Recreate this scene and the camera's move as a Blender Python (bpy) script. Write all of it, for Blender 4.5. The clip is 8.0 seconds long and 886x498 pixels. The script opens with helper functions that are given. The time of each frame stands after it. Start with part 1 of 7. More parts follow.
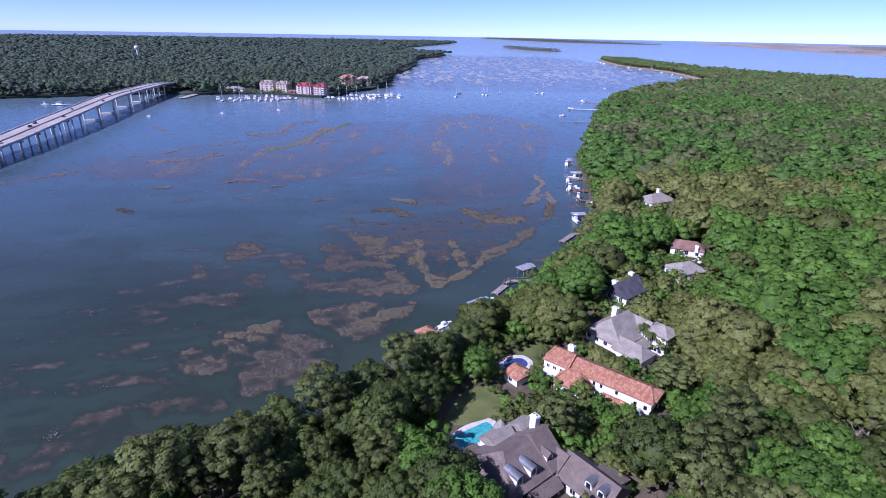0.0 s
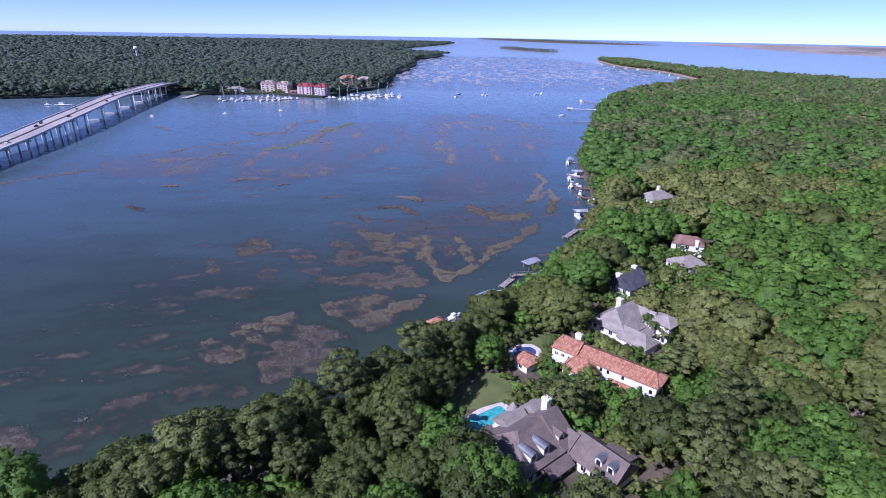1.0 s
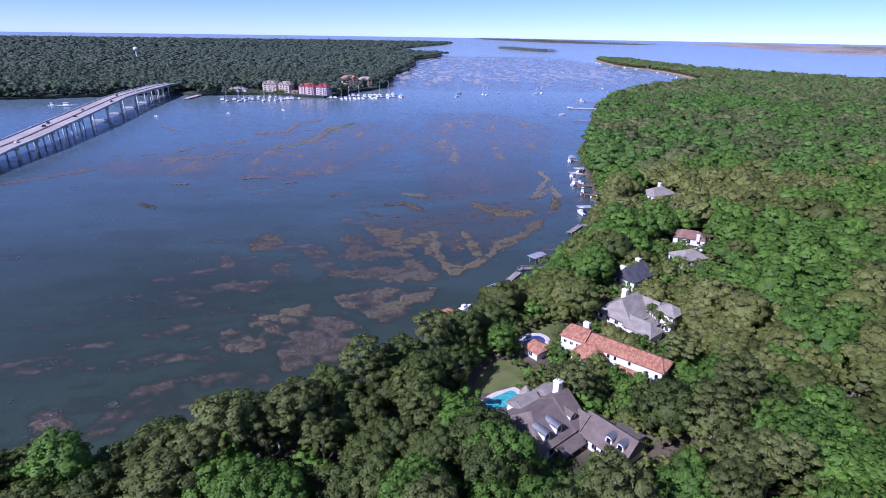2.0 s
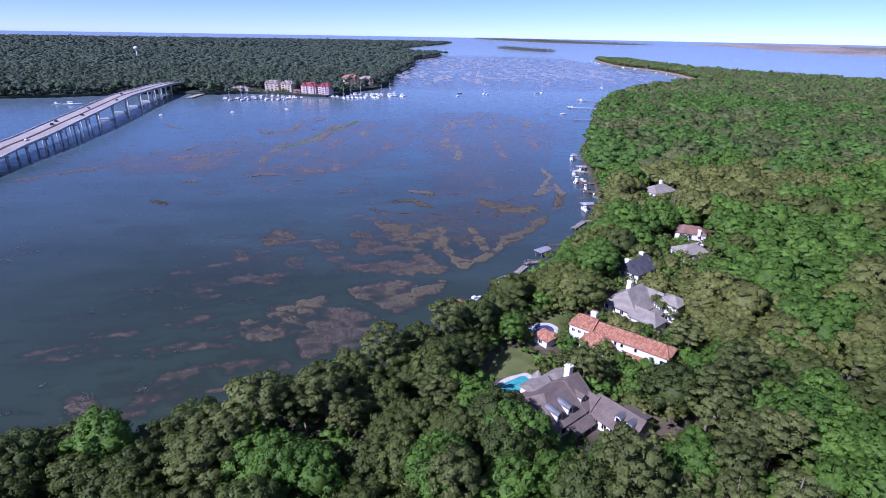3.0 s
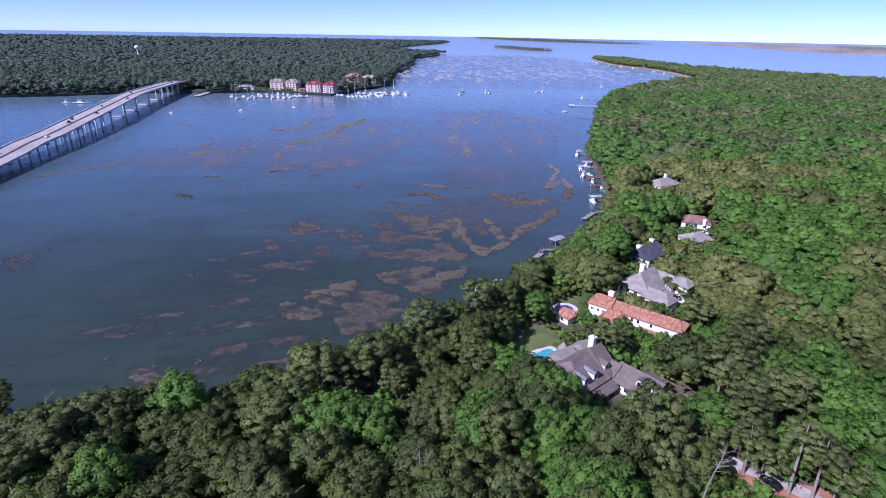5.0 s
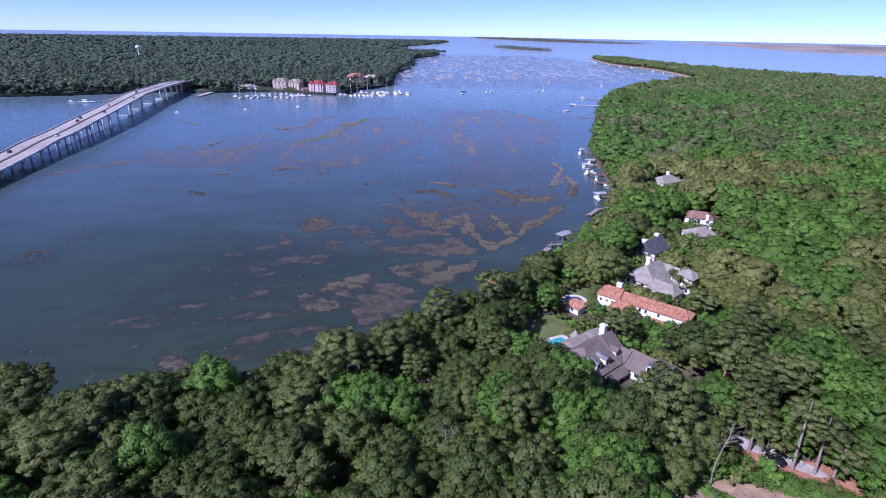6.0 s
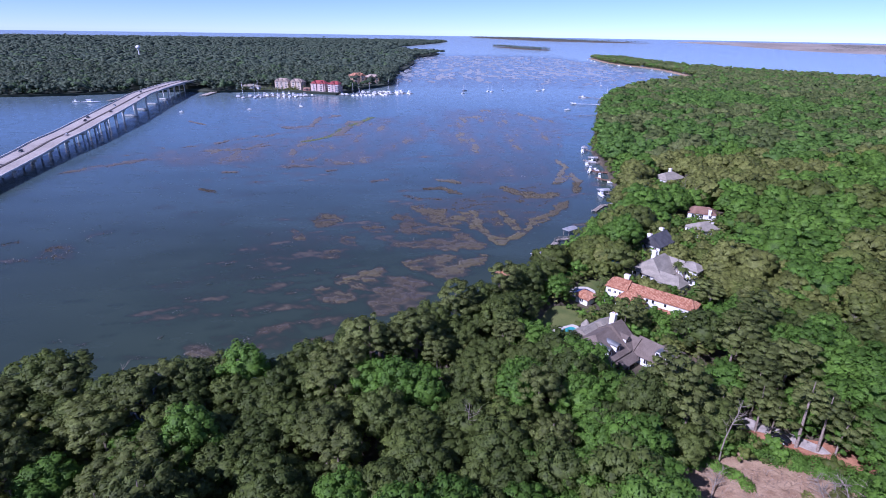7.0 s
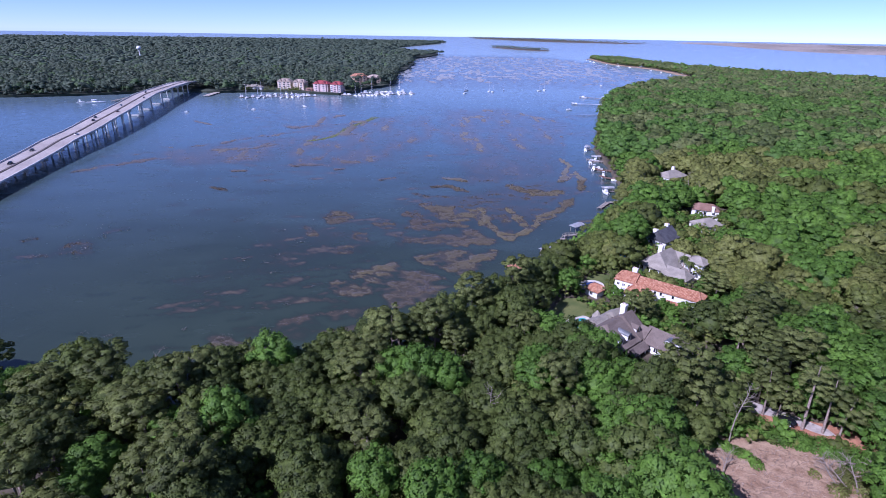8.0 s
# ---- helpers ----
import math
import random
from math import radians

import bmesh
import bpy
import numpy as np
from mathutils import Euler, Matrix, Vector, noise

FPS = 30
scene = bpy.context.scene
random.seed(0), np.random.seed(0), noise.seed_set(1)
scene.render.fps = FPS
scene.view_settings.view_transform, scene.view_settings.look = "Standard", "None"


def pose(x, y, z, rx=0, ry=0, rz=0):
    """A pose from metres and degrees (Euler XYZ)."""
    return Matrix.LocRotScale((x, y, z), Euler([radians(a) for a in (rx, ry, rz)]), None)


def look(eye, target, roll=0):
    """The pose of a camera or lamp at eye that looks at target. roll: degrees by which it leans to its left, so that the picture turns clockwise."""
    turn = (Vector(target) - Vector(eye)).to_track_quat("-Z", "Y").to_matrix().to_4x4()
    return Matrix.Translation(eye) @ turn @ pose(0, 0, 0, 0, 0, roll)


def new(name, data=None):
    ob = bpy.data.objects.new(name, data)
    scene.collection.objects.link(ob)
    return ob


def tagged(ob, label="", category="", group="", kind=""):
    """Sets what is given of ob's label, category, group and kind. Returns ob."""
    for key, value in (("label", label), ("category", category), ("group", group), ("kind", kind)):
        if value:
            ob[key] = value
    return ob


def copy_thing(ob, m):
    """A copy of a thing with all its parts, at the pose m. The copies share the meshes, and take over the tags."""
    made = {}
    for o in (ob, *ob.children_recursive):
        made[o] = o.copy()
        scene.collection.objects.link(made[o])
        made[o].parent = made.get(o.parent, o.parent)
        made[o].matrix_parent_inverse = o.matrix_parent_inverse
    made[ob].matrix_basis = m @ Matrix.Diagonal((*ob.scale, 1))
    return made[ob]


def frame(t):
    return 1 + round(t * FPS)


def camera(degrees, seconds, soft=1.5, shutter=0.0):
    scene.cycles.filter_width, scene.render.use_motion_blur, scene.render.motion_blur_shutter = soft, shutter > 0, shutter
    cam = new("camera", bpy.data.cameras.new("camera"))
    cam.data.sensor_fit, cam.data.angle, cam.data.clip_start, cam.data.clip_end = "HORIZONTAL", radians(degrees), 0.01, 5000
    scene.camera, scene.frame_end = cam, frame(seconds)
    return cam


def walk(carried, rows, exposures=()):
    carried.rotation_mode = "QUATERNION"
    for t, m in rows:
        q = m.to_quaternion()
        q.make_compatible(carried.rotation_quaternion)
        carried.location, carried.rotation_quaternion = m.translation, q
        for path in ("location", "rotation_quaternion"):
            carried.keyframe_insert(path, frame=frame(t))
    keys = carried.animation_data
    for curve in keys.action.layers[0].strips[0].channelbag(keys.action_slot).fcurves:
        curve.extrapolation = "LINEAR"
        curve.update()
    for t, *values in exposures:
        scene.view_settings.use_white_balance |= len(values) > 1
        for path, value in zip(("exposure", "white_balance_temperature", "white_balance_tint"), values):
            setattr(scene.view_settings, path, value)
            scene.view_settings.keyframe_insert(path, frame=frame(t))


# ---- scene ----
cam = camera(79.9, 8.0, 0.7)
PATH = [
    (0, (-0.576, 0.025, 92.447), (-0.566, 1.877, 91.692), 1.0),
    (0.5, (-2.646, -3.094, 92.382), (-2.632, -1.241, 91.629), 1.0),
    (1, (-4.791, -6.245, 92.359), (-4.772, -4.392, 91.606), 1.0),
    (1.5, (-6.941, -9.485, 92.317), (-6.919, -7.632, 91.565), 0.9),
    (3, (-13.963, -19.638, 92.591), (-13.931, -17.786, 91.838), 1.0),
    (3.5, (-16.561, -23.163, 92.483), (-16.525, -21.31, 91.73), 1.0),
    (4, (-19.169, -26.454, 92.488), (-19.13, -24.602, 91.734), 1.0),
    (4.5, (-22.026, -29.811, 92.582), (-21.984, -27.959, 91.827), 1.0),
    (6, (-30.402, -39.814, 92.733), (-30.352, -37.963, 91.977), 1.0),
    (6.5, (-33.246, -43.044, 92.889), (-33.193, -41.193, 92.133), 1.0),
    (7, (-35.967, -46.218, 92.892), (-35.911, -44.368, 92.135), 0.9),
    (7.5, (-38.851, -49.164, 92.823), (-38.792, -47.313, 92.067), 0.9),
    (8, (-41.79, -52.111, 92.764), (-41.728, -50.26, 92.009), 0.9),
]
walk(cam, [(t, look(eye, target, roll)) for t, eye, target, roll in PATH], [(0, 0.50, 5000, 41), (8, 0.50, 5000, 41)])

# ---- light ----
SUN_AZ, SUN_EL = 231.0, 42.0          # compass bearing from +y towards +x, height above the horizon
sun_way = Vector((math.sin(radians(SUN_AZ)) * math.cos(radians(SUN_EL)), math.cos(radians(SUN_AZ)) * math.cos(radians(SUN_EL)), math.sin(radians(SUN_EL))))
world = bpy.data.worlds.new("sky")
scene.world = world
world.use_nodes = True
wn = world.node_tree.nodes
sky = wn.new("ShaderNodeTexSky")
sky.sky_type, sky.sun_disc = "NISHITA", False
sky.sun_elevation, sky.sun_rotation = radians(SUN_EL), radians(SUN_AZ)
sky.altitude, sky.air_density, sky.dust_density, sky.ozone_density = 2600, 0.72, 0.0, 4.2
wn["Background"].inputs["Strength"].default_value = 0.088
tone = wn.new("ShaderNodeMix")
tone.data_type, tone.blend_type = "RGBA", "MIX"                  # thin bright haze over the whole sky
tone.inputs[0].default_value, tone.inputs["B"].default_value = 0.09, (4.4, 4.5, 5.4, 1)
world.node_tree.links.new(sky.outputs[0], tone.inputs["A"])
world.node_tree.links.new(tone.outputs["Result"], wn["Background"].inputs[0])
sun = new("sun", bpy.data.lights.new("sun", "SUN"))
sun.data.energy, sun.data.angle, sun.data.color = 4.7, radians(0.53), (1.0, 0.94, 0.84)
sun.matrix_world = look(sun_way * 300, (0, 0, 0))

# ---- materials ----
def nodes_of(name):
    m = bpy.data.materials.new(name)
    m.use_nodes = True
    return m, m.node_tree.nodes, m.node_tree.links, m.node_tree.nodes["Principled BSDF"]


def surface(name, a, b, scale=0.5, rough=0.75, bump=0.3, fine=6.0, metal=0.0, detail=6.0, stretch=(1, 1, 1), vary=0.0, contrast=(0.35, 0.65)):
    """Two colours mixed by noise at two scales, with relief; vary: brightness by object."""
    m, n, l, p = nodes_of(name)
    co = n.new("ShaderNodeTexCoord")
    mp = n.new("ShaderNodeMapping")
    mp.inputs["Scale"].default_value = stretch
    l.new(co.outputs["Object"], mp.inputs[0])
    big, small = n.new("ShaderNodeTexNoise"), n.new("ShaderNodeTexNoise")
    big.inputs["Scale"].default_value, big.inputs["Detail"].default_value = scale, detail
    small.inputs["Scale"].default_value, small.inputs["Detail"].default_value = fine, 4
    for t in (big, small):
        l.new(mp.outputs[0], t.inputs["Vector"])
    ramp = n.new("ShaderNodeValToRGB")
    ramp.color_ramp.elements[0].position, ramp.color_ramp.elements[1].position = contrast
    ramp.color_ramp.elements[0].color, ramp.color_ramp.elements[1].color = (*a, 1), (*b, 1)
    l.new(big.outputs[0], ramp.inputs[0])
    mix = n.new("ShaderNodeMix")
    mix.data_type, mix.blend_type = "RGBA", "MULTIPLY"
    mix.inputs[0].default_value = 0.5
    grey = n.new("ShaderNodeMapRange")
    grey.inputs[1].default_value, grey.inputs[2].default_value, grey.inputs[3].default_value, grey.inputs[4].default_value = 0.3, 0.7, 0.45, 1.35
    l.new(small.outputs[0], grey.inputs[0])
    l.new(ramp.outputs[0], mix.inputs["A"])
    l.new(grey.outputs[0], mix.inputs["B"])
    out = mix.outputs["Result"]
    if vary:
        info, mr, mul = n.new("ShaderNodeObjectInfo"), n.new("ShaderNodeMapRange"), n.new("ShaderNodeMix")
        mr.inputs[3].default_value, mr.inputs[4].default_value = 1 - vary, 1 + vary
        mul.data_type, mul.blend_type = "RGBA", "MULTIPLY"
        mul.inputs[0].default_value = 1
        l.new(info.outputs["Random"], mr.inputs[0])
        l.new(out, mul.inputs["A"])
        l.new(mr.outputs[0], mul.inputs["B"])
        out = mul.outputs["Result"]
    l.new(out, p.inputs["Base Color"])
    p.inputs["Roughness"].default_value, p.inputs["Metallic"].default_value = rough, metal
    if bump:
        bp = n.new("ShaderNodeBump")
        bp.inputs["Strength"].default_value, bp.inputs["Distance"].default_value = bump, 0.05
        l.new(small.outputs[0], bp.inputs["Height"])
        l.new(bp.outputs[0], p.inputs["Normal"])
    return m


def leafage(name, dark, light, loose):
    """Leaves: colour from tree to tree (by object, or by the stored tint where many trees are one mesh) and from spray to spray."""
    m, n, l, p = nodes_of(name)
    if loose:
        src = n.new("ShaderNodeObjectInfo").outputs["Random"]
    else:
        at = n.new("ShaderNodeAttribute")
        at.attribute_name = "tint"
        src = at.outputs["Fac"]
    isl = n.new("ShaderNodeNewGeometry").outputs["Random Per Island"]
    add = n.new("ShaderNodeMath")
    add.operation = "MULTIPLY_ADD"
    add.inputs[1].default_value = 0.32
    l.new(isl, add.inputs[0])
    sc = n.new("ShaderNodeMath")
    sc.operation = "MULTIPLY"
    sc.inputs[1].default_value = 0.6
    l.new(src, sc.inputs[0])
    l.new(sc.outputs[0], add.inputs[2])
    ramp = n.new("ShaderNodeValToRGB")
    ramp.color_ramp.elements[0].color, ramp.color_ramp.elements[1].color = (*dark, 1), (*light, 1)
    l.new(add.outputs[0], ramp.inputs[0])
    co = n.new("ShaderNodeTexCoord")
    fine, mid = n.new("ShaderNodeTexNoise"), n.new("ShaderNodeTexNoise")
    fine.inputs["Scale"].default_value, fine.inputs["Detail"].default_value, fine.inputs["Roughness"].default_value = 1.9, 4, 0.65
    mid.inputs["Scale"].default_value, mid.inputs["Detail"].default_value = 0.33, 3
    for t in (fine, mid):
        l.new(co.outputs["Object"], t.inputs["Vector"])
    f1, f2, both, mul = n.new("ShaderNodeMapRange"), n.new("ShaderNodeMapRange"), n.new("ShaderNodeMath"), n.new("ShaderNodeMix")
    f1.inputs[1].default_value, f1.inputs[2].default_value, f1.inputs[3].default_value, f1.inputs[4].default_value = 0.32, 0.68, 0.62, 1.34
    f2.inputs[1].default_value, f2.inputs[2].default_value, f2.inputs[3].default_value, f2.inputs[4].default_value = 0.3, 0.7, 0.62, 1.36
    l.new(fine.outputs[0], f1.inputs[0])
    l.new(mid.outputs[0], f2.inputs[0])
    both.operation = "MULTIPLY"
    l.new(f1.outputs[0], both.inputs[0])
    l.new(f2.outputs[0], both.inputs[1])
    mul.data_type, mul.blend_type = "RGBA", "MULTIPLY"
    mul.inputs[0].default_value = 1
    l.new(ramp.outputs[0], mul.inputs["A"])
    l.new(both.outputs[0], mul.inputs["B"])
    leaf = mul.outputs["Result"]
    l.new(leaf, p.inputs["Base Color"])
    p.inputs["Roughness"].default_value = 0.6
    p.inputs["Specular IOR Level"].default_value = 0.28
    bp = n.new("ShaderNodeBump")
    bp.inputs["Strength"].default_value, bp.inputs["Distance"].default_value = 0.35, 0.3
    l.new(fine.outputs[0], bp.inputs["Height"])
    l.new(bp.outputs[0], p.inputs["Normal"])
    tr = n.new("ShaderNodeBsdfTranslucent")
    l.new(leaf, tr.inputs["Color"])
    mx = n.new("ShaderNodeMixShader")
    mx.inputs[0].default_value = 0.42
    l.new(p.outputs[0], mx.inputs[1])
    l.new(tr.outputs[0], mx.inputs[2])
    l.new(mx.outputs[0], n["Material Output"].inputs["Surface"])
    return m


PINE = ((0.122, 0.142, 0.032), (0.258, 0.282, 0.070))
OAK = ((0.078, 0.104, 0.020), (0.180, 0.216, 0.044))
BROAD = ((0.066, 0.140, 0.016), (0.160, 0.288, 0.038))
# near single pines and oaks: same species darkened, shade between crowns in the colour
leaf_one = {"pine": leafage("shaded pine needles", (0.090, 0.116, 0.028), (0.190, 0.222, 0.058), True), "oak": leafage("shaded oak leaves", (0.060, 0.088, 0.018), (0.146, 0.186, 0.040), True), "broad": leafage("spring leaves", *BROAD, True)}
leaf_many = {"pine": leafage("pine needles mass", *PINE, False), "oak": leafage("oak leaves mass", *OAK, False), "broad": leafage("spring leaves mass", *BROAD, False)}
# leaves of the far woods: distance haze put into the colour as cool blue-green
leaf_hazed = {"pine": leafage("hazed pine needles", (0.078, 0.106, 0.066), (0.160, 0.200, 0.122), False), "oak": leafage("hazed oak leaves", (0.052, 0.080, 0.052), (0.134, 0.174, 0.108), False), "broad": leafage("hazed broad leaves", (0.060, 0.104, 0.044), (0.146, 0.222, 0.086), False)}
# in-between tones for the middle distance, with a little haze in the colour
leaf_half_hazed = {"pine": leafage("half-hazed pine needles", (0.104, 0.132, 0.040), (0.220, 0.256, 0.080), False), "oak": leafage("half-hazed oak leaves", (0.072, 0.106, 0.029), (0.170, 0.214, 0.058), False), "broad": leafage("half-hazed broad leaves", (0.066, 0.140, 0.022), (0.158, 0.282, 0.048), False)}
reed_mat = leafage("marsh grass", (0.064, 0.054, 0.034), (0.170, 0.144, 0.084), False)
weed_mat = surface("floating weed", (0.085, 0.110, 0.022), (0.200, 0.220, 0.050), 0.4, 0.6, 0.3, 3.0)
bark = surface("bark", (0.10, 0.075, 0.055), (0.22, 0.18, 0.14), 2.0, 0.9, 0.6, 9.0)
bark_pale = surface("pale pine bark", (0.20, 0.155, 0.12), (0.36, 0.29, 0.235), 2.0, 0.9, 0.6, 9.0)
roof_tan = surface("tan shingle", (0.30, 0.235, 0.185), (0.42, 0.34, 0.27), 0.4, 0.9, 0.3, 3.0)
sand_wall = surface("sand stucco", (0.50, 0.41, 0.32), (0.64, 0.54, 0.44), 0.5, 0.9, 0.2, 4.0)
wrack_mat = surface("bleached reed wrack", (0.30, 0.265, 0.235), (0.52, 0.47, 0.43), 1.0, 0.9, 0.3, 5.0)
dead_bark = surface("bleached bark", (0.17, 0.14, 0.11), (0.30, 0.26, 0.21), 2.0, 0.9, 0.5, 9.0)
stem_mat = surface("torn dry stems", (0.24, 0.165, 0.11), (0.46, 0.35, 0.25), 0.6, 0.9, 0.2, 5.0)
soil = surface("forest floor", (0.060, 0.050, 0.030), (0.135, 0.105, 0.065), 0.15, 0.95, 0.5, 3.0)
scrub_soil = surface("scrub-covered forest floor", (0.028, 0.040, 0.024), (0.060, 0.072, 0.042), 0.02, 0.95, 0.4, 0.3)
lawn_mat = surface("mown lawn", (0.075, 0.105, 0.022), (0.155, 0.165, 0.045), 0.12, 0.9, 0.4, 9.0)
sand = surface("pale bare soil", (0.27, 0.170, 0.098), (0.40, 0.280, 0.172), 0.35, 0.95, 0.6, 3.0)
straw = surface("orange pine straw", (0.30, 0.13, 0.07), (0.43, 0.21, 0.115), 0.4, 0.95, 0.5, 5.0)
gravel = surface("pale gravel drive", (0.33, 0.29, 0.245), (0.47, 0.42, 0.36), 0.6, 0.9, 0.3, 9.0)
white_wall = surface("white stucco", (0.74, 0.73, 0.69), (0.84, 0.83, 0.80), 0.5, 0.8, 0.15, 9.0)
trim_white = surface("white paint", (0.74, 0.74, 0.72), (0.84, 0.84, 0.82), 2.0, 0.5, 0.05, 9.0)
shingle = surface("brown grey shingle", (0.128, 0.100, 0.078), (0.178, 0.143, 0.113), 0.35, 0.9, 0.5, 3.0, stretch=(1, 1, 2.5))
shingle_grey = surface("grey shingle", (0.222, 0.200, 0.158), (0.305, 0.275, 0.220), 0.35, 0.9, 0.4, 3.0, stretch=(1, 1, 2.5))
shingle_dark = surface("charcoal shingle", (0.055, 0.055, 0.062), (0.10, 0.10, 0.105), 0.4, 0.85, 0.4, 3.0)
shingle_rust = surface("rust brown shingle", (0.17, 0.095, 0.062), (0.25, 0.15, 0.105), 0.4, 0.9, 0.4, 3.0)
terracotta = surface("terracotta tile", (0.30, 0.130, 0.072), (0.46, 0.23, 0.135), 1.3, 0.85, 0.3, 4.0, vary=0.14)
red_roof = surface("red metal roof", (0.25, 0.045, 0.045), (0.34, 0.075, 0.070), 0.2, 0.5, 0.1, 2.0)
lead = surface("grey standing seam metal", (0.16, 0.17, 0.17), (0.26, 0.27, 0.27), 0.6, 0.45, 0.1, 4.0, metal=0.4)
brick_mat = surface("red brick", (0.24, 0.10, 0.07), (0.36, 0.18, 0.13), 1.0, 0.9, 0.3, 6.0)
concrete = surface("bridge concrete", (0.56, 0.54, 0.50), (0.68, 0.66, 0.61), 0.08, 0.85, 0.2, 1.5)
deck_mat = surface("worn concrete road deck", (0.30, 0.265, 0.23), (0.41, 0.37, 0.325), 0.03, 0.9, 0.2, 0.8)
dark_gap = surface("dark median", (0.05, 0.045, 0.04), (0.12, 0.10, 0.085), 0.3, 0.9, 0.2, 3.0)
wood = surface("weathered dock timber", (0.17, 0.14, 0.11), (0.36, 0.32, 0.27), 0.8, 0.85, 0.4, 5.0)
wood_brown = surface("brown dock timber", (0.15, 0.075, 0.045), (0.27, 0.15, 0.10), 0.8, 0.85, 0.4, 5.0)
gelcoat = surface("white gelcoat", (0.72, 0.73, 0.74), (0.84, 0.84, 0.84), 0.3, 0.25, 0.0, 3.0)
navy = surface("navy hull", (0.02, 0.035, 0.08), (0.04, 0.06, 0.12), 0.3, 0.3, 0.0, 3.0)
canvas_blue = surface("blue canvas", (0.04, 0.09, 0.24), (0.07, 0.14, 0.34), 1.0, 0.9, 0.2, 5.0)
canvas_teal = surface("teal canvas", (0.10, 0.40, 0.38), (0.18, 0.52, 0.48), 1.0, 0.9, 0.2, 5.0)
alu = surface("aluminium mast", (0.62, 0.63, 0.64), (0.75, 0.75, 0.75), 1.0, 0.4, 0.0, 4.0, metal=0.3)
pink = surface("pink stucco", (0.46, 0.35, 0.32), (0.58, 0.46, 0.42), 0.15, 0.85, 0.1, 2.0)
cream = surface("cream stucco", (0.50, 0.40, 0.29), (0.62, 0.52, 0.40), 0.15, 0.85, 0.1, 2.0)
peach = surface("peach stucco", (0.56, 0.38, 0.24), (0.70, 0.50, 0.34), 0.15, 0.85, 0.1, 2.0)
stone_deck = surface("pale pool paving", (0.50, 0.46, 0.40), (0.64, 0.60, 0.53), 0.8, 0.8, 0.2, 5.0)
car_paints = [surface("car paint " + k, a, b, 0.5, 0.25, 0.0, 3.0, metal=0.2) for k, a, b in (
    ("black", (0.012, 0.012, 0.014), (0.02, 0.02, 0.022)), ("white", (0.70, 0.70, 0.70), (0.78, 0.78, 0.78)), ("silver", (0.42, 0.43, 0.45), (0.5, 0.51, 0.52)), ("grey", (0.06, 0.065, 0.07), (0.09, 0.095, 0.1)))]
rubber = surface("tyre rubber", (0.012, 0.012, 0.012), (0.025, 0.025, 0.025), 2.0, 0.9, 0.2, 9.0)


def glassy(name, base, rough=0.06):
    m, n, l, p = nodes_of(name)
    p.inputs["Base Color"].default_value, p.inputs["Roughness"].default_value = (*base, 1), rough
    return m


pane_mat = glassy("window glass", (0.015, 0.018, 0.022))
pool_mat = surface("pool water", (0.045, 0.31, 0.30), (0.09, 0.42, 0.39), 0.5, 0.06, 0.25, 2.0)
pool_blue = surface("bright blue pool water", (0.03, 0.17, 0.42), (0.06, 0.28, 0.55), 0.5, 0.06, 0.25, 2.0)
pool_dark = surface("deep blue pool water", (0.035, 0.055, 0.16), (0.06, 0.09, 0.22), 0.5, 0.06, 0.25, 2.0)


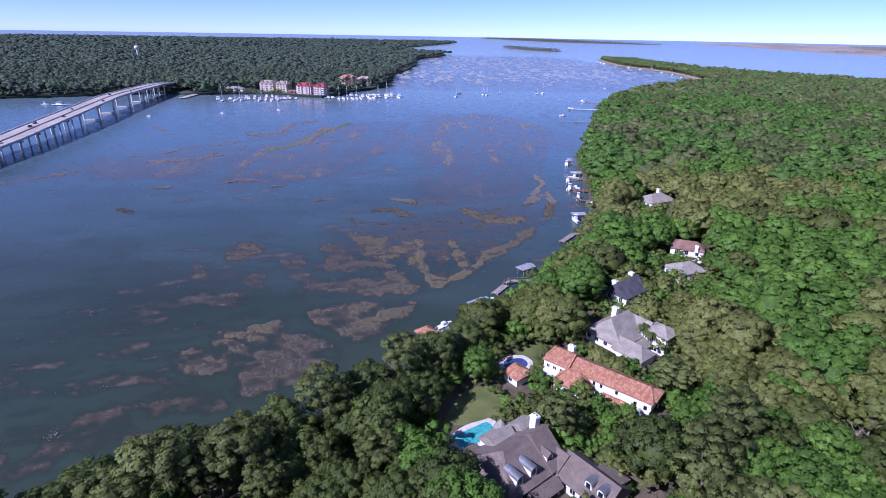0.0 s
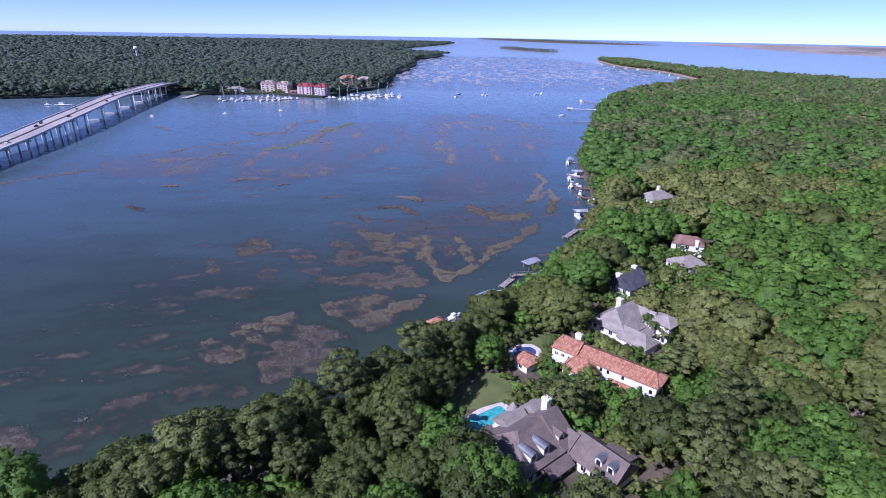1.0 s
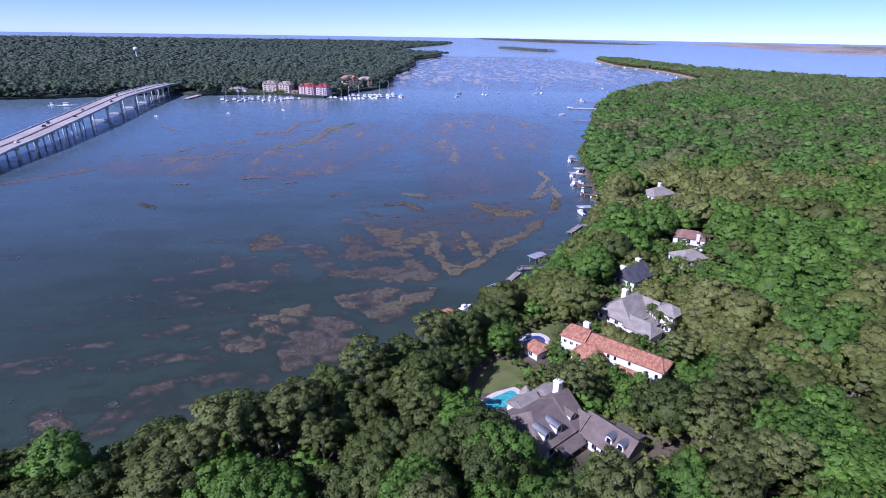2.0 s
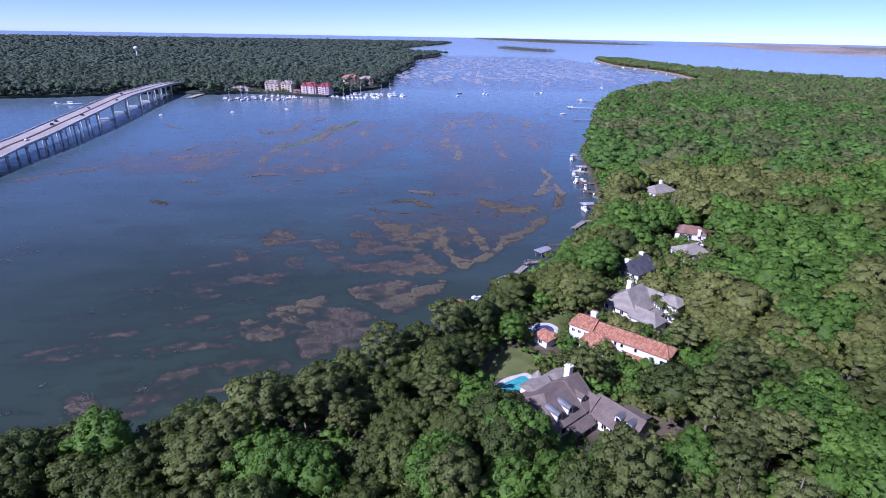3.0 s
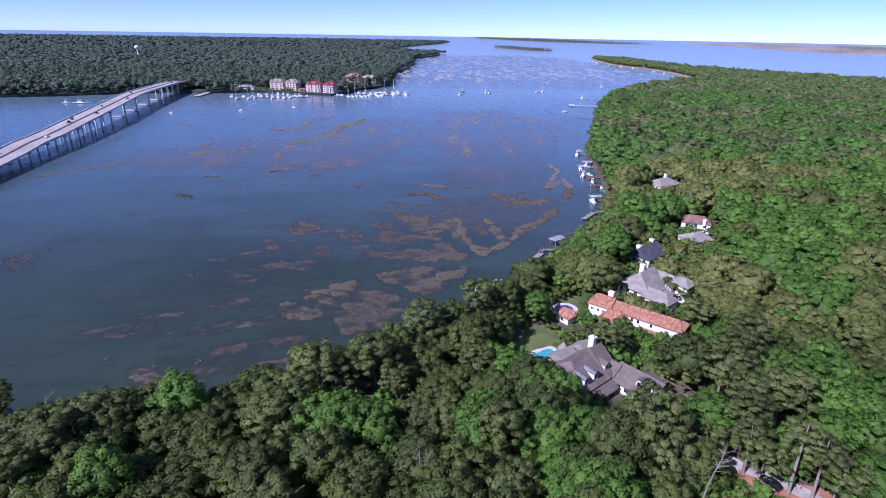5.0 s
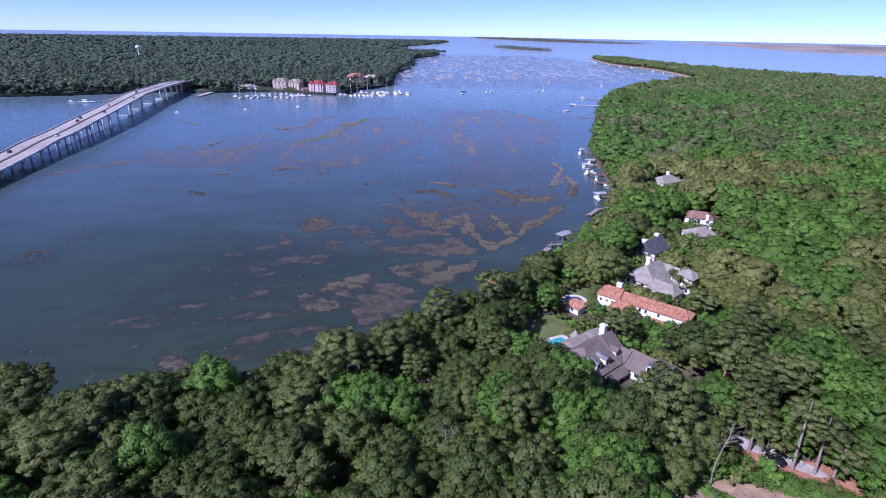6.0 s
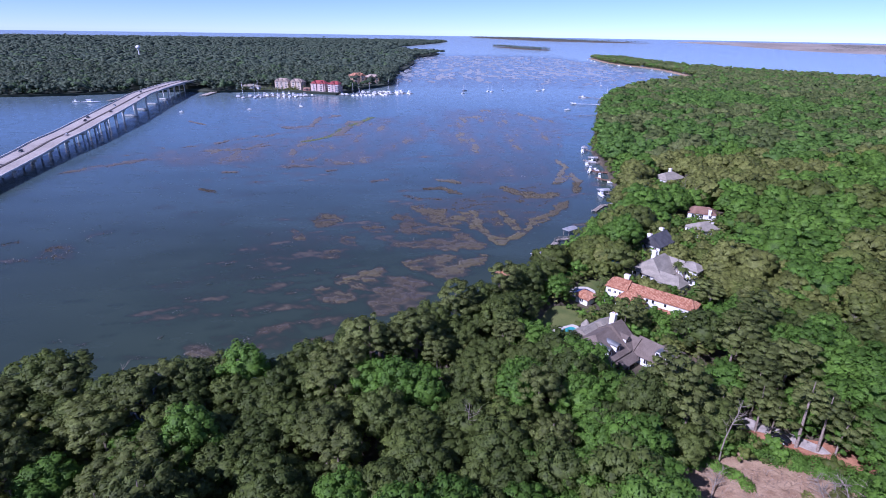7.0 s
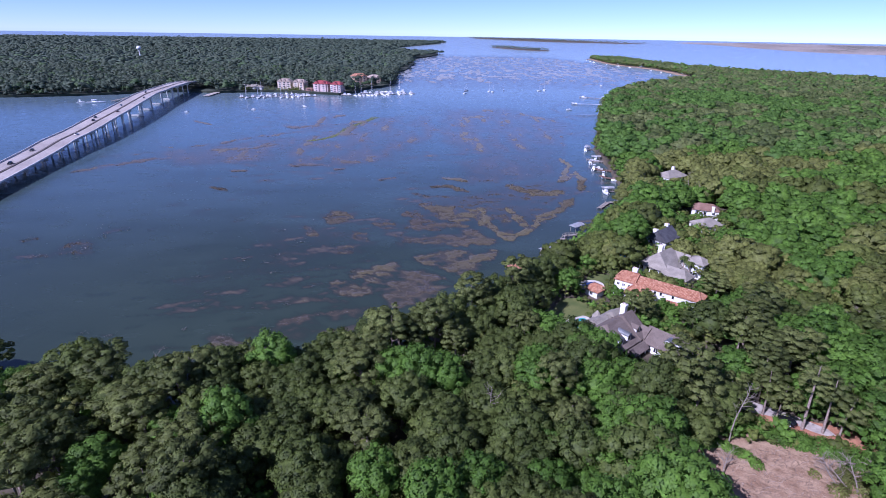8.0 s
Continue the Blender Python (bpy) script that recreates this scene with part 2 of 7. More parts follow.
def water_material():
    m, n, l, p = nodes_of("creek water")
    at = n.new("ShaderNodeAttribute")
    at.attribute_name = "shoal"
    co = n.new("ShaderNodeTexCoord")
    patch, chop, swell = n.new("ShaderNodeTexNoise"), n.new("ShaderNodeTexNoise"), n.new("ShaderNodeTexNoise")
    patch.inputs["Scale"].default_value, patch.inputs["Detail"].default_value = 0.012, 7
    chop.inputs["Scale"].default_value, chop.inputs["Detail"].default_value = 1.1, 5
    swell.inputs["Scale"].default_value, swell.inputs["Detail"].default_value = 0.09, 5
    mp = n.new("ShaderNodeMapping")
    mp.inputs["Scale"].default_value = (1, 2.2, 1)
    l.new(co.outputs["Object"], mp.inputs[0])
    for t in (patch, chop, swell):
        l.new(mp.outputs[0], t.inputs["Vector"])
    deep = n.new("ShaderNodeValToRGB")
    deep.color_ramp.elements[0].position, deep.color_ramp.elements[1].position = 0.35, 0.7
    deep.color_ramp.elements[0].color, deep.color_ramp.elements[1].color = (0.028, 0.042, 0.028, 1), (0.036, 0.053, 0.035, 1)
    l.new(patch.outputs[0], deep.inputs[0])
    # greener at small y, bluer as y grows
    xyz, span, blue_mix = n.new("ShaderNodeSeparateXYZ"), n.new("ShaderNodeMapRange"), n.new("ShaderNodeMix")
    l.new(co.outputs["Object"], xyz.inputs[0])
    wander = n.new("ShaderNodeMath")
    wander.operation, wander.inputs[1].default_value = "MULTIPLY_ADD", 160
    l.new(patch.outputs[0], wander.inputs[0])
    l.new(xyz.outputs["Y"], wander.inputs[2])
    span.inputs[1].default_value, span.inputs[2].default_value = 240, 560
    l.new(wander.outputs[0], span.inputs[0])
    blue_mix.data_type = "RGBA"
    l.new(span.outputs[0], blue_mix.inputs[0])
    l.new(deep.outputs[0], blue_mix.inputs["A"])
    blue_mix.inputs["B"].default_value = (0.072, 0.122, 0.150, 1)
    # far water: haze and the bright horizon's reflection put into the colour
    shallow, haze_mix = n.new("ShaderNodeMapRange"), n.new("ShaderNodeMix")
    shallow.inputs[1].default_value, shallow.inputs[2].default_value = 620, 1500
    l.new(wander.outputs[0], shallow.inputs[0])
    haze_mix.data_type = "RGBA"
    l.new(shallow.outputs[0], haze_mix.inputs[0])
    l.new(blue_mix.outputs["Result"], haze_mix.inputs["A"])
    haze_mix.inputs["B"].default_value = (0.235, 0.290, 0.296, 1)
    mix = n.new("ShaderNodeMix")
    mix.data_type = "RGBA"
    over = n.new("ShaderNodeMath")
    over.operation, over.inputs[1].default_value, over.use_clamp = "MULTIPLY", 1.6, True
    l.new(at.outputs["Fac"], over.inputs[0])
    l.new(over.outputs[0], mix.inputs[0])
    l.new(haze_mix.outputs["Result"], mix.inputs["A"])
    mud = n.new("ShaderNodeValToRGB")
    mud.color_ramp.elements[0].position, mud.color_ramp.elements[0].color = 0.20, (0.020, 0.034, 0.023, 1)
    mud.color_ramp.elements[1].position, mud.color_ramp.elements[1].color = 0.95, (0.108, 0.092, 0.058, 1)
    for at_level, tone in ((0.40, (0.024, 0.031, 0.022, 1)), (0.62, (0.054, 0.049, 0.034, 1))):
        mud.color_ramp.elements.new(at_level).color = tone
    l.new(at.outputs["Fac"], mud.inputs[0])
    # drowned beds paler and greyer as y grows
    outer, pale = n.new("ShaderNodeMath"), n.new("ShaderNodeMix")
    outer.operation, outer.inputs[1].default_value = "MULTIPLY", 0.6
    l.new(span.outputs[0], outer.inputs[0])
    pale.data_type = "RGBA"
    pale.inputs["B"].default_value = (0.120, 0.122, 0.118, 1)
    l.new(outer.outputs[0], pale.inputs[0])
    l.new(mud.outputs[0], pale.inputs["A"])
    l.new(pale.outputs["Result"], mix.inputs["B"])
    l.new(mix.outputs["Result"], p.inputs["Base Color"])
    p.inputs["Roughness"].default_value, p.inputs["IOR"].default_value = 0.16, 1.33
    mr = n.new("ShaderNodeMapRange")
    mr.inputs[1].default_value, mr.inputs[2].default_value, mr.inputs[3].default_value, mr.inputs[4].default_value = 0.35, 0.7, 0.14, 0.30
    l.new(swell.outputs[0], mr.inputs[0])
    l.new(mr.outputs[0], p.inputs["Roughness"])
    b = n.new("ShaderNodeBump")
    b.inputs["Strength"].default_value, b.inputs["Distance"].default_value = 0.15, 0.14
    l.new(chop.outputs[0], b.inputs["Height"])
    l.new(b.outputs[0], p.inputs["Normal"])
    return m


water_mat = water_material()


def marsh_material():
    """Dead and living marsh grass over mud: colour by stored height and noise."""
    m, n, l, p = nodes_of("marsh bed")
    at = n.new("ShaderNodeAttribute")
    at.attribute_name = "shoal"
    co = n.new("ShaderNodeTexCoord")
    big, small = n.new("ShaderNodeTexNoise"), n.new("ShaderNodeTexNoise")
    big.inputs["Scale"].default_value, big.inputs["Detail"].default_value = 0.016, 3
    small.inputs["Scale"].default_value, small.inputs["Detail"].default_value = 1.3, 6
    for t in (big, small):
        l.new(co.outputs["Object"], t.inputs["Vector"])
    ramp = n.new("ShaderNodeValToRGB")
    e = ramp.color_ramp.elements
    e[0].position, e[0].color = 0.28, (0.036, 0.031, 0.021, 1)
    e[1].position, e[1].color = 0.72, (0.122, 0.102, 0.066, 1)
    mid = e.new(0.5)
    mid.color = (0.070, 0.059, 0.039, 1)
    wrack = e.new(0.80)
    wrack.color = (0.22, 0.18, 0.13, 1)
    l.new(small.outputs[0], ramp.inputs[0])
    green = n.new("ShaderNodeMix")
    green.data_type = "RGBA"
    green.inputs["B"].default_value = (0.150, 0.130, 0.052, 1)
    sel = n.new("ShaderNodeMapRange")
    sel.inputs[1].default_value, sel.inputs[2].default_value, sel.inputs[4].default_value = 0.40, 0.74, 0.85
    # more living olive grass towards the wooded bank
    here, bank_ward, grown = n.new("ShaderNodeSeparateXYZ"), n.new("ShaderNodeMapRange"), n.new("ShaderNodeMath")
    l.new(co.outputs["Object"], here.inputs[0])
    l.new(here.outputs["X"], bank_ward.inputs[0])
    bank_ward.inputs[1].default_value, bank_ward.inputs[2].default_value, bank_ward.inputs[3].default_value, bank_ward.inputs[4].default_value = -45, 5, -0.06, 0.16
    grown.operation = "ADD"
    l.new(big.outputs[0], grown.inputs[0])
    l.new(bank_ward.outputs[0], grown.inputs[1])
    l.new(grown.outputs[0], sel.inputs[0])
    l.new(sel.outputs[0], green.inputs[0])
    l.new(ramp.outputs[0], green.inputs["A"])
    shell = n.new("ShaderNodeTexNoise")
    shell.inputs["Scale"].default_value, shell.inputs["Detail"].default_value = 0.35, 6
    l.new(co.outputs["Object"], shell.inputs["Vector"])
    pale = n.new("ShaderNodeMix")
    pale.data_type = "RGBA"
    pale.inputs["B"].default_value = (0.24, 0.21, 0.165, 1)
    ps = n.new("ShaderNodeMapRange")
    ps.inputs[1].default_value, ps.inputs[2].default_value, ps.inputs[4].default_value = 0.66, 0.78, 0.4
    l.new(shell.outputs[0], ps.inputs[0])
    l.new(ps.outputs[0], pale.inputs[0])
    l.new(green.outputs["Result"], pale.inputs["A"])
    # tan mixed in as y grows from 160 to 900
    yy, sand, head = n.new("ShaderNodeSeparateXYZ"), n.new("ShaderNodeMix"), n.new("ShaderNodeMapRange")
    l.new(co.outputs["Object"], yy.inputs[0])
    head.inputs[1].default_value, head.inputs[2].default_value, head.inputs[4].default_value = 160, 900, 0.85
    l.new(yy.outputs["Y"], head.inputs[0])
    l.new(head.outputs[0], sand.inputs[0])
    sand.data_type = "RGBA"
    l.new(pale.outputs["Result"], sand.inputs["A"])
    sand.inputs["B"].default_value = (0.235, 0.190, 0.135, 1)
    # beyond y 800, haze and the wet flats' shimmer put into the colour as pale grey
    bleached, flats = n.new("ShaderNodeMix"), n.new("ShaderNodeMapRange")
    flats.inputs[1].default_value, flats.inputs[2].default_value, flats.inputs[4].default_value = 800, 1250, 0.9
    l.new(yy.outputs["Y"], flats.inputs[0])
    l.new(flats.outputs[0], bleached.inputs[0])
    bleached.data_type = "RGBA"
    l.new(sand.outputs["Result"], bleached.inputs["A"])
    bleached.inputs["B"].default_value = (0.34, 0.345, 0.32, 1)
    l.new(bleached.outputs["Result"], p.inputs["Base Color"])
    p.inputs["Roughness"].default_value, p.inputs["Specular IOR Level"].default_value = 0.34, 0.5
    b = n.new("ShaderNodeBump")
    b.inputs["Strength"].default_value, b.inputs["Distance"].default_value = 0.35, 0.2
    l.new(small.outputs[0], b.inputs["Height"])
    l.new(b.outputs[0], p.inputs["Normal"])
    return m


marsh_mat = marsh_material()

# ---- helpers of this place ----
G = 3.0                                # height of the wooded ground above the creek
EYE = 92.4


def settle(x, y, z):
    """Beyond 2.5 km the flat map is drawn in towards the viewer, with the earth's curve, so that the distance ends inside 5 km."""
    x, y, z = np.asarray(x, float), np.asarray(y, float), np.asarray(z, float)
    D = np.maximum(np.hypot(x, y), 1e-6)
    far = np.maximum(D - 2500, 0)
    d = np.where(far > 0, 2500 + 2350 * far / (far + 2350), D)
    s = d / D
    z = z - np.maximum(D * D - 2500 ** 2, 0) / 1.48e7
    return x * s, y * s, np.where(far > 0, EYE + (z - EYE) * s, z)


def link_mesh(name, verts, faces, material, parent=None, smooth=False):
    me = bpy.data.meshes.new(name)
    me.from_pydata([tuple(v) for v in verts], [], [tuple(f) for f in faces])
    me.materials.append(material)
    if smooth:
        me.polygons.foreach_set("use_smooth", [True] * len(me.polygons))
    me.update()
    ob = new(name, me)
    ob.parent = parent
    return ob


def quads_mesh(name, v, material, attr=None, tri=False):
    """A mesh of loose four-cornered (or three-cornered) pieces from an (n, k, 3) array, with a stored value for each piece."""
    k = v.shape[1]
    n = len(v)
    me = bpy.data.meshes.new(name)
    me.vertices.add(n * k)
    me.vertices.foreach_set("co", np.ascontiguousarray(v, dtype=np.float32).ravel())
    me.loops.add(n * k)
    me.loops.foreach_set("vertex_index", np.arange(n * k, dtype=np.int32))
    me.polygons.add(n)
    me.polygons.foreach_set("loop_start", np.arange(0, n * k, k, dtype=np.int32))
    if attr is not None:
        a = me.attributes.new("tint", "FLOAT", "FACE")
        a.data.foreach_set("value", np.ascontiguousarray(attr, dtype=np.float32))
    me.materials.append(material)
    me.update(calc_edges=True)
    return me


def part(name, bm, material, parent, label=""):
    """One mesh object out of a bmesh, under a thing or a part."""
    me = bpy.data.meshes.new(name)
    bm.normal_update()
    bm.to_mesh(me)
    bm.free()
    me.materials.append(material)
    ob = new(name, me)
    ob.parent = parent
    if label:
        tagged(ob, label)
    return ob


def thing(name, m, label, category, group="", kind=""):
    ob = new(name)
    ob.matrix_world = m
    return tagged(ob, label, category, group, kind)


def add_box(bm, x0, y0, z0, x1, y1, z1, bevel=0.0):
    made = bmesh.ops.create_cube(bm, size=1, matrix=Matrix.LocRotScale(((x0 + x1) / 2, (y0 + y1) / 2, (z0 + z1) / 2), None, (abs(x1 - x0), abs(y1 - y0), abs(z1 - z0))))
    if bevel:
        edges = list({e for v in made["verts"] for e in v.link_edges})
        bmesh.ops.bevel(bm, geom=edges, offset=bevel, segments=1, affect="EDGES")
    return bm


def box(x0, y0, z0, x1, y1, z1, bevel=0.0):
    return add_box(bmesh.new(), x0, y0, z0, x1, y1, z1, bevel)


def hull_shape(rings):
    """A closed skin through rings with the same number of points."""
    bm = bmesh.new()
    rows = [[bm.verts.new(p) for p in r] for r in rings]
    for a, b in zip(rows, rows[1:]):
        for i in range(len(a)):
            j = (i + 1) % len(a)
            bm.faces.new((a[i], a[j], b[j], b[i]))
    bm.faces.new(rows[0][::-1])
    bm.faces.new(rows[-1])
    bmesh.ops.recalc_face_normals(bm, faces=bm.faces)
    return bm


def tube(points, radii, sides=6):
    """A tapered, bent round bar."""
    rings = []
    for i, p in enumerate(points):
        a, b = Vector(points[max(i - 1, 0)]), Vector(points[min(i + 1, len(points) - 1)])
        q = (b - a).to_track_quat("Z", "Y").to_matrix()
        rings.append([Vector(p) + q @ Vector((math.cos(k * 2 * math.pi / sides), math.sin(k * 2 * math.pi / sides), 0)) * radii[i] for k in range(sides)])
    return hull_shape(rings)


def join_bm(a, b):
    me = bpy.data.meshes.new("tmp")
    b.to_mesh(me)
    b.free()
    a.from_mesh(me)
    bpy.data.meshes.remove(me)
    return a


def inside(px, py, poly):
    """Which points lie in a polygon."""
    r = np.zeros(np.shape(px), bool)
    n = len(poly)
    for i in range(n):
        (x0, y0), (x1, y1) = poly[i], poly[(i + 1) % n]
        hit = ((y0 > py) != (y1 > py)) & (px < (x1 - x0) * (py - y0) / (y1 - y0 + 1e-12) + x0)
        r ^= hit
    return r


def fbm(x, y, seed=0, octaves=4):
    """Smooth value noise about 0..1 on arrays."""
    out, amp, tot = np.zeros(np.shape(x)), 1.0, 0.0
    for o in range(octaves):
        fx, fy = np.asarray(x) * 2 ** o + 17.3 * o + seed * 7.1, np.asarray(y) * 2 ** o + 9.7 * o + seed * 3.3
        ix, iy = np.floor(fx), np.floor(fy)
        ux, uy = fx - ix, fy - iy
        ux, uy = ux * ux * (3 - 2 * ux), uy * uy * (3 - 2 * uy)
        h = lambda a, b: np.modf(np.abs(np.sin(a * 127.1 + b * 311.7 + seed * 74.7) * 43758.5453))[0]
        out += amp * ((h(ix, iy) * (1 - ux) + h(ix + 1, iy) * ux) * (1 - uy) + (h(ix, iy + 1) * (1 - ux) + h(ix + 1, iy + 1) * ux) * uy)
        tot += amp
        amp *= 0.5
    return out / tot


def along(pts, step):
    """A smooth line through points, cut to even steps (Catmull-Rom)."""
    p = [Vector(a) for a in pts]
    p = [p[0] * 2 - p[1]] + p + [p[-1] * 2 - p[-2]]
    out = []
    for i in range(1, len(p) - 2):
        n = max(1, int((p[i + 1] - p[i]).length / step))
        for k in range(n):
            t = k / n
            out.append(0.5 * ((2 * p[i]) + (p[i + 1] - p[i - 1]) * t + (2 * p[i - 1] - 5 * p[i] + 4 * p[i + 1] - p[i + 2]) * t * t + (3 * p[i] - p[i - 1] - 3 * p[i + 1] + p[i + 2]) * t ** 3))
    return out + [p[-2]]

# ---- land and water ----
near_bank = [(-420, 60), (-300, 84), (-200, 72), (-150, 67), (-125, 62), (-107, 58), (-95, 68), (-82, 73), (-70, 79), (-58, 86), (-44, 92.5), (-31, 102), (-20, 111), (-7, 121), (5, 138), (16, 157), (32, 178), (46, 200), (60, 220), (73, 243), (84, 272), (93, 320),
             (98, 356), (107, 408), (146, 530), (185, 650), (268, 837), (400, 1010), (560, 1165), (606, 1240), (650, 1596), (612, 1900), (655, 2340)]
back_bank = [(760, 2250), (745, 1850), (780, 1560), (860, 1400), (960, 1230), (1150, 1100), (1700, 800), (2000, 0)]


def wobble(line, amount, scale, seed):
    out = []
    for p in line:
        a = (float(fbm(p[0] / scale, p[1] / scale, seed)) - 0.5) * 2 * amount
        b = (float(fbm(p[0] / scale + 50, p[1] / scale, seed)) - 0.5) * 2 * amount
        out.append((p[0] + a, p[1] + b))
    return out


bank_line = wobble(along(near_bank, 9), 3.0, 14, 3)
right_land = bank_line + wobble(along(back_bank, 60), 20, 120, 4) + [(2000, -900), (-1500, -900), (-1500, 60)]
far_bank = [(-1900, 560), (-1100, 660), (-760, 712), (-600, 745), (-532, 781), (-477, 812), (-420, 838), (-392, 828), (-372, 826), (-340, 838), (-290, 848), (-248, 842), (-228, 830), (-180, 816), (-166, 838), (-156, 885), (-130, 940), (-112, 990), (-112, 1050), (-108, 1160), (-118, 1300), (-95, 1480),
            (-84, 1800), (-95, 2100), (-30, 2350), (10, 2640), (-60, 2900), (-190, 3200), (-260, 3700), (-150, 4300), (60, 5600), (160, 6700)]
left_land = wobble(along(far_bank, 22), 5.0, 40, 5) + [(100, 7200), (-600, 7300), (-3000, 6900), (-9000, 5200), (-9000, 560)]


def land(name, outline, label, cuts, material, level=G):
    """Wooded ground with a sloping bank, cut into strips so that it follows the far rise."""
    bm = bmesh.new()
    n = len(outline)
    top = [bm.verts.new((x, y, level)) for x, y in outline]
    bm.faces.new(top)
    low = []
    for i, (x, y) in enumerate(outline):
        (ax, ay), (bx, by) = outline[i - 1], outline[(i + 1) % n]
        t = Vector((bx - ax, by - ay)).normalized()
        side = Vector((-t.y, t.x)) * 1.3
        low.append(bm.verts.new((x + side.x, y + side.y, -0.8)))
    for i in range(n):
        j = (i + 1) % n
        bm.faces.new((top[i], low[i], low[j], top[j]))
    bmesh.ops.triangulate(bm, faces=bm.faces[:])
    for axis, at in cuts:
        no = (1, 0, 0) if axis == "x" else (0, 1, 0)
        bmesh.ops.bisect_plane(bm, geom=bm.verts[:] + bm.edges[:] + bm.faces[:], plane_co=(at, at, 0), plane_no=no)
    for v in bm.verts:
        x, y, z = settle(v.co.x, v.co.y, v.co.z)
        v.co = (float(x), float(y), float(z))
    bmesh.ops.recalc_face_normals(bm, faces=bm.faces)
    me = bpy.data.meshes.new(name)
    bm.to_mesh(me)
    bm.free()
    me.materials.append(material)
    return tagged(new(name, me), label, "ground", kind="structure")


land("ground", right_land, "dark leaf-littered wooded shore sloping to the creek", [("y", 400), ("y", 1000), ("y", 1700)], soil)
land("ground_far_shore", left_land, "dark wooded far shore behind the marina", [("y", k) for k in (1500, 2200, 2600, 3000, 3500, 4200, 5000, 6000)] + [("x", k) for k in (-500, -1200, -2000, -3000, -4500, -6500)], scrub_soil)

# beds of drowned marsh grass and mud in the creek: how high each lies (under 0.6 stays a dim shape under water) and its outline on the map
BEDS = []


def bed(level, *outline):
    p = np.array(outline, float)
    q = np.roll(p, -1, 0)
    area = abs(np.sum(p[:, 0] * q[:, 1] - q[:, 0] * p[:, 1])) / 2
    BEDS.append((level, p, q, min(9.0, max(0.7, 0.95 * area / np.sum(np.hypot(*(q - p).T))))))


bed(1.00, (-49.3, 165.5), (-44.2, 160.6), (-41.2, 157.8), (-34.8, 153.7), (-30.4, 150.2), (-25.1, 148.6), (-23.1, 150.8), (-21.1, 154), (-15.8, 161.2), (-10.1, 168.9), (-7.7, 171.6), (-13.5, 171.4), (-20.3, 169.2), (-23.5, 162.5), (-27.7, 158.5), (-31.2, 161.8), (-28.8, 166.9), (-22.6, 169.6), (-27.4, 173.8), (-34.1, 171), (-40.7, 168.2), (-45.2, 168.1))
bed(0.72, (-33.9, 168.4), (-23.8, 169.6), (-23.5, 161.5), (-28.3, 158), (-32.3, 162.3))
bed(1.00, (-13.5, 238.2), (-11.3, 226.3), (-10.4, 213.9), (-8.6, 201.1), (-5.3, 190.7), (-0.6, 185.9), (4.1, 189.7), (9.5, 194.9), (15.8, 204.5), (20.3, 213.2), (18.7, 217.7), (13.6, 208.7), (7.5, 200.1), (2.4, 194.1), (-2.1, 194.6), (-4.9, 201.2), (-6.9, 212.5), (-8.2, 226.4), (-9.9, 238.3))
bed(1.00, (14.5, 216.8), (22.8, 227.4), (31.3, 236.1), (42.9, 254.1), (48, 259), (44.8, 247.4), (35.2, 232.8), (26.9, 222.7), (20.9, 213.3))
bed(0.95, (3.7, 238.7), (5.8, 226.9), (6, 214.3), (8.5, 205.7), (11.3, 207.2), (10.7, 217.5), (8.4, 230.2), (6.7, 238.8))
bed(0.66, (-7, 236.6), (4.1, 235.2), (5.3, 212.8), (4.8, 198.7), (-1.8, 195.9), (-5.7, 208.8))
bed(0.62, (7.8, 237.1), (19.9, 239.3), (30.4, 239.6), (20.5, 220.9), (11.2, 211.5), (8.5, 224.5))
bed(0.97, (-58.4, 193.2), (-53.8, 185.9), (-47, 182.4), (-41.9, 179.7), (-32.4, 179.3), (-20.6, 180.7), (-12.2, 181.5), (-7.1, 183.4), (-9.4, 188.1), (-12.8, 193.1), (-15.3, 200.9), (-21.5, 200.7), (-24.6, 192.8), (-33.4, 193.8), (-40.1, 189.9), (-45.5, 189.7), (-51.8, 190.8))
bed(0.70, (-45.5, 189.7), (-36.1, 196.4), (-24.8, 198), (-22, 190.3), (-32.8, 185.2), (-40.1, 185))
bed(0.90, (-52.4, 204), (-46.1, 199.4), (-36.4, 200.3), (-28.4, 204.7), (-19.8, 204.9), (-22.5, 210.6), (-31.4, 210.3), (-40.6, 217.5), (-48.6, 215.8))
bed(0.92, (-42.6, 239.9), (-33.5, 219.3), (-28.2, 211.9), (-21.8, 214.3), (-15.8, 221.4), (-18.1, 229.4), (-25.8, 227.5), (-31.9, 234.1), (-37.1, 246.5))
bed(0.80, (-72, 210.6), (-66.2, 215.3), (-58.2, 211), (-54.1, 206.8), (-59.9, 202.4), (-66.1, 205.1))
bed(0.80, (-53.3, 230.8), (-46.7, 228.5), (-40.7, 219.1), (-43.4, 212.9), (-50.3, 218.8), (-54.8, 225))
bed(0.80, (-22.4, 240.5), (-14.4, 234.6), (-10.3, 220), (-9.2, 205.2), (-12.6, 207.9), (-16.4, 221.4))
bed(1.00, (-69.4, 148.7), (-64.7, 153.2), (-58.4, 160.8), (-54.6, 158), (-57.1, 153.3), (-51.6, 153), (-42.7, 149.1), (-37.2, 146.2), (-33.5, 142.9), (-35.6, 140.1), (-39.3, 138), (-41.9, 135.3), (-45.8, 139.5), (-52.2, 144.3), (-58.3, 144.6), (-64.4, 144.9))
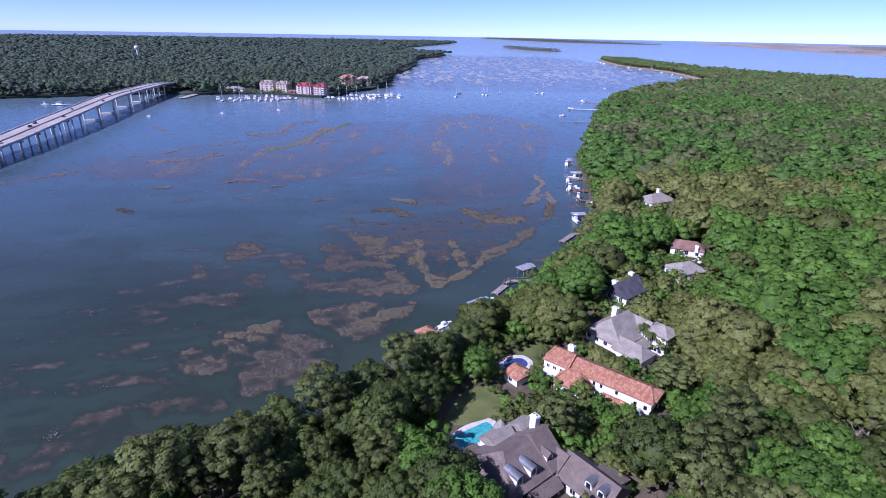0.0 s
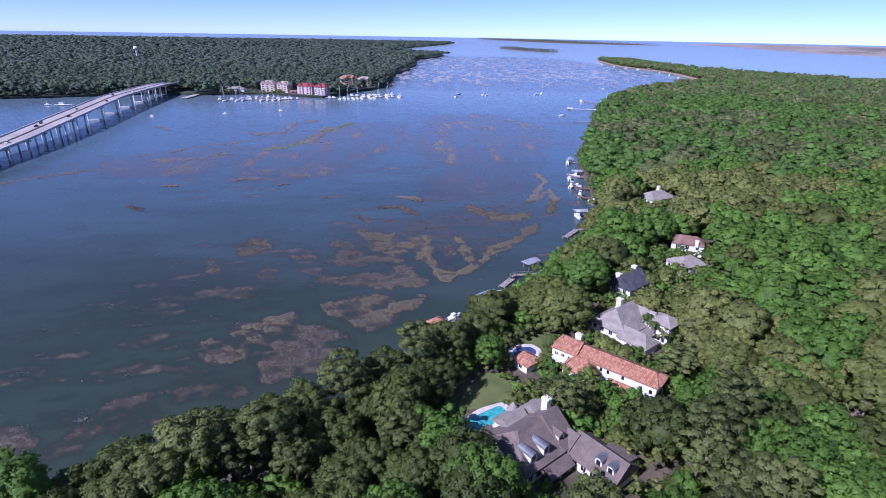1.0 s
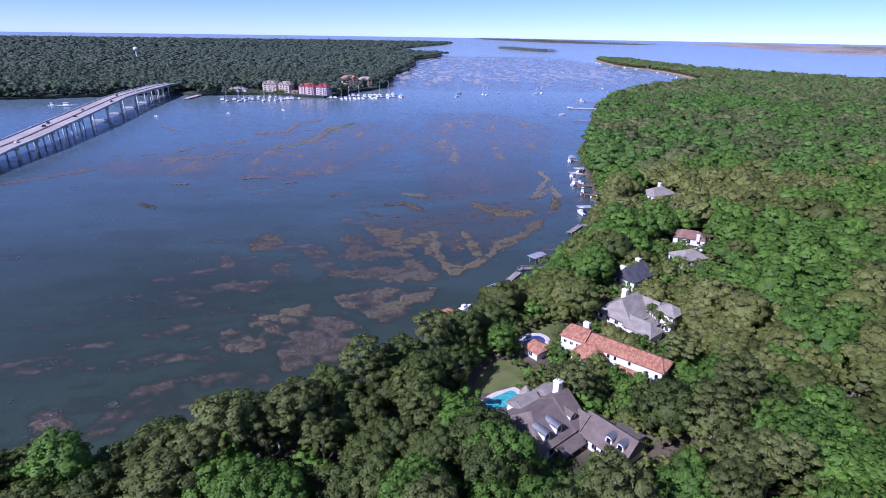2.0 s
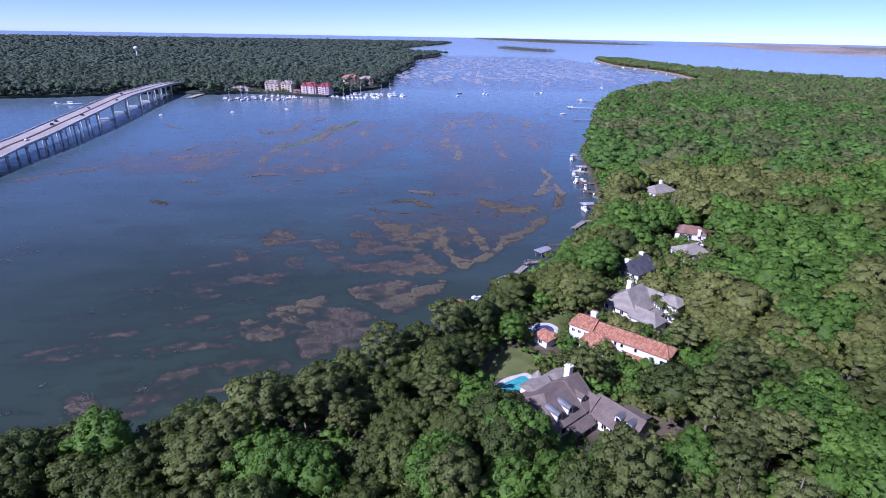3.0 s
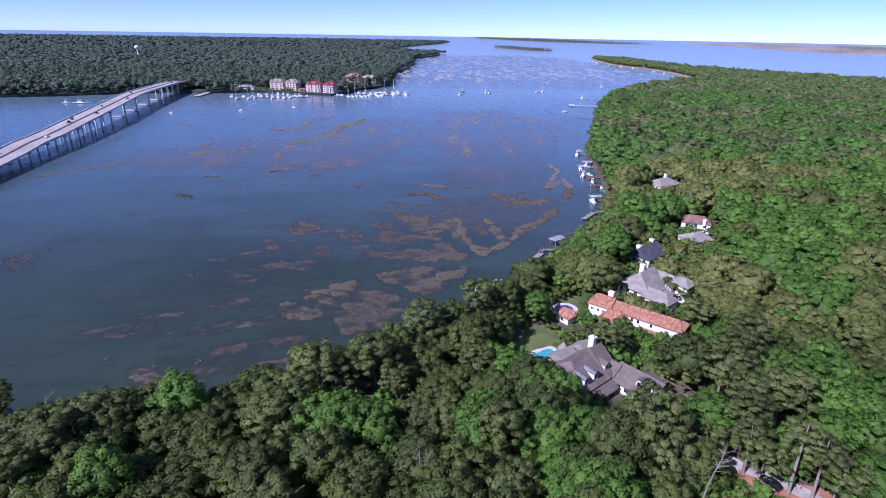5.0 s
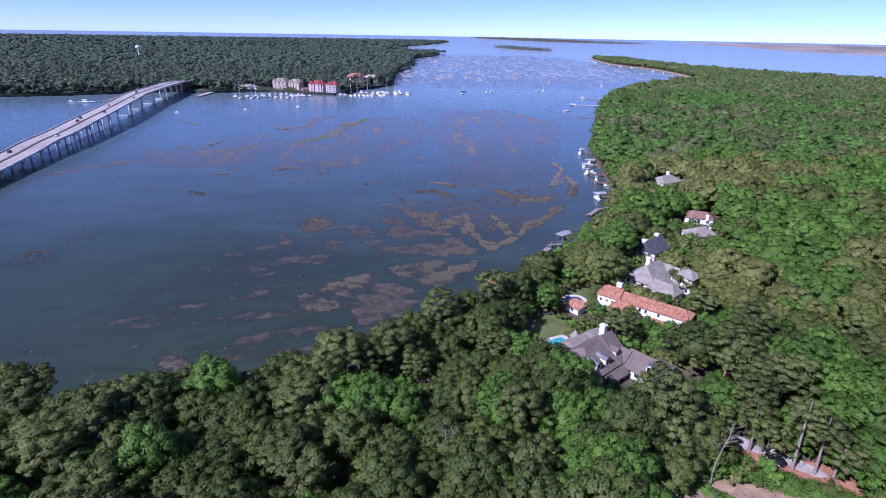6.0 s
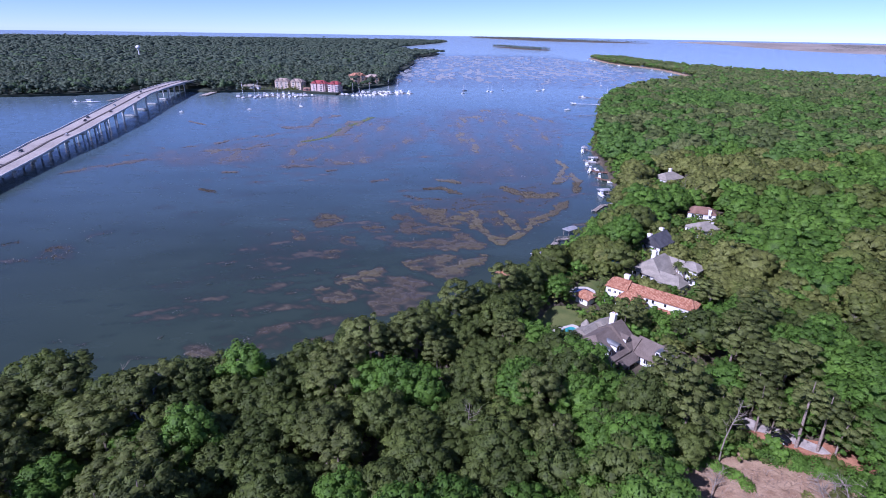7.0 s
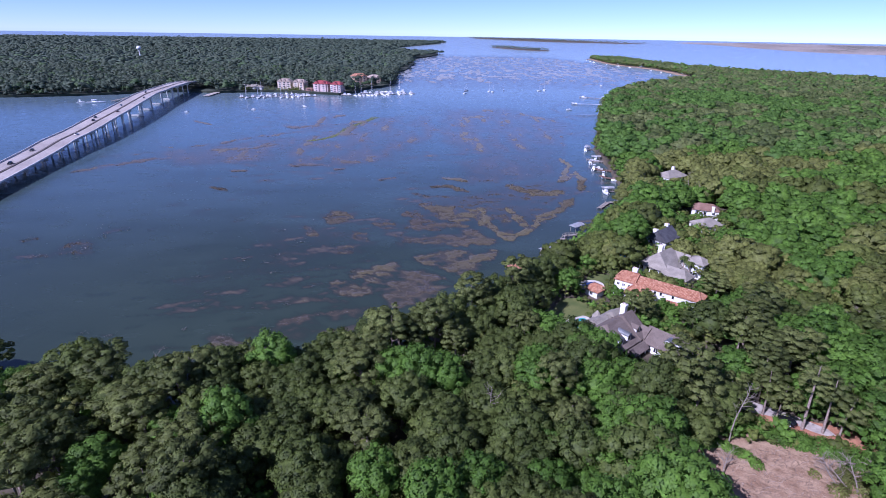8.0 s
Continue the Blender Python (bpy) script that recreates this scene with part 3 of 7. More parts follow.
bed(0.95, (-60.4, 140.5), (-51.9, 143), (-45.2, 137.9), (-40.7, 133.8), (-37.6, 133.1), (-41.1, 129.4), (-47.3, 127.2), (-53.2, 129.2), (-57.5, 133.5))
bed(0.93, (-58.8, 129.1), (-55.4, 130.6), (-47, 125.8), (-46.3, 121.4), (-50.5, 117.2), (-54.9, 118.4), (-54.6, 123.7))
bed(0.93, (-80.8, 134), (-77.9, 139.8), (-73.6, 141.9), (-68.7, 137.2), (-63.5, 134.6), (-64.1, 129.4), (-68.7, 126.2), (-73.2, 128.9), (-76.3, 132.9))
bed(0.85, (-99.1, 221.2), (-93.7, 232.1), (-86, 229.8), (-81.5, 219.4), (-85.7, 210.2), (-93.5, 211.5))
bed(0.80, (-105.7, 208.2), (-99.8, 202.8), (-93.8, 188.6), (-97.2, 187.2), (-102.6, 197.3))
bed(0.80, (-83.3, 169.4), (-80.1, 179.4), (-74.1, 177.8), (-70.8, 171.8), (-76, 167.5))
bed(0.75, (-80, 199.9), (-73.8, 195.4), (-68.4, 184.3), (-72.5, 184.2), (-77.4, 191.5))
bed(0.60, (-113.6, 165.9), (-105.2, 166.9), (-94.7, 168.7), (-87.7, 171.6), (-88.4, 173.4), (-95.8, 171.8), (-106.5, 170), (-114.4, 167.5))
bed(0.70, (-99.1, 168.6), (-90.6, 170.1), (-84.9, 173.7), (-85.7, 175.8), (-92, 173.8), (-99.9, 170.6))
bed(0.55, (-106.6, 145.2), (-97.2, 146.9), (-88.6, 151.4), (-80.2, 157.7), (-80.8, 159.2), (-89.8, 154.1), (-98.4, 149.5), (-107.3, 146.6))
bed(0.50, (-106.1, 135.2), (-95.2, 136.8), (-84.6, 139.4), (-85.1, 140.7), (-96.3, 139.1), (-106.7, 136.5))
bed(0.72, (-95, 122.7), (-85.7, 121.9), (-79, 123), (-72.6, 122.7), (-73, 124.2), (-79.9, 125.7), (-86.7, 124.6), (-95.6, 124.2))
bed(0.75, (-81.5, 111.3), (-73.9, 113.7), (-67.7, 115.6), (-62.1, 116.9), (-62.5, 118.5), (-68.7, 118.4), (-75.1, 116.4), (-82.3, 112.7))
bed(0.60, (-107.5, 116.1), (-99.1, 116.5), (-91.6, 119.1), (-92.4, 120.7), (-100.5, 119.3), (-108.4, 117.6))
bed(0.55, (-122.5, 112.7), (-115.1, 114.6), (-109.1, 119.3), (-110, 120.7), (-116.8, 117), (-123.4, 114))
bed(0.45, (-142.2, 141.4), (-133.4, 143.2), (-134.7, 145.2), (-143.5, 143.4))
bed(0.45, (-137.1, 149.5), (-128.6, 152.7), (-129.9, 154.9), (-138.4, 151.6))
bed(0.50, (-122.7, 157.9), (-117.6, 165.3), (-119.2, 167.9), (-124.3, 160.3))
bed(0.45, (-122, 140.2), (-115.8, 143.6), (-116.9, 145.4), (-123, 141.9))
bed(0.42, (-153.5, 138.1), (-146.1, 141.4), (-147.4, 143.2), (-154.9, 139.8))
bed(0.40, (-150.5, 123.6), (-143.6, 126.4), (-144.9, 128.1), (-151.9, 125.2))
bed(0.42, (-138.2, 111.2), (-130.6, 114.9), (-131.8, 116.4), (-139.3, 112.7))
bed(0.42, (-144.8, 111.2), (-139, 112.4), (-140.2, 113.9), (-145.9, 112.6))
bed(0.45, (-127.6, 90.3), (-121.3, 91.7), (-114.1, 91.8), (-114.9, 93), (-123, 94), (-128.6, 91.5))
bed(0.40, (-123, 98.5), (-118.1, 100.6), (-119, 101.7), (-123.8, 99.6))
bed(0.42, (-109.9, 108.2), (-101.6, 111.1), (-102.3, 112.4), (-110.7, 109.4))
bed(0.50, (-120.3, 181.7), (-112.8, 186.6), (-114.2, 189.6), (-121.8, 184.5))
bed(0.50, (-106.4, 182.1), (-95.4, 184.7), (-96.4, 187.4), (-107.5, 184.7))
bed(0.50, (-123.6, 200.6), (-109.6, 197), (-110.5, 199.9), (-124.7, 203.6))
bed(0.90, (-113.1, 98.6), (-110.5, 100.7), (-105.5, 98.7), (-100.7, 91.6), (-98.3, 86.1), (-103.1, 88.2), (-108, 92.7))
bed(0.80, (-95.8, 93.5), (-94.5, 97.6), (-93.4, 102.7), (-91.3, 106.7), (-87.4, 111), (-83.5, 112.6), (-83.3, 109.1), (-85.5, 104.6), (-87.1, 100.1), (-89.7, 96.4), (-92, 92.6), (-93.8, 88.3))
bed(0.60, (-88.1, 96.4), (-85.3, 104.1), (-82.7, 109.7), (-77.8, 105.5), (-78.4, 98.9), (-83.1, 95.2))
bed(0.90, (-72.9, 147), (-66.9, 145.5), (-59, 140.8), (-58.9, 138), (-65, 140.3), (-70.5, 143.1))
bed(0.92, (-79.6, 134.1), (-77.3, 140.3), (-73, 138.6), (-68.9, 134.4), (-65.5, 134.8), (-63.3, 131.6), (-65.6, 128.8), (-69.6, 126.5), (-72.4, 128.6), (-75.1, 132.8))
bed(0.75, (-90.1, 135.4), (-87.3, 139.4), (-84.3, 141.1), (-82.5, 137.1), (-86.4, 134.3))
bed(0.85, (-68.4, 118.3), (-62.4, 118.7), (-58.4, 115.2), (-57.1, 113.4), (-60.3, 111.8), (-65, 112.3), (-68.6, 115.5))
bed(0.75, (-80.5, 111.8), (-74.4, 113.9), (-67.4, 116.2), (-68.1, 117.6), (-76, 116.4), (-81.4, 113.1))
bed(0.72, (-83.1, 121.7), (-78.1, 123.4), (-71.3, 122.2), (-71.8, 123.9), (-79.6, 126.5), (-84.2, 123.3))
bed(0.66, (-91.8, 120), (-85, 124), (-86.2, 125.6), (-93, 121.6))
bed(0.58, (-101.2, 119.4), (-93, 123.9), (-94, 125.3), (-102.2, 120.7))
bed(0.82, (-98.8, 91.2), (-96.2, 94.7), (-95.4, 97.2), (-94.6, 101.7), (-93, 107.8), (-89.3, 111.2), (-85.8, 114.6), (-85, 111.7), (-85.5, 107.1), (-86.7, 102.3), (-87.2, 98.4), (-88.9, 96.6), (-90.6, 93.7), (-92.2, 89.2))
bed(0.55, (-86.3, 101.7), (-85.1, 108.9), (-82.7, 111.1), (-77.8, 104.8), (-80.6, 98.9), (-83.4, 97.1))
bed(0.50, (-117.3, 115.3), (-111.7, 116), (-106.4, 119.2), (-107.7, 120.7), (-114.1, 118.8), (-118.6, 116.8))
bed(0.45, (-120, 118.9), (-113.6, 122.8), (-115, 124.4), (-121.5, 120.4))
bed(0.45, (-107.8, 125.8), (-101.2, 128.1), (-102.4, 129.9), (-109.1, 127.5))
bed(0.45, (-127.1, 127.9), (-120.5, 132.3), (-121.8, 133.9), (-128.4, 129.4))
bed(0.45, (-126.5, 140.7), (-117.8, 143.5), (-119.1, 145.3), (-127.8, 142.4))
bed(0.50, (-112.1, 145.8), (-100.7, 148.1), (-85.8, 151.4), (-86.7, 153.1), (-102.6, 151.2), (-113.2, 147.4))
bed(0.50, (-104.1, 141.4), (-92.6, 143), (-76.4, 146.8), (-77.2, 148.4), (-94.2, 145.9), (-105.1, 143))
bed(0.50, (-100.9, 155.4), (-88, 160.4), (-88.9, 162.1), (-101.9, 157.1))
bed(0.45, (-136.6, 149.7), (-127.7, 152.8), (-128.8, 154.4), (-137.8, 151.2))
bed(0.95, (63, 366), (65, 345), (58, 328), (48, 299), (48, 294), (60, 320), (70, 350), (66, 374))
bed(0.97, (65, 323), (64, 302), (57, 278), (59, 276), (69, 305), (68, 329))
bed(0.80, (50, 294), (58, 305), (66, 320), (66, 326), (59, 315), (50, 299))
bed(0.97, (12, 284), (21, 268), (34, 264), (44, 270), (45, 276), (36, 274), (23, 278), (13, 289))
bed(0.72, (92, 475), (77, 417), (70, 380), (72, 379), (81, 414), (94, 472))
bed(0.70, (99, 479), (116, 488), (135, 499), (138, 508), (120, 504), (101, 487))
bed(0.75, (125, 683), (127, 611), (135, 573), (137, 581), (131, 627), (128, 693))
bed(0.60, (127, 684), (153, 729), (178, 774), (180, 785), (156, 747), (129, 693))
bed(0.80, (25, 391), (42, 426), (42, 432), (25, 395))
bed(0.80, (-8, 401), (4, 394), (5, 402), (-8, 410))
bed(0.70, (42, 410), (48, 400), (49, 405), (43, 416))
bed(0.70, (53, 418), (59, 401), (61, 406), (54, 423))
bed(0.55, (14, 459), (14, 410), (16, 412), (16, 461))
bed(0.50, (28, 501), (58, 513), (72, 511), (73, 518), (60, 527), (29, 508))
bed(0.45, (38, 437), (72, 459), (90, 450), (94, 465), (76, 487), (39, 450))
bed(0.45, (32, 310), (50, 320), (61, 351), (60, 361), (51, 342), (33, 322))
bed(0.40, (-16, 431), (10, 454), (30, 459), (32, 480), (11, 494), (-17, 449))
bed(0.40, (-23, 578), (27, 571), (63, 558), (67, 584), (31, 623), (-23, 605))
bed(0.40, (11.3, 241.3), (23.7, 242.2), (37.5, 253.5), (39, 264), (25, 261), (11.8, 251.5))
bed(0.45, (-15.6, 250.7), (0.4, 255.7), (9, 270), (9, 279), (0, 272), (-16.1, 259.3))
bed(0.90, (-190, 511), (-170, 497), (-157, 508), (-158, 543), (-154, 577), (-140, 591), (-142, 603), (-159, 597), (-163, 559), (-161, 523), (-174, 512), (-193, 520))
bed(0.97, (-135, 456), (-120, 470), (-118, 502), (-120, 533), (-111, 549), (-113, 561), (-125, 553), (-123, 516), (-124, 486), (-137, 464))
bed(0.60, (-111, 551), (-91, 569), (-67, 587), (-68, 596), (-93, 585), (-113, 559))
bed(0.80, (-202, 450), (-182, 465), (-160, 481), (-147, 503), (-148, 509), (-163, 492), (-185, 475), (-204, 455))
bed(0.75, (-186, 407), (-178, 429), (-180, 434), (-188, 412))
bed(0.80, (-166, 436), (-154, 402), (-145, 379), (-144, 358), (-139, 349), (-138, 372), (-152, 412), (-165, 443))
bed(0.85, (-128, 355), (-122, 370), (-113, 358), (-113, 366), (-126, 387), (-131, 363))
bed(0.90, (-153, 338), (-139, 336), (-127, 341), (-114, 340), (-115, 343), (-128, 347), (-141, 342), (-154, 341))
bed(0.90, (-106, 350), (-93, 349), (-94, 357), (-108, 358))
bed(0.90, (-108, 326), (-100, 329), (-101, 333), (-109, 330))
bed(0.85, (-74, 298), (-62, 304), (-63, 308), (-75, 302))
bed(0.90, (-31, 304), (-23, 299), (-14, 297), (-14, 301), (-23, 306), (-31, 308))
bed(0.95, (-40, 282), (-26, 281), (-21, 273), (-15, 271), (-15, 274), (-20, 279), (-26, 288), (-41, 286))
bed(0.85, (-50, 266), (-41, 259), (-41, 263), (-50, 270))
bed(0.80, (-38, 259), (-29, 259), (-29, 262), (-38, 262))
bed(0.90, (-45, 240), (-36.7, 236.6), (-27.6, 231.9), (-27.4, 236.5), (-36.8, 245.5), (-45.4, 245))
bed(0.75, (-286, 313), (-274, 326), (-256, 349), (-239, 360), (-242, 364), (-260, 356), (-279, 332), (-288, 316))
bed(0.82, (-235, 370), (-222, 387), (-195, 394), (-174, 415), (-176, 419), (-198, 402), (-226, 394), (-237, 373))
bed(0.75, (-243, 402), (-220, 422), (-200, 453), (-202, 457), (-223, 429), (-245, 405))
bed(0.60, (-295, 360), (-272, 369), (-250, 389), (-251, 392), (-275, 374), (-297, 362))
bed(0.80, (-267, 399), (-255, 398), (-258, 404), (-270, 405))
bed(0.90, (-181, 319), (-170, 321), (-172, 325), (-183, 323))
bed(0.85, (-179, 276), (-167, 270), (-168, 274), (-180, 279))
bed(0.80, (-296, 542), (-266, 516), (-269, 523), (-300, 550))
bed(0.70, (-275, 336), (-263, 332), (-265, 336), (-277, 340))
bed(0.50, (-192, 347), (-166, 330), (-151, 321), (-153, 327), (-170, 342), (-195, 354))
bed(0.50, (-161, 373), (-138, 350), (-113, 349), (-116, 362), (-144, 375), (-165, 387))
bed(0.45, (-112, 479), (-76, 493), (-54, 469), (-54, 497), (-83, 554), (-117, 509))
bed(0.60, (-238, 568), (-221, 590), (-223, 597), (-241, 574))
bed(0.60, (-187, 581), (-169, 586), (-171, 593), (-188, 587))
bed(0.60, (-62, 596), (-32, 590), (-32, 599), (-62, 605))
bed(0.50, (-148, 420), (-126, 425), (-101, 416), (-102, 423), (-129, 439), (-151, 427))
bed(0.45, (-69, 355), (-50, 364), (-50, 370), (-70, 360))
bed(0.50, (-252, 329), (-224, 319), (-226, 323), (-255, 333))
bed(0.50, (-285, 297), (-282, 302), (-284, 305), (-287, 300))
bed(0.60, (-160, 444), (-139, 438), (-140, 445), (-162, 451))
bed(0.80, (-207, 171), (-207, 182), (-203, 185), (-196, 180), (-188.9, 169.4), (-194.7, 166.8), (-201, 167))
bed(0.75, (-220, 163), (-211, 162), (-206, 165), (-208, 168), (-214, 166), (-222, 166))
bed(0.75, (-230, 181), (-224, 186), (-226, 189), (-232, 184))
bed(0.60, (-201, 191), (-195, 195), (-189, 202), (-191, 205), (-199, 202), (-203, 194))
bed(0.50, (-157, 100.5), (-150.2, 99.8), (-151.1, 101.3), (-157.9, 102))
bed(0.55, (-147.6, 98.4), (-142.4, 98.7), (-143.2, 100.2), (-148.5, 99.9))
bed(0.60, (-130.4, 90.9), (-122, 91.5), (-122.9, 93.2), (-131.3, 92.6))
bed(0.45, (-180, 197), (-173, 202), (-174, 205), (-182, 200))
bed(0.40, (-215, 149), (-205.6, 154.3), (-208, 157), (-217, 151))
bed(0.45, (-142, 103.3), (-137.7, 105.8), (-138.7, 107.5), (-143, 104.9))
bed(0.40, (-168.5, 126.4), (-159.4, 128.7), (-160.6, 130.7), (-169.8, 128.4))
bed(0.42, (-136.5, 124.1), (-127.3, 126.9), (-128.2, 128.9), (-137.5, 126.1))
# broad dim shallows between the beds
bed(0.56, (-54, 235), (-38, 254), (-13, 271), (12, 289), (43, 309), (50, 290), (42, 252), (23, 238), (6, 213), (-8, 212), (-29, 205), (-47, 201))
bed(0.57, (-16, 360), (20, 391), (59, 383), (63, 356), (47, 309), (12, 295), (-16, 288))
bed(0.56, (-23, 661), (65, 681), (124, 553), (91, 479), (68, 383), (33, 391), (-12, 379), (-32, 470))
bed(0.57, (-185, 446), (-146, 467), (-117, 543), (-48, 589), (-27, 500), (-49, 418), (-70, 357), (-106, 336), (-144, 334))
bed(0.56, (-259, 374), (-233, 411), (-190, 445), (-154, 353), (-190, 343), (-224, 333))
bed(0.40, (-129, 202), (-109, 210), (-81, 203), (-67, 184), (-76, 167), (-91, 157), (-105, 146), (-114, 140), (-126, 152), (-125, 172))
bed(0.36, (-147, 139), (-133, 157), (-121, 167), (-104, 140), (-110, 122), (-126, 112))


def bed_field(x, y, specks=0.0):
    """Height of the creek bed from 0 (deep) past 0.74 (laid bare)."""
    best = np.zeros(np.shape(x))
    n1, n2 = fbm(x / 6, y / 6, 11, 5) - 0.5, fbm(x / 6 + 40, y / 6, 12, 5) - 0.5
    n1, n2 = n1 + 0.45 * (fbm(x / 1.6, y / 1.6, 13, 3) - 0.5), n2 + 0.45 * (fbm(x / 1.6 + 9, y / 1.6, 14, 3) - 0.5)
    for level, p, q, soft in BEDS:
        m = 2.5 * soft + 4
        near = (x > p[:, 0].min() - m) & (x < p[:, 0].max() + m) & (y > p[:, 1].min() - m) & (y < p[:, 1].max() + m)
        if not near.any():
            continue
        amp = min(9.0, 2.0 + 2.4 * soft)
        px, py = x[near] + n1[near] * amp, y[near] + n2[near] * amp
        d = np.full(px.shape, 1e9)
        for (ax, ay), (bx, by) in zip(p, q):
            dx, dy = bx - ax, by - ay
            t = np.clip(((px - ax) * dx + (py - ay) * dy) / (dx * dx + dy * dy + 1e-9), 0, 1)
            d = np.minimum(d, np.hypot(px - ax - t * dx, py - ay - t * dy))
        d = np.where(inside(px, py, [tuple(v) for v in p]), d, -d)
        k = np.clip((d / soft + (1.3 if level > 0.7 else 1.0)) / 2.0, 0, 1)
        k = k * k * (3 - 2 * k)
        fringe = np.exp(-((d - 0.25 * soft) / (0.7 * soft)) ** 2)
        best[near] = np.maximum(best[near], level * (k * (0.92 - 0.13 * np.clip(1.4 * d / soft - 0.5, 0, 1) * (level > 0.7)) + 0.14 * fringe * (level > 0.7)))
    # the western beds lie a little deeper, awash
    best = best - 0.15 * np.clip((-12 - x) / 22, 0, 1) * np.clip((215 - y) / 25, 0, 1) * (best > 0.5)
    # pale flats cut by little channels at the creek's head
    flat = np.clip(1 - np.abs((y - 1750) / 900), 0, 1) * (x > -130) * (x < 560) * (y > 960)
    flat = flat * np.clip(1.25 - ((x - 150) / 420) ** 2, 0, 1)
    best = np.maximum(best, np.minimum(flat * 3, 1) * (0.30 + 0.72 * fbm(x / 16, y / 46, 31, 5)))
    edge = np.clip(1 - np.hypot(x + 95, (y - 1130) * 0.35) / 70, 0, 1)
    best = np.maximum(best, edge * 0.95)
    grain, coarse = fbm(x / 1.4, y / 1.4, 21, 4) - 0.5, fbm((x + 0.35 * y) / 8, (y - 0.35 * x) / 3.4, 23, 4) - 0.5
    off = np.clip((y - 250) / 150, 0, 1)
    coarse = coarse * (1 - off) + off * 1.7 * (fbm(x / 9, y / 30, 24, 4) - 0.5)
    reach = np.clip((y - 60) / 40, 0, 1) * np.clip((820 - y) / 200, 0, 1) * np.clip((x + 330) / 60, 0, 1)
    streak = np.clip(fbm((x + 0.25 * y) / 16.0, (y - 0.25 * x) / 5.0, 27, 5) - 0.52, 0, 1) * specks * np.clip(fbm(x / 60, y / 60, 29, 2) * 2.2 - 0.6, 0, 1) * reach
    best = np.maximum(best, streak)
    return best + (0.50 * grain + 1.0 * coarse) * np.clip(best * 1.5 - 0.12, 0, 1)


def polar(azimuths, radii):
    a, r = np.meshgrid(np.radians(azimuths), radii)
    return np.sin(a) * r, np.cos(a) * r


def grid_mesh(name, x, y, z, material, attr, keep=None):
    rows, cols = x.shape
    idx = np.arange(rows * cols).reshape(rows, cols)
    q = np.stack([idx[:-1, :-1], idx[:-1, 1:], idx[1:, 1:], idx[1:, :-1]], -1).reshape(-1, 4)[:, ::-1]
    v = np.stack([x, y, z], -1).reshape(-1, 3)
    a = attr.ravel()
    if keep is not None:
        q = q[keep.reshape(-1)]
        used, inv = np.unique(q, return_inverse=True)
        q, v, a = inv.reshape(-1, 4), v[used], a[used]
    me = bpy.data.meshes.new(name)
    me.vertices.add(len(v))
    me.vertices.foreach_set("co", v.astype(np.float32).ravel())
    me.loops.add(len(q) * 4)
    me.loops.foreach_set("vertex_index", q.astype(np.int32).ravel())
    me.polygons.add(len(q))
    me.polygons.foreach_set("loop_start", np.arange(0, len(q) * 4, 4, dtype=np.int32))
    me.polygons.foreach_set("use_smooth", np.ones(len(q), bool))
    at = me.attributes.new("shoal", "FLOAT", "POINT")
    at.data.foreach_set("value", a.astype(np.float32))
    me.materials.append(material)
    me.update(calc_edges=True)
    return new(name, me)


az = np.concatenate([np.arange(-180, -60, 6), np.arange(-58, 50, 0.25), np.arange(52, 181, 6)])
rr = np.concatenate([[0.5, 20, 45, 60], np.geomspace(70, 1500, 290), np.geomspace(1560, 26000, 40)])
wx, wy = polar(az, rr)
drowned = bed_field(wx, wy, 3.4)
sx, sy, sz = settle(wx, wy, np.zeros_like(wx))
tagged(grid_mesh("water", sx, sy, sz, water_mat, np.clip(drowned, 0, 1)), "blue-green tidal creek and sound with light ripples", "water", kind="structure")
mx, my = polar(np.arange(-52, 40, 0.11), np.geomspace(85, 2500, 900))
mb = bed_field(mx, my, 2.2)
LAID_BARE = 0.74
bare = np.clip(mb - LAID_BARE, 0, 0.5)
mz = 0.02 + bare * 0.5 + bare * fbm(mx / 0.9, my / 0.9, 41, 2) * 0.8
keep = (mb[:-1, :-1] + mb[1:, :-1] + mb[:-1, 1:] + mb[1:, 1:]) / 4 > LAID_BARE
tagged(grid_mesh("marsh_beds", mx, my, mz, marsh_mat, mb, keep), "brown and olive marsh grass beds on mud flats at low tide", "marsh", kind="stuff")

# blades of dead and living marsh grass standing out of the beds
rw = np.random.default_rng(77)
spots = np.argwhere((mb > LAID_BARE - 0.12) & (my < 300))
area = mx[spots[:, 0], spots[:, 1]] ** 2 + my[spots[:, 0], spots[:, 1]] ** 2
spots = spots[rw.choice(len(spots), 30000, p=area / area.sum())]
gx, gy = mx[spots[:, 0], spots[:, 1]], my[spots[:, 0], spots[:, 1]]
far = np.clip(np.hypot(gx, gy) / 230, 0.6, 1.6)
gx, gy = gx + rw.normal(0, 0.3, len(gx)), gy + rw.normal(0, 0.4, len(gx))
a, tall, broad = rw.uniform(0, math.pi, len(gx)), rw.uniform(0.10, 0.34, len(gx)) * far, rw.uniform(0.08, 0.20, len(gx)) * far
foot = np.stack([gx, gy, np.maximum(0.0, mz[spots[:, 0], spots[:, 1]] - 0.03)], 1)
side, tip = np.stack([np.cos(a) * broad, np.sin(a) * broad, 0 * a], 1), np.stack([rw.normal(0, 0.14, len(a)) * far, rw.normal(0, 0.14, len(a)) * far, tall], 1)
me = quads_mesh("marsh_grass", np.stack([foot - side, foot + side, foot + tip], 1), reed_mat, fbm(gx / 15, gy / 15, 72, 3) * 0.9 + rw.uniform(-0.1, 0.35, len(gx)))
tagged(new("marsh_grass", me), "short dead and olive marsh grass blades standing in shallow water", "marsh grass", kind="stuff")

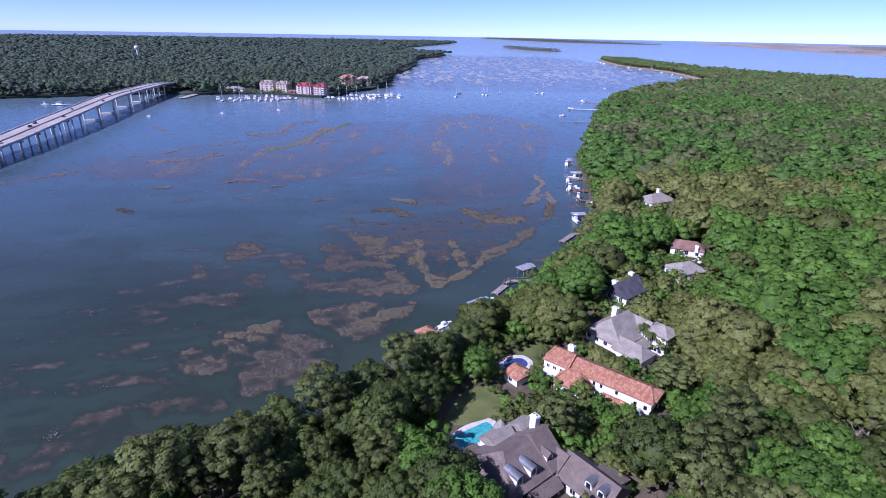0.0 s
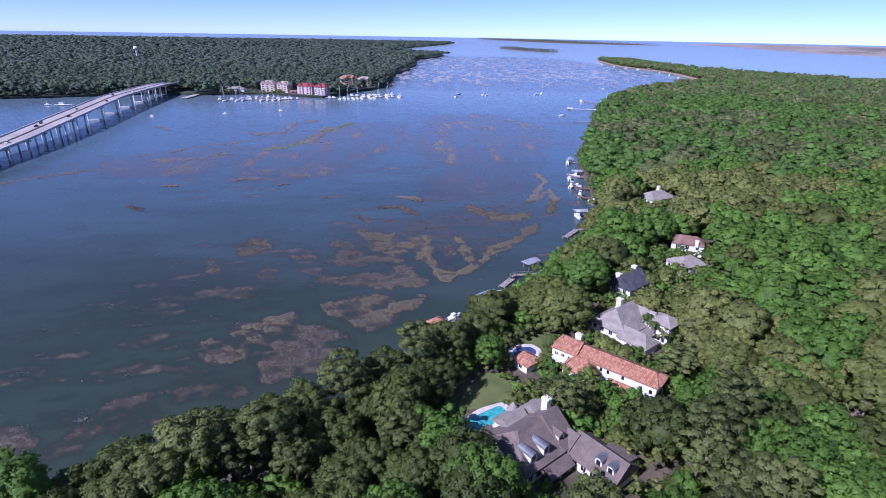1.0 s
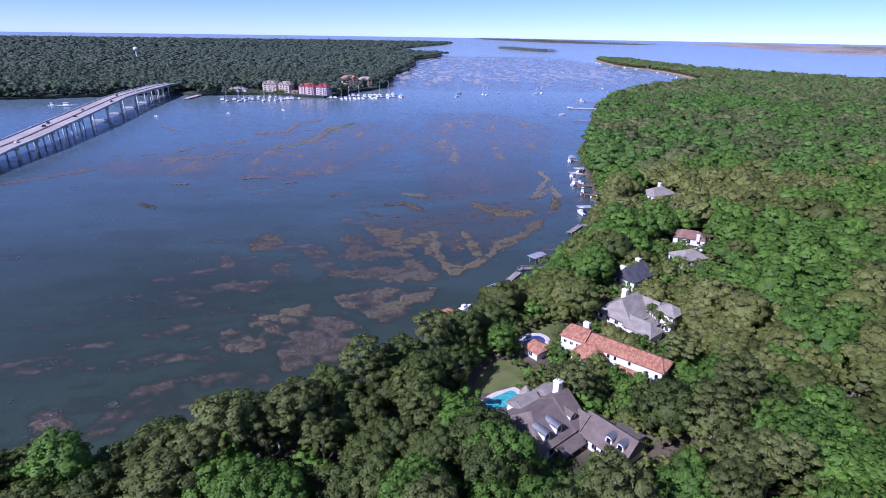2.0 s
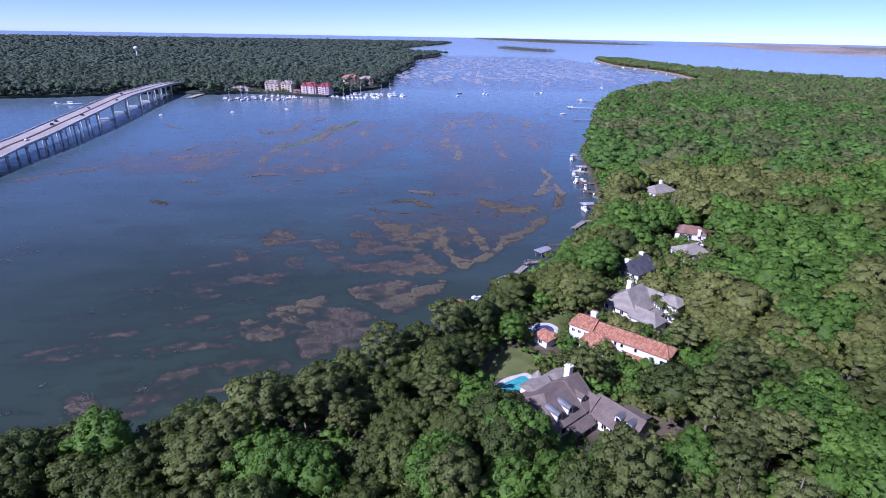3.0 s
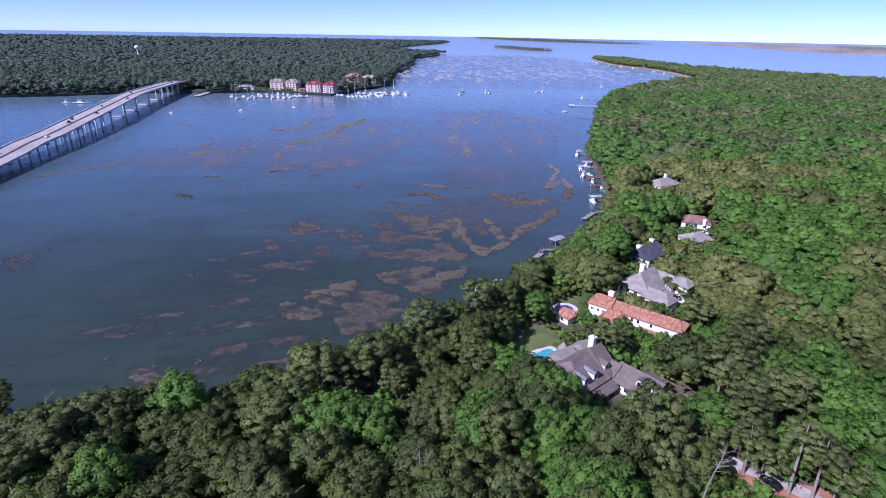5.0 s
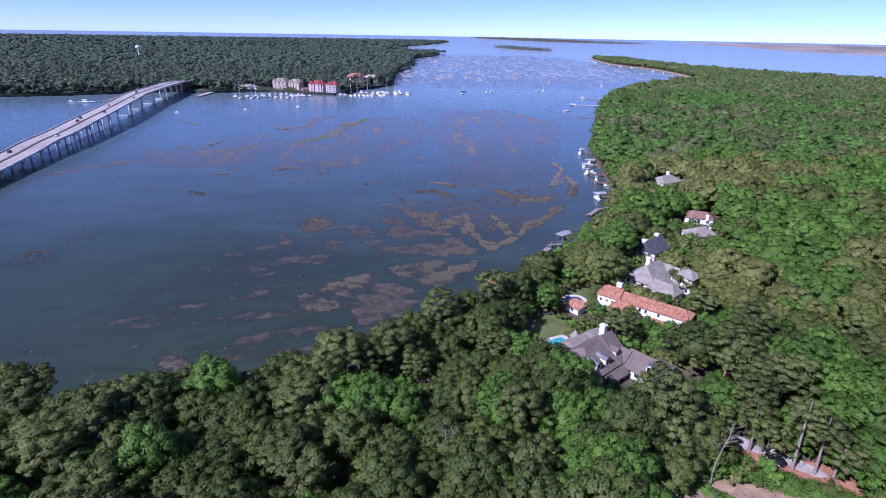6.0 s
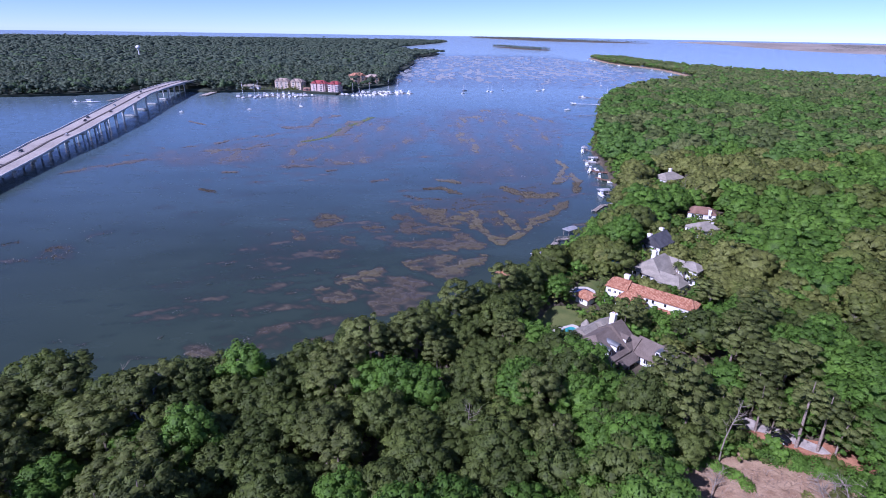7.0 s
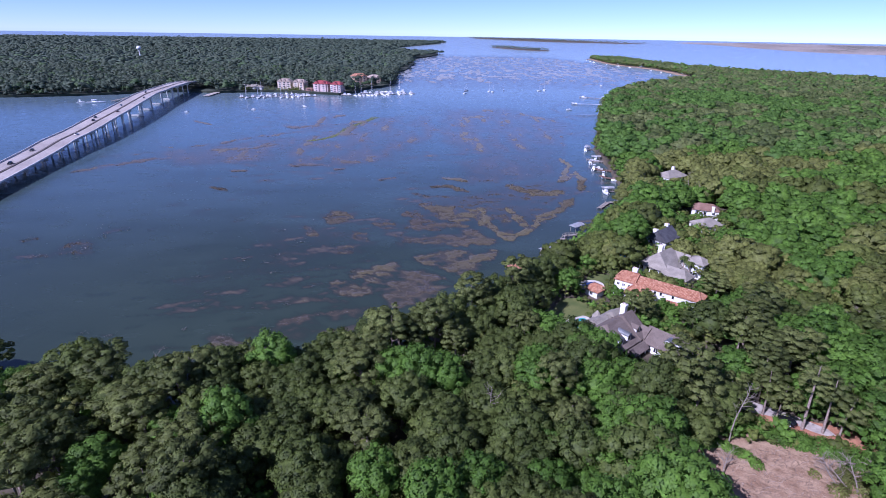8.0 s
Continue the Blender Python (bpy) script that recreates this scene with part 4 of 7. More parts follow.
# a yellow-green streak of floating weed out in the creek
weed_line = along([(-149, 436, 0), (-138, 448, 0), (-129, 466, 0), (-124, 502, 0), (-118, 530, 0), (-109, 558, 0), (-102, 588, 0)], 1.2)
weed_v, weed_f = [], []
for p in weed_line:
    for _ in range(9):
        wide = 1.0 + 2.2 * float(fbm(np.array([p.x / 9]), np.array([p.y / 9]), 83, 3)[0])
        c = Vector((p.x + rw.normal(0, wide * 0.8), p.y + rw.normal(0, 1.2), 0.05))
        size, turn = rw.uniform(0.25, 0.9), rw.uniform(0, 6.28)
        ring = [c + Vector((math.cos(turn + a) * size * rw.uniform(0.6, 1.3), math.sin(turn + a) * size * rw.uniform(0.8, 2.0), rw.uniform(0, 0.06))) for a in (0, 1.26, 2.51, 3.77, 5.03)]
        weed_f.append(tuple(range(len(weed_v), len(weed_v) + 5)))
        weed_v += [tuple(q) for q in ring]
tagged(link_mesh("weed_streak", weed_v, weed_f, weed_mat), "yellow-green streak of floating weed on the creek", "weed", kind="stuff")

# bleached reeds washed up on the beds: place, reach across and along, how many
STICKS = []


def wrack(x, y, across, deep, n):
    far = max(0.75, math.hypot(x, y) / 240)
    for _ in range(int(n * 1.6)):
        a = rw.normal(0.15, 0.8)
        ln, w = rw.uniform(0.12, 0.55) * far, rw.uniform(0.05, 0.13) * far
        c = np.array([x + rw.normal(0, 0.42) * across, y + rw.normal(0, 0.42) * deep, 0.14 + rw.uniform(0, 0.12)])
        d, nn = np.array([math.cos(a), math.sin(a), 0]) * ln, np.array([-math.sin(a), math.cos(a), 0]) * w
        STICKS.append([c - d, c - nn + (0, 0, 0.08), c + d, c + nn])


wrack(-91.5, 223.9, 6.9, 10.3, 46)
wrack(-100, 198.7, 2.3, 14.7, 30)
wrack(-115.3, 198.9, 3.5, 5.8, 12)
wrack(-128.4, 209, 2.6, 3.1, 8)
wrack(-121.1, 163, 3, 2.7, 20)
wrack(-110.8, 159.3, 3, 2.1, 14)
wrack(-106.3, 148.9, 2.8, 1.9, 16)
wrack(-109.6, 166.8, 3.1, 2.2, 10)
wrack(-101, 183.5, 4.7, 1.9, 14)
wrack(-77.8, 172.7, 4.6, 3.4, 16)
wrack(-121.8, 143.5, 2.8, 1.4, 12)
wrack(-134.3, 144.6, 2.4, 1.4, 8)
wrack(-123.9, 120.5, 2.4, 1.9, 18)
wrack(-95, 102.7, 1.9, 1.8, 18)
wrack(-107.3, 95.7, 3.9, 6.3, 80)
wrack(-123.9, 92.1, 2, 1.4, 10)
wrack(-122.4, 103.5, 0.9, 1.6, 10)
wrack(-125.4, 130.7, 1.1, 0.8, 5)
wrack(-197.1, 190.3, 4.3, 3.8, 18)
wrack(-190.5, 200.3, 2.5, 4.1, 10)
wrack(-87.3, 136.1, 1.5, 1.6, 6)
wrack(-73, 150.8, 1, 1.4, 10)
wrack(-82.3, 157.5, 2.5, 2, 8)
wrack(-52.1, 184.7, 2.9, 3.7, 12)
wrack(-64.8, 231.3, 5.7, 7, 14)
wrack(-35.2, 185.1, 3.4, 3, 16)
wrack(-27.6, 203.3, 2.6, 3.5, 8)
wrack(-57, 236.7, 4.1, 7.2, 14)
wrack(-42, 262.1, 3.8, 5.3, 16)
wrack(-24.4, 282.5, 4.1, 4.7, 16)
wrack(-31.3, 284.6, 6.8, 3.6, 14)
wrack(-23.1, 302.4, 5.8, 5.3, 14)
wrack(-137.8, 338.8, 11.6, 3.3, 16)
wrack(-177.3, 321.5, 2.9, 3.1, 8)
wrack(-174.1, 275.3, 3.9, 5, 12)
wrack(-97.4, 352.5, 5.6, 7, 14)
wrack(-179.1, 510.3, 7.7, 10.2, 10)
wrack(-94.4, 101.5, 2.7, 1.9, 20)
wrack(-52.8, 137.8, 2.4, 1.3, 16)
wrack(-53.8, 127.7, 2.3, 1.7, 16)
wrack(-72.5, 150.5, 1.3, 1.5, 14)
wrack(-121.1, 161.9, 1.9, 2.8, 16)
wrack(-93.6, 120.7, 2.5, 1.5, 14)
wrack(-104, 148.9, 2.9, 1.6, 14)
wrack(-104.4, 118.3, 1.5, 0.9, 8)
wrack(-200.7, 174.6, 8.5, 11.5, 60)
wrack(-212, 165.4, 5.3, 3.8, 24)
wrack(-229.5, 185.7, 3.6, 6.3, 16)
wrack(-203.5, 205, 3.9, 9.9, 10)
wrack(-153.8, 101.2, 1.8, 1.7, 10)
wrack(-144.6, 99.5, 2.2, 2, 14)
wrack(-122.3, 103.6, 1.1, 1.2, 8)
wrack(-108.2, 94.2, 3.9, 5.8, 40)
wrack(-51.1, 204.1, 2.6, 4.3, 8)
wrack(-43.5, 194.2, 3.5, 3.9, 10)
wrack(45.1, 413.2, 5.7, 11.5, 8)
wrack(30.7, 315.6, 2.3, 4.3, 5)
wrack(-6.8, 403.5, 3.7, 6.5, 6)
wrack(56, 407.3, 4.7, 9, 6)
me = bpy.data.meshes.new("wrack_lines")
me.from_pydata(np.array(STICKS).reshape(-1, 3).tolist(), [], (np.arange(len(STICKS) * 4).reshape(-1, 4)).tolist())
me.materials.append(wrack_mat)
tagged(new("wrack_lines", me), "bleached reed wrack scattered on the marsh beds", "wrack", kind="stuff")

# ---- woods ----
def rect(cx, cy, hx, hy, turn=38.5):
    """Corners of a turned rectangle on the map."""
    c, s = math.cos(radians(turn)), math.sin(radians(turn))
    return [(cx + a * c - b * s, cy + a * s + b * c) for a, b in ((-hx, -hy), (hx, -hy), (hx, hy), (-hx, hy))]


OPEN_GROUND = [
    rect(36.5, 114, 4, 7),     rect(46, 160, 6, 4.5, 20), rect(95, 97, 5, 5),
    rect(17, 87, 13, 11), rect(33.5, 84, 6.5, 9), rect(24.5, 79, 7, 5), rect(7, 100, 8, 5), rect(7, 110, 9, 7, 20),            # first house, pool, lawn
    rect(46, 117, 6, 17), rect(37, 124, 5, 8), rect(22, 121, 7, 7), rect(17, 113, 5, 8), rect(26, 134, 8, 8), rect(53, 101, 3, 4),               # tiled house and garden
    rect(55, 138, 11, 14), rect(64, 138, 6, 7), rect(65, 133, 7, 7),                                                        # grey house
    rect(64, 168, 9, 8), rect(60, 160, 6, 6), rect(107, 212, 11, 9), rect(96, 190, 8, 9), rect(121, 284, 11, 11),
    [(9, 10), (9, 24), (11, 34), (16, 42), (28, 45), (40, 43), (52, 40), (58, 35), (50, 24), (34, 10)],                             # bare clearing
    [(30, 45), (36, 52), (39, 59), (46, 59), (58, 50), (63, 43), (57, 36), (52, 40)],                                                          # drive
    [(-436, 860), (-436, 790), (-392, 790), (-392, 860)],                                              # under the bridge's landing
    [(-356, 848), (-356, 884), (-300, 896), (-230, 892), (-196, 866), (-170, 852), (-166, 828), (-180, 812), (-230, 826), (-250, 838), (-290, 846)],                                 # marina buildings
    [(-190, 925), (-196, 984), (-140, 1018), (-122, 1000), (-126, 950), (-160, 925)],
]
LOW_GROWTH = [rect(-4, 102, 5, 7, 0), rect(7, 79, 3.5, 7, 0), [(12, 60), (24, 57), (38, 58), (42, 78), (36, 80), (10, 80)], rect(4, 89, 4, 9, 0), rect(43, 107.5, 7, 10), [(12, 146), (16, 142), (28, 160), (44, 182), (58, 204), (66, 222), (60, 224), (44, 202), (30, 180), (14, 158)],
              rect(13, 128, 5, 6), rect(-1, 104, 5, 6), rect(112, 266, 13, 24, -22), rect(88, 172, 14, 19, -27), rect(33, 107, 7, 16), rect(22, 112, 6, 8), rect(43, 97, 8, 9), rect(48, 128, 5, 12), rect(56, 158, 8, 8), rect(90, 200, 12, 9), rect(116, 278, 10, 8)]
GREEN_SPOTS = [(5, 23, 6), (66, 56, 9), (40, 106, 8), (-4, 88, 6), (5, 84, 5), (40, 67, 6), (8, 122, 6), (25, 141, 7), (-50, 65, 6), (-43, 59, 4), (6, 58, 5), (64, 83, 6), (135, 152, 16), (-97, 41, 6), (-86, 43, 4), (-80, 67, 4), (-36, 57, 5), (-107, 29, 5), (-4, 46, 4), (43, 72, 6), (-154, 73, 6)]      # bright young broadleaf stands
BRIGHT_STAND = [(70, 158), (104, 171), (140, 192), (189, 201), (150, 150), (126, 122), (101, 116), (84, 123), (62, 112), (66, 128)]
BUSHES = [rect(60, 161, 13, 11), rect(53, 151, 6, 5), rect(101, 200, 12, 7, -27), rect(93, 178, 9, 8, -27), rect(60, 123, 6, 6), rect(66, 128, 5, 5)]
TREES = {}


def leaf_quads(rng, centre, normal, size, up=0.0, loose=0.30):
    """Crooked three-cornered leaf sprays at places, facing about the given ways."""
    n = len(centre)
    nrm = normal + rng.normal(0, loose, (n, 3))
    nrm[:, 2] += up
    nrm /= np.linalg.norm(nrm, axis=1, keepdims=True)
    t = np.cross(nrm, rng.normal(0, 1, (n, 3)))
    t /= np.linalg.norm(t, axis=1, keepdims=True) + 1e-9
    b = np.cross(nrm, t)
    s = size * rng.uniform(0.6, 1.3, (n, 1))
    out = []
    for ca, cb in ((-1.05, -0.75), (1.05, -0.65), (0.1, 1.2)):
        ja, jb, jn = rng.uniform(0.6, 1.25, (n, 1)), rng.uniform(0.6, 1.25, (n, 1)), rng.normal(0, loose * 0.7, (n, 1))
        out.append(centre + (t * ca * ja + b * cb * jb + nrm * jn) * s * 0.5)
    return np.stack(out, 1)


def puff_spots(kind, seed, n):
    """Where the leafy clumps of one crown sit: centre, radius, flatness."""
    rng = np.random.default_rng(seed)
    spots = [((0, 0, 11.6), 2.6, 0.8)] if kind == "pine" else [((0, 0, 8.4), 4.4, 0.9)]
    lean = rng.normal(0, 0.5, 2)
    if kind == "pine":
        for k in range(n):
            h = 0.58 + 0.42 * ((k + rng.uniform(0, 1)) / n) ** 0.85
            reach = 5.0 * math.sqrt(max(0.04, 1 - ((h - 0.74) / 0.30) ** 2)) * math.sqrt(rng.uniform(0.08, 1.0))
            a = k * 2.399 + rng.uniform(-0.6, 0.6)
            spots.append(((reach * math.cos(a) + lean[0] * h, reach * math.sin(a) + lean[1] * h, 16.2 * h - 0.5 + rng.uniform(-0.4, 0.4)), rng.uniform(0.8, 1.45) * (30 / n) ** 0.36, 0.58))
    else:
        R, top = (5.6, 13.6) if kind == "oak" else (5.0, 14.6)
        for k in range(n):
            a, e = k * 2.399 + rng.uniform(-0.4, 0.4), math.asin(min(1, (k + 0.3) / n))
            q = rng.uniform(0.70, 0.90)
            lobe = 1 + 0.16 * math.sin(3 * a + lean[0] * 9) + 0.10 * math.sin(5 * a + lean[1] * 7)
            spots.append(((R * q * lobe * math.cos(a) * math.cos(e * 0.92) + lean[0], R * q * lobe * math.sin(a) * math.cos(e * 0.92) + lean[1], 5.4 + (top - 7.0) * math.sin(e) * rng.uniform(0.86, 1.06)), rng.uniform(0.95, 1.60) * (30 / n) ** 0.38, 0.98))
    return spots


def ball(level):
    bm = bmesh.new()
    bmesh.ops.create_icosphere(bm, subdivisions=level, radius=1)
    bm.verts.ensure_lookup_table()
    v = np.array([q.co[:] for q in bm.verts])
    f = np.array([[q.index for q in face.verts] for face in bm.faces])
    bm.free()
    f = f[v[f].mean(1)[:, 2] > -0.2]
    used, inv = np.unique(f, return_inverse=True)
    return v[used], inv.reshape(-1, 3)


BALLS = {1: ball(1), 2: ball(2)}


CROWN_HEART = {"pine": 9.6, "oak": 5.6, "broad": 6.0}


def shaped(kind, pos, out, share):
    """Leaf normals between each clump's own roundness and that of the whole crown."""
    d = pos - np.array([0, 0, CROWN_HEART[kind]])
    d /= np.linalg.norm(d, axis=-1, keepdims=True) + 1e-9
    d = share * out + (1 - share) * d
    return d / (np.linalg.norm(d, axis=-1, keepdims=True) + 1e-9)


def puffs_of(kind, n, level, seed, full=0.70):
    """The crown's clumps as lumpy rounded masses: corners, triangles and normals."""
    rng = np.random.default_rng(seed + 5)
    bv, bf = BALLS[level]
    V, F, N = [], [], []
    for (cx, cy, cz), r, squash in puff_spots(kind, seed, n):
        lump = full + rng.uniform(-0.20, 0.16, (len(bv), 1)) * (1.0 if full < 0.75 else 0.6)
        t = rng.uniform(0, 6.28)
        rot = np.array([[math.cos(t), -math.sin(t), 0], [math.sin(t), math.cos(t), 0], [0, 0, 1]])
        F.append(bf + sum(len(q) for q in V))
        V.append((bv @ rot.T) * lump * r * np.array([1, 1, squash]) + np.array([cx, cy, cz]))
        N.append(shaped(kind, V[-1], bv @ rot.T, 0.5))
    return np.concatenate(V), np.concatenate(F), np.concatenate(N)


def crown_of(kind, count, size, seed, n=24, loose=0.28, own=0.62, facet=0.42, stand=(0.74, 1.16)):
    """Loose leaf sprays over the clumps of one tree about 16 m high, standing at the origin, with their normals."""
    rng = np.random.default_rng(seed)
    pieces, normals = [], []
    spots = puff_spots(kind, seed, n)
    whole = sum(q[1] ** 2 for q in spots[1:])
    for (cx, cy, cz), r, squash in spots[1:]:
        each = max(2, int(count * r * r / whole + 0.5))
        d = rng.normal(0, 1, (each, 3))
        d[:, 2] = np.abs(d[:, 2]) - 0.35
        d += np.array([cx, cy, 0.0]) / 5.0 * 0.6
        d /= np.linalg.norm(d, axis=1, keepdims=True)
        pos = np.array([cx, cy, cz]) + d * r * rng.uniform(*stand, (each, 1)) * np.array([1, 1, squash])
        tri = leaf_quads(rng, pos, d, size, 0.2, loose)
        f = np.cross(tri[:, 1] - tri[:, 0], tri[:, 2] - tri[:, 0])
        f /= np.linalg.norm(f, axis=-1, keepdims=True) + 1e-9
        f *= np.sign(np.sum(f * d, 1, keepdims=True))
        g = shaped(kind, pos, d, own) + facet * f
        pieces.append(tri)
        normals.append(np.repeat((g / (np.linalg.norm(g, axis=1, keepdims=True) + 1e-9))[:, None], 3, 1))
    return np.concatenate(pieces), np.concatenate(normals)


def leafy_mesh(name, verts, faces, loose_tris, material, tint=None, normals=None):
    """Rounded clumps (smooth) and loose sprays in one mesh, with a stored tint for each face."""
    v = np.concatenate([verts, loose_tris.reshape(-1, 3)]) if len(loose_tris) else verts
    f = np.concatenate([faces, np.arange(len(loose_tris) * 3).reshape(-1, 3) + len(verts)]) if len(loose_tris) else faces
    me = bpy.data.meshes.new(name)
    me.vertices.add(len(v))
    me.vertices.foreach_set("co", v.astype(np.float32).ravel())
    me.loops.add(len(f) * 3)
    me.loops.foreach_set("vertex_index", f.astype(np.int32).ravel())
    me.polygons.add(len(f))
    me.polygons.foreach_set("loop_start", np.arange(0, len(f) * 3, 3, dtype=np.int32))
    me.polygons.foreach_set("use_smooth", np.full(len(f), normals is not None))
    if tint is not None:
        me.attributes.new("tint", "FLOAT", "FACE").data.foreach_set("value", tint.astype(np.float32))
    me.materials.append(material)
    me.update(calc_edges=True)
    if normals is not None:
        me.attributes.new("custom_normal", "FLOAT_VECTOR", "POINT").data.foreach_set("vector", normals.astype(np.float32).ravel())
    return me


def trunk_of(kind, seed):
    rng = random.Random(seed)
    top = 14.4 if kind == "pine" else 9.6
    lean = (rng.uniform(-0.5, 0.5), rng.uniform(-0.5, 0.5))
    line = [(lean[0] * h * h, lean[1] * h * h, top * h - 0.3) for h in (0, 0.1, 0.35, 0.65, 1)]
    bm = tube(line, [0.42, 0.30, 0.25, 0.18, 0.06] if kind == "pine" else [0.55, 0.38, 0.32, 0.24, 0.10], 7)
    for k in range(6):
        h = rng.uniform(0.5, 0.84)
        a = rng.uniform(0, 2 * math.pi)
        reach = rng.uniform(1.8, 2.8) * (1.25 - h if kind == "pine" else 0.8)
        z = top * h
        p = (lean[0] * h * h, lean[1] * h * h, z)
        bm = join_bm(bm, tube([p, (p[0] + math.cos(a) * reach * 0.5, p[1] + math.sin(a) * reach * 0.5, z + 0.6), (p[0] + math.cos(a) * reach, p[1] + math.sin(a) * reach, z + 1.5)], [0.13, 0.09, 0.03], 5))
    return bm


LABELS = {"pine": ("pine_tree", "tall loblolly pine with olive needle tufts and bare trunk", "pine tree"),
          "oak": ("oak_tree", "spreading live oak with dark green leafy crown", "oak tree"),
          "broad": ("broadleaf_tree", "broadleaf tree in bright green spring leaf", "broadleaf tree")}


def tree_thing(kind, seed):
    name, label, cat = LABELS[kind]
    t = tagged(new(name), label, cat, "trees of the shore wood")
    v, f, nv = puffs_of(kind, 52, 1, seed)
    q, nq = crown_of(kind, 3400, 0.42, seed, 52, 0.36, 0.55, 0.26)
    me = leafy_mesh("crown", v, f, q, leaf_one[kind], None, np.concatenate([nv, nq.reshape(-1, 3)]))
    c = new("crown", me)
    c.parent = t
    part("trunk", trunk_of(kind, seed), bark_pale if kind == "pine" else bark, t)
    return t


for kind in LABELS:
    TREES[kind] = [tree_thing(kind, 100 + i) for i in range(4)]


def sow(spacing, x0, x1, y0, y1, seed):
    """Places on a jittered grid."""
    rng = np.random.default_rng(seed)
    gx, gy = np.meshgrid(np.arange(x0, x1, spacing), np.arange(y0, y1, spacing * 0.9))
    gx = gx + (np.arange(gx.shape[0])[:, None] % 2) * spacing * 0.5
    return (gx + rng.uniform(-0.42, 0.42, gx.shape) * spacing).ravel(), (gy + rng.uniform(-0.42, 0.42, gy.shape) * spacing).ravel()


def clear_of(x, y):
    ok = np.ones(x.shape, bool)
    for poly in OPEN_GROUND:
        ok &= ~inside(x, y, poly)
    return ok


def mixed(x, y, rng):
    """Which kind grows where: stands of pine, oak and bright broadleaf."""
    a, b = fbm(x / 46, y / 46, 51, 3) + rng.normal(0, 0.08, x.shape), fbm(x / 40, y / 40, 52, 3) + rng.normal(0, 0.06, x.shape)
    bright = b + np.clip((x - 20) / 120, 0, 1) * 0.11 - np.clip((y - 200) / 300, 0, 1) * 0.05 - np.clip((25 - x) / 30, 0, 1) * 0.16
    bright = bright + 0.10 * inside(x, y, BRIGHT_STAND)
    return np.where(bright > 0.575, 2, np.where(a > 0.47 + 0.10 * np.clip((20 - x) / 25, 0, 1), 0, 1))


KINDS = ("pine", "oak", "broad")
rng = np.random.default_rng(7)
shore = np.array(bank_line)


def in_view(x, y, slack=1.0):
    return (np.abs(np.degrees(np.arctan2(x + 20 * (x < 0) - 15, y + 75))) < 47 * slack) | ((np.abs(x) < 90) & (y > -20))


def stuff_wood(name, x, y, ground, clumps, level, sprays, size, seed, label, scale=(0.8, 1.25), kinds=None, variants=6, height=None, shade=(0, 1), wide=1.0, leaves=leaf_many, own=0.62, facet=0.42, full=0.70, domed=False):
    """Many trees as one mass for each kind of leaf: clumps of each crown, and loose sprays on them."""
    r = np.random.default_rng(seed)
    which = mixed(x, y, r) if kinds is None else r.choice(3, len(x), p=kinds)
    for k, kind in enumerate(KINDS):
        sel = np.nonzero(which == k)[0]
        V, F, L, TF, TL, NV, NL, total = [], [], [], [], [], [], [], 0
        for v in range(variants):
            s = sel[v::variants]
            if not len(s):
                continue
            form = "oak" if domed and kind == "pine" else kind
            pv, pf, pn = puffs_of(form, clumps, level, 900 + seed * 10 + v, full)
            q, qn = crown_of(form, sprays, size, 900 + seed * 10 + v, clumps, 0.38, own, facet, (0.74, 1.16) if full < 0.75 else (0.86, 1.10)) if sprays else (np.zeros((0, 3, 3)), np.zeros((0, 3, 3)))
            a, sc = r.uniform(0, 2 * math.pi, len(s)), r.uniform(*scale, len(s)) * (1 if height is None else height[s] )
            hs = sc * r.uniform(0.86, 1.14, len(s))
            tint = r.uniform(*shade, len(s))

            def spread(p):
                c, sn, k1, k2 = np.cos(a)[:, None], np.sin(a)[:, None], sc[:, None] * wide, hs[:, None]
                X = (p[None, :, 0] * c - p[None, :, 1] * sn) * k1 + x[s][:, None]
                Y = (p[None, :, 0] * sn + p[None, :, 1] * c) * k1 + y[s][:, None]
                return np.stack(settle(X, Y, p[None, :, 2] * k2 + ground), -1)

            def turned(p):
                c, sn = np.cos(a)[:, None], np.sin(a)[:, None]
                return np.stack([p[None, :, 0] * c - p[None, :, 1] * sn, p[None, :, 0] * sn + p[None, :, 1] * c, np.broadcast_to(p[None, :, 2], (len(s), len(p)))], -1).reshape(-1, 3)
            w = spread(pv)
            F.append((pf[None] + (np.arange(len(s)) * len(pv))[:, None, None]).reshape(-1, 3) + total)
            V.append(w.reshape(-1, 3))
            NV.append(turned(pn))
            TF.append(np.repeat(tint, len(pf)))
            total += w.shape[0] * w.shape[1]
            if len(q):
                L.append(spread(q.reshape(-1, 3)).reshape(-1, 3, 3))
                NL.append(turned(qn.reshape(-1, 3)))
                TL.append(np.repeat(tint, len(q)))
        if V:
            loose = np.concatenate(L) if L else np.zeros((0, 3, 3))
            me = leafy_mesh(name + "_" + kind, np.concatenate(V), np.concatenate(F), loose, leaves[kind], np.concatenate(TF + TL), np.concatenate(NV + NL))
            tagged(new(name + "_" + kind, me), label, "trees", kind="stuff")


# the trees that the flight passes nearest stand singly
tx, ty = sow(9.0, -200, 420, 2, 360, 1)
ok = inside(tx, ty, right_land) & (ty < 270 + 120 * fbm(tx / 40, ty / 40, 18, 3)) & clear_of(tx, ty) & in_view(tx, ty, 1.1)
ok &= np.min(np.hypot(tx[:, None] - shore[None, :, 0], ty[:, None] - shore[None, :, 1]), axis=1) > 2.2
tx, ty = tx[ok], ty[ok]
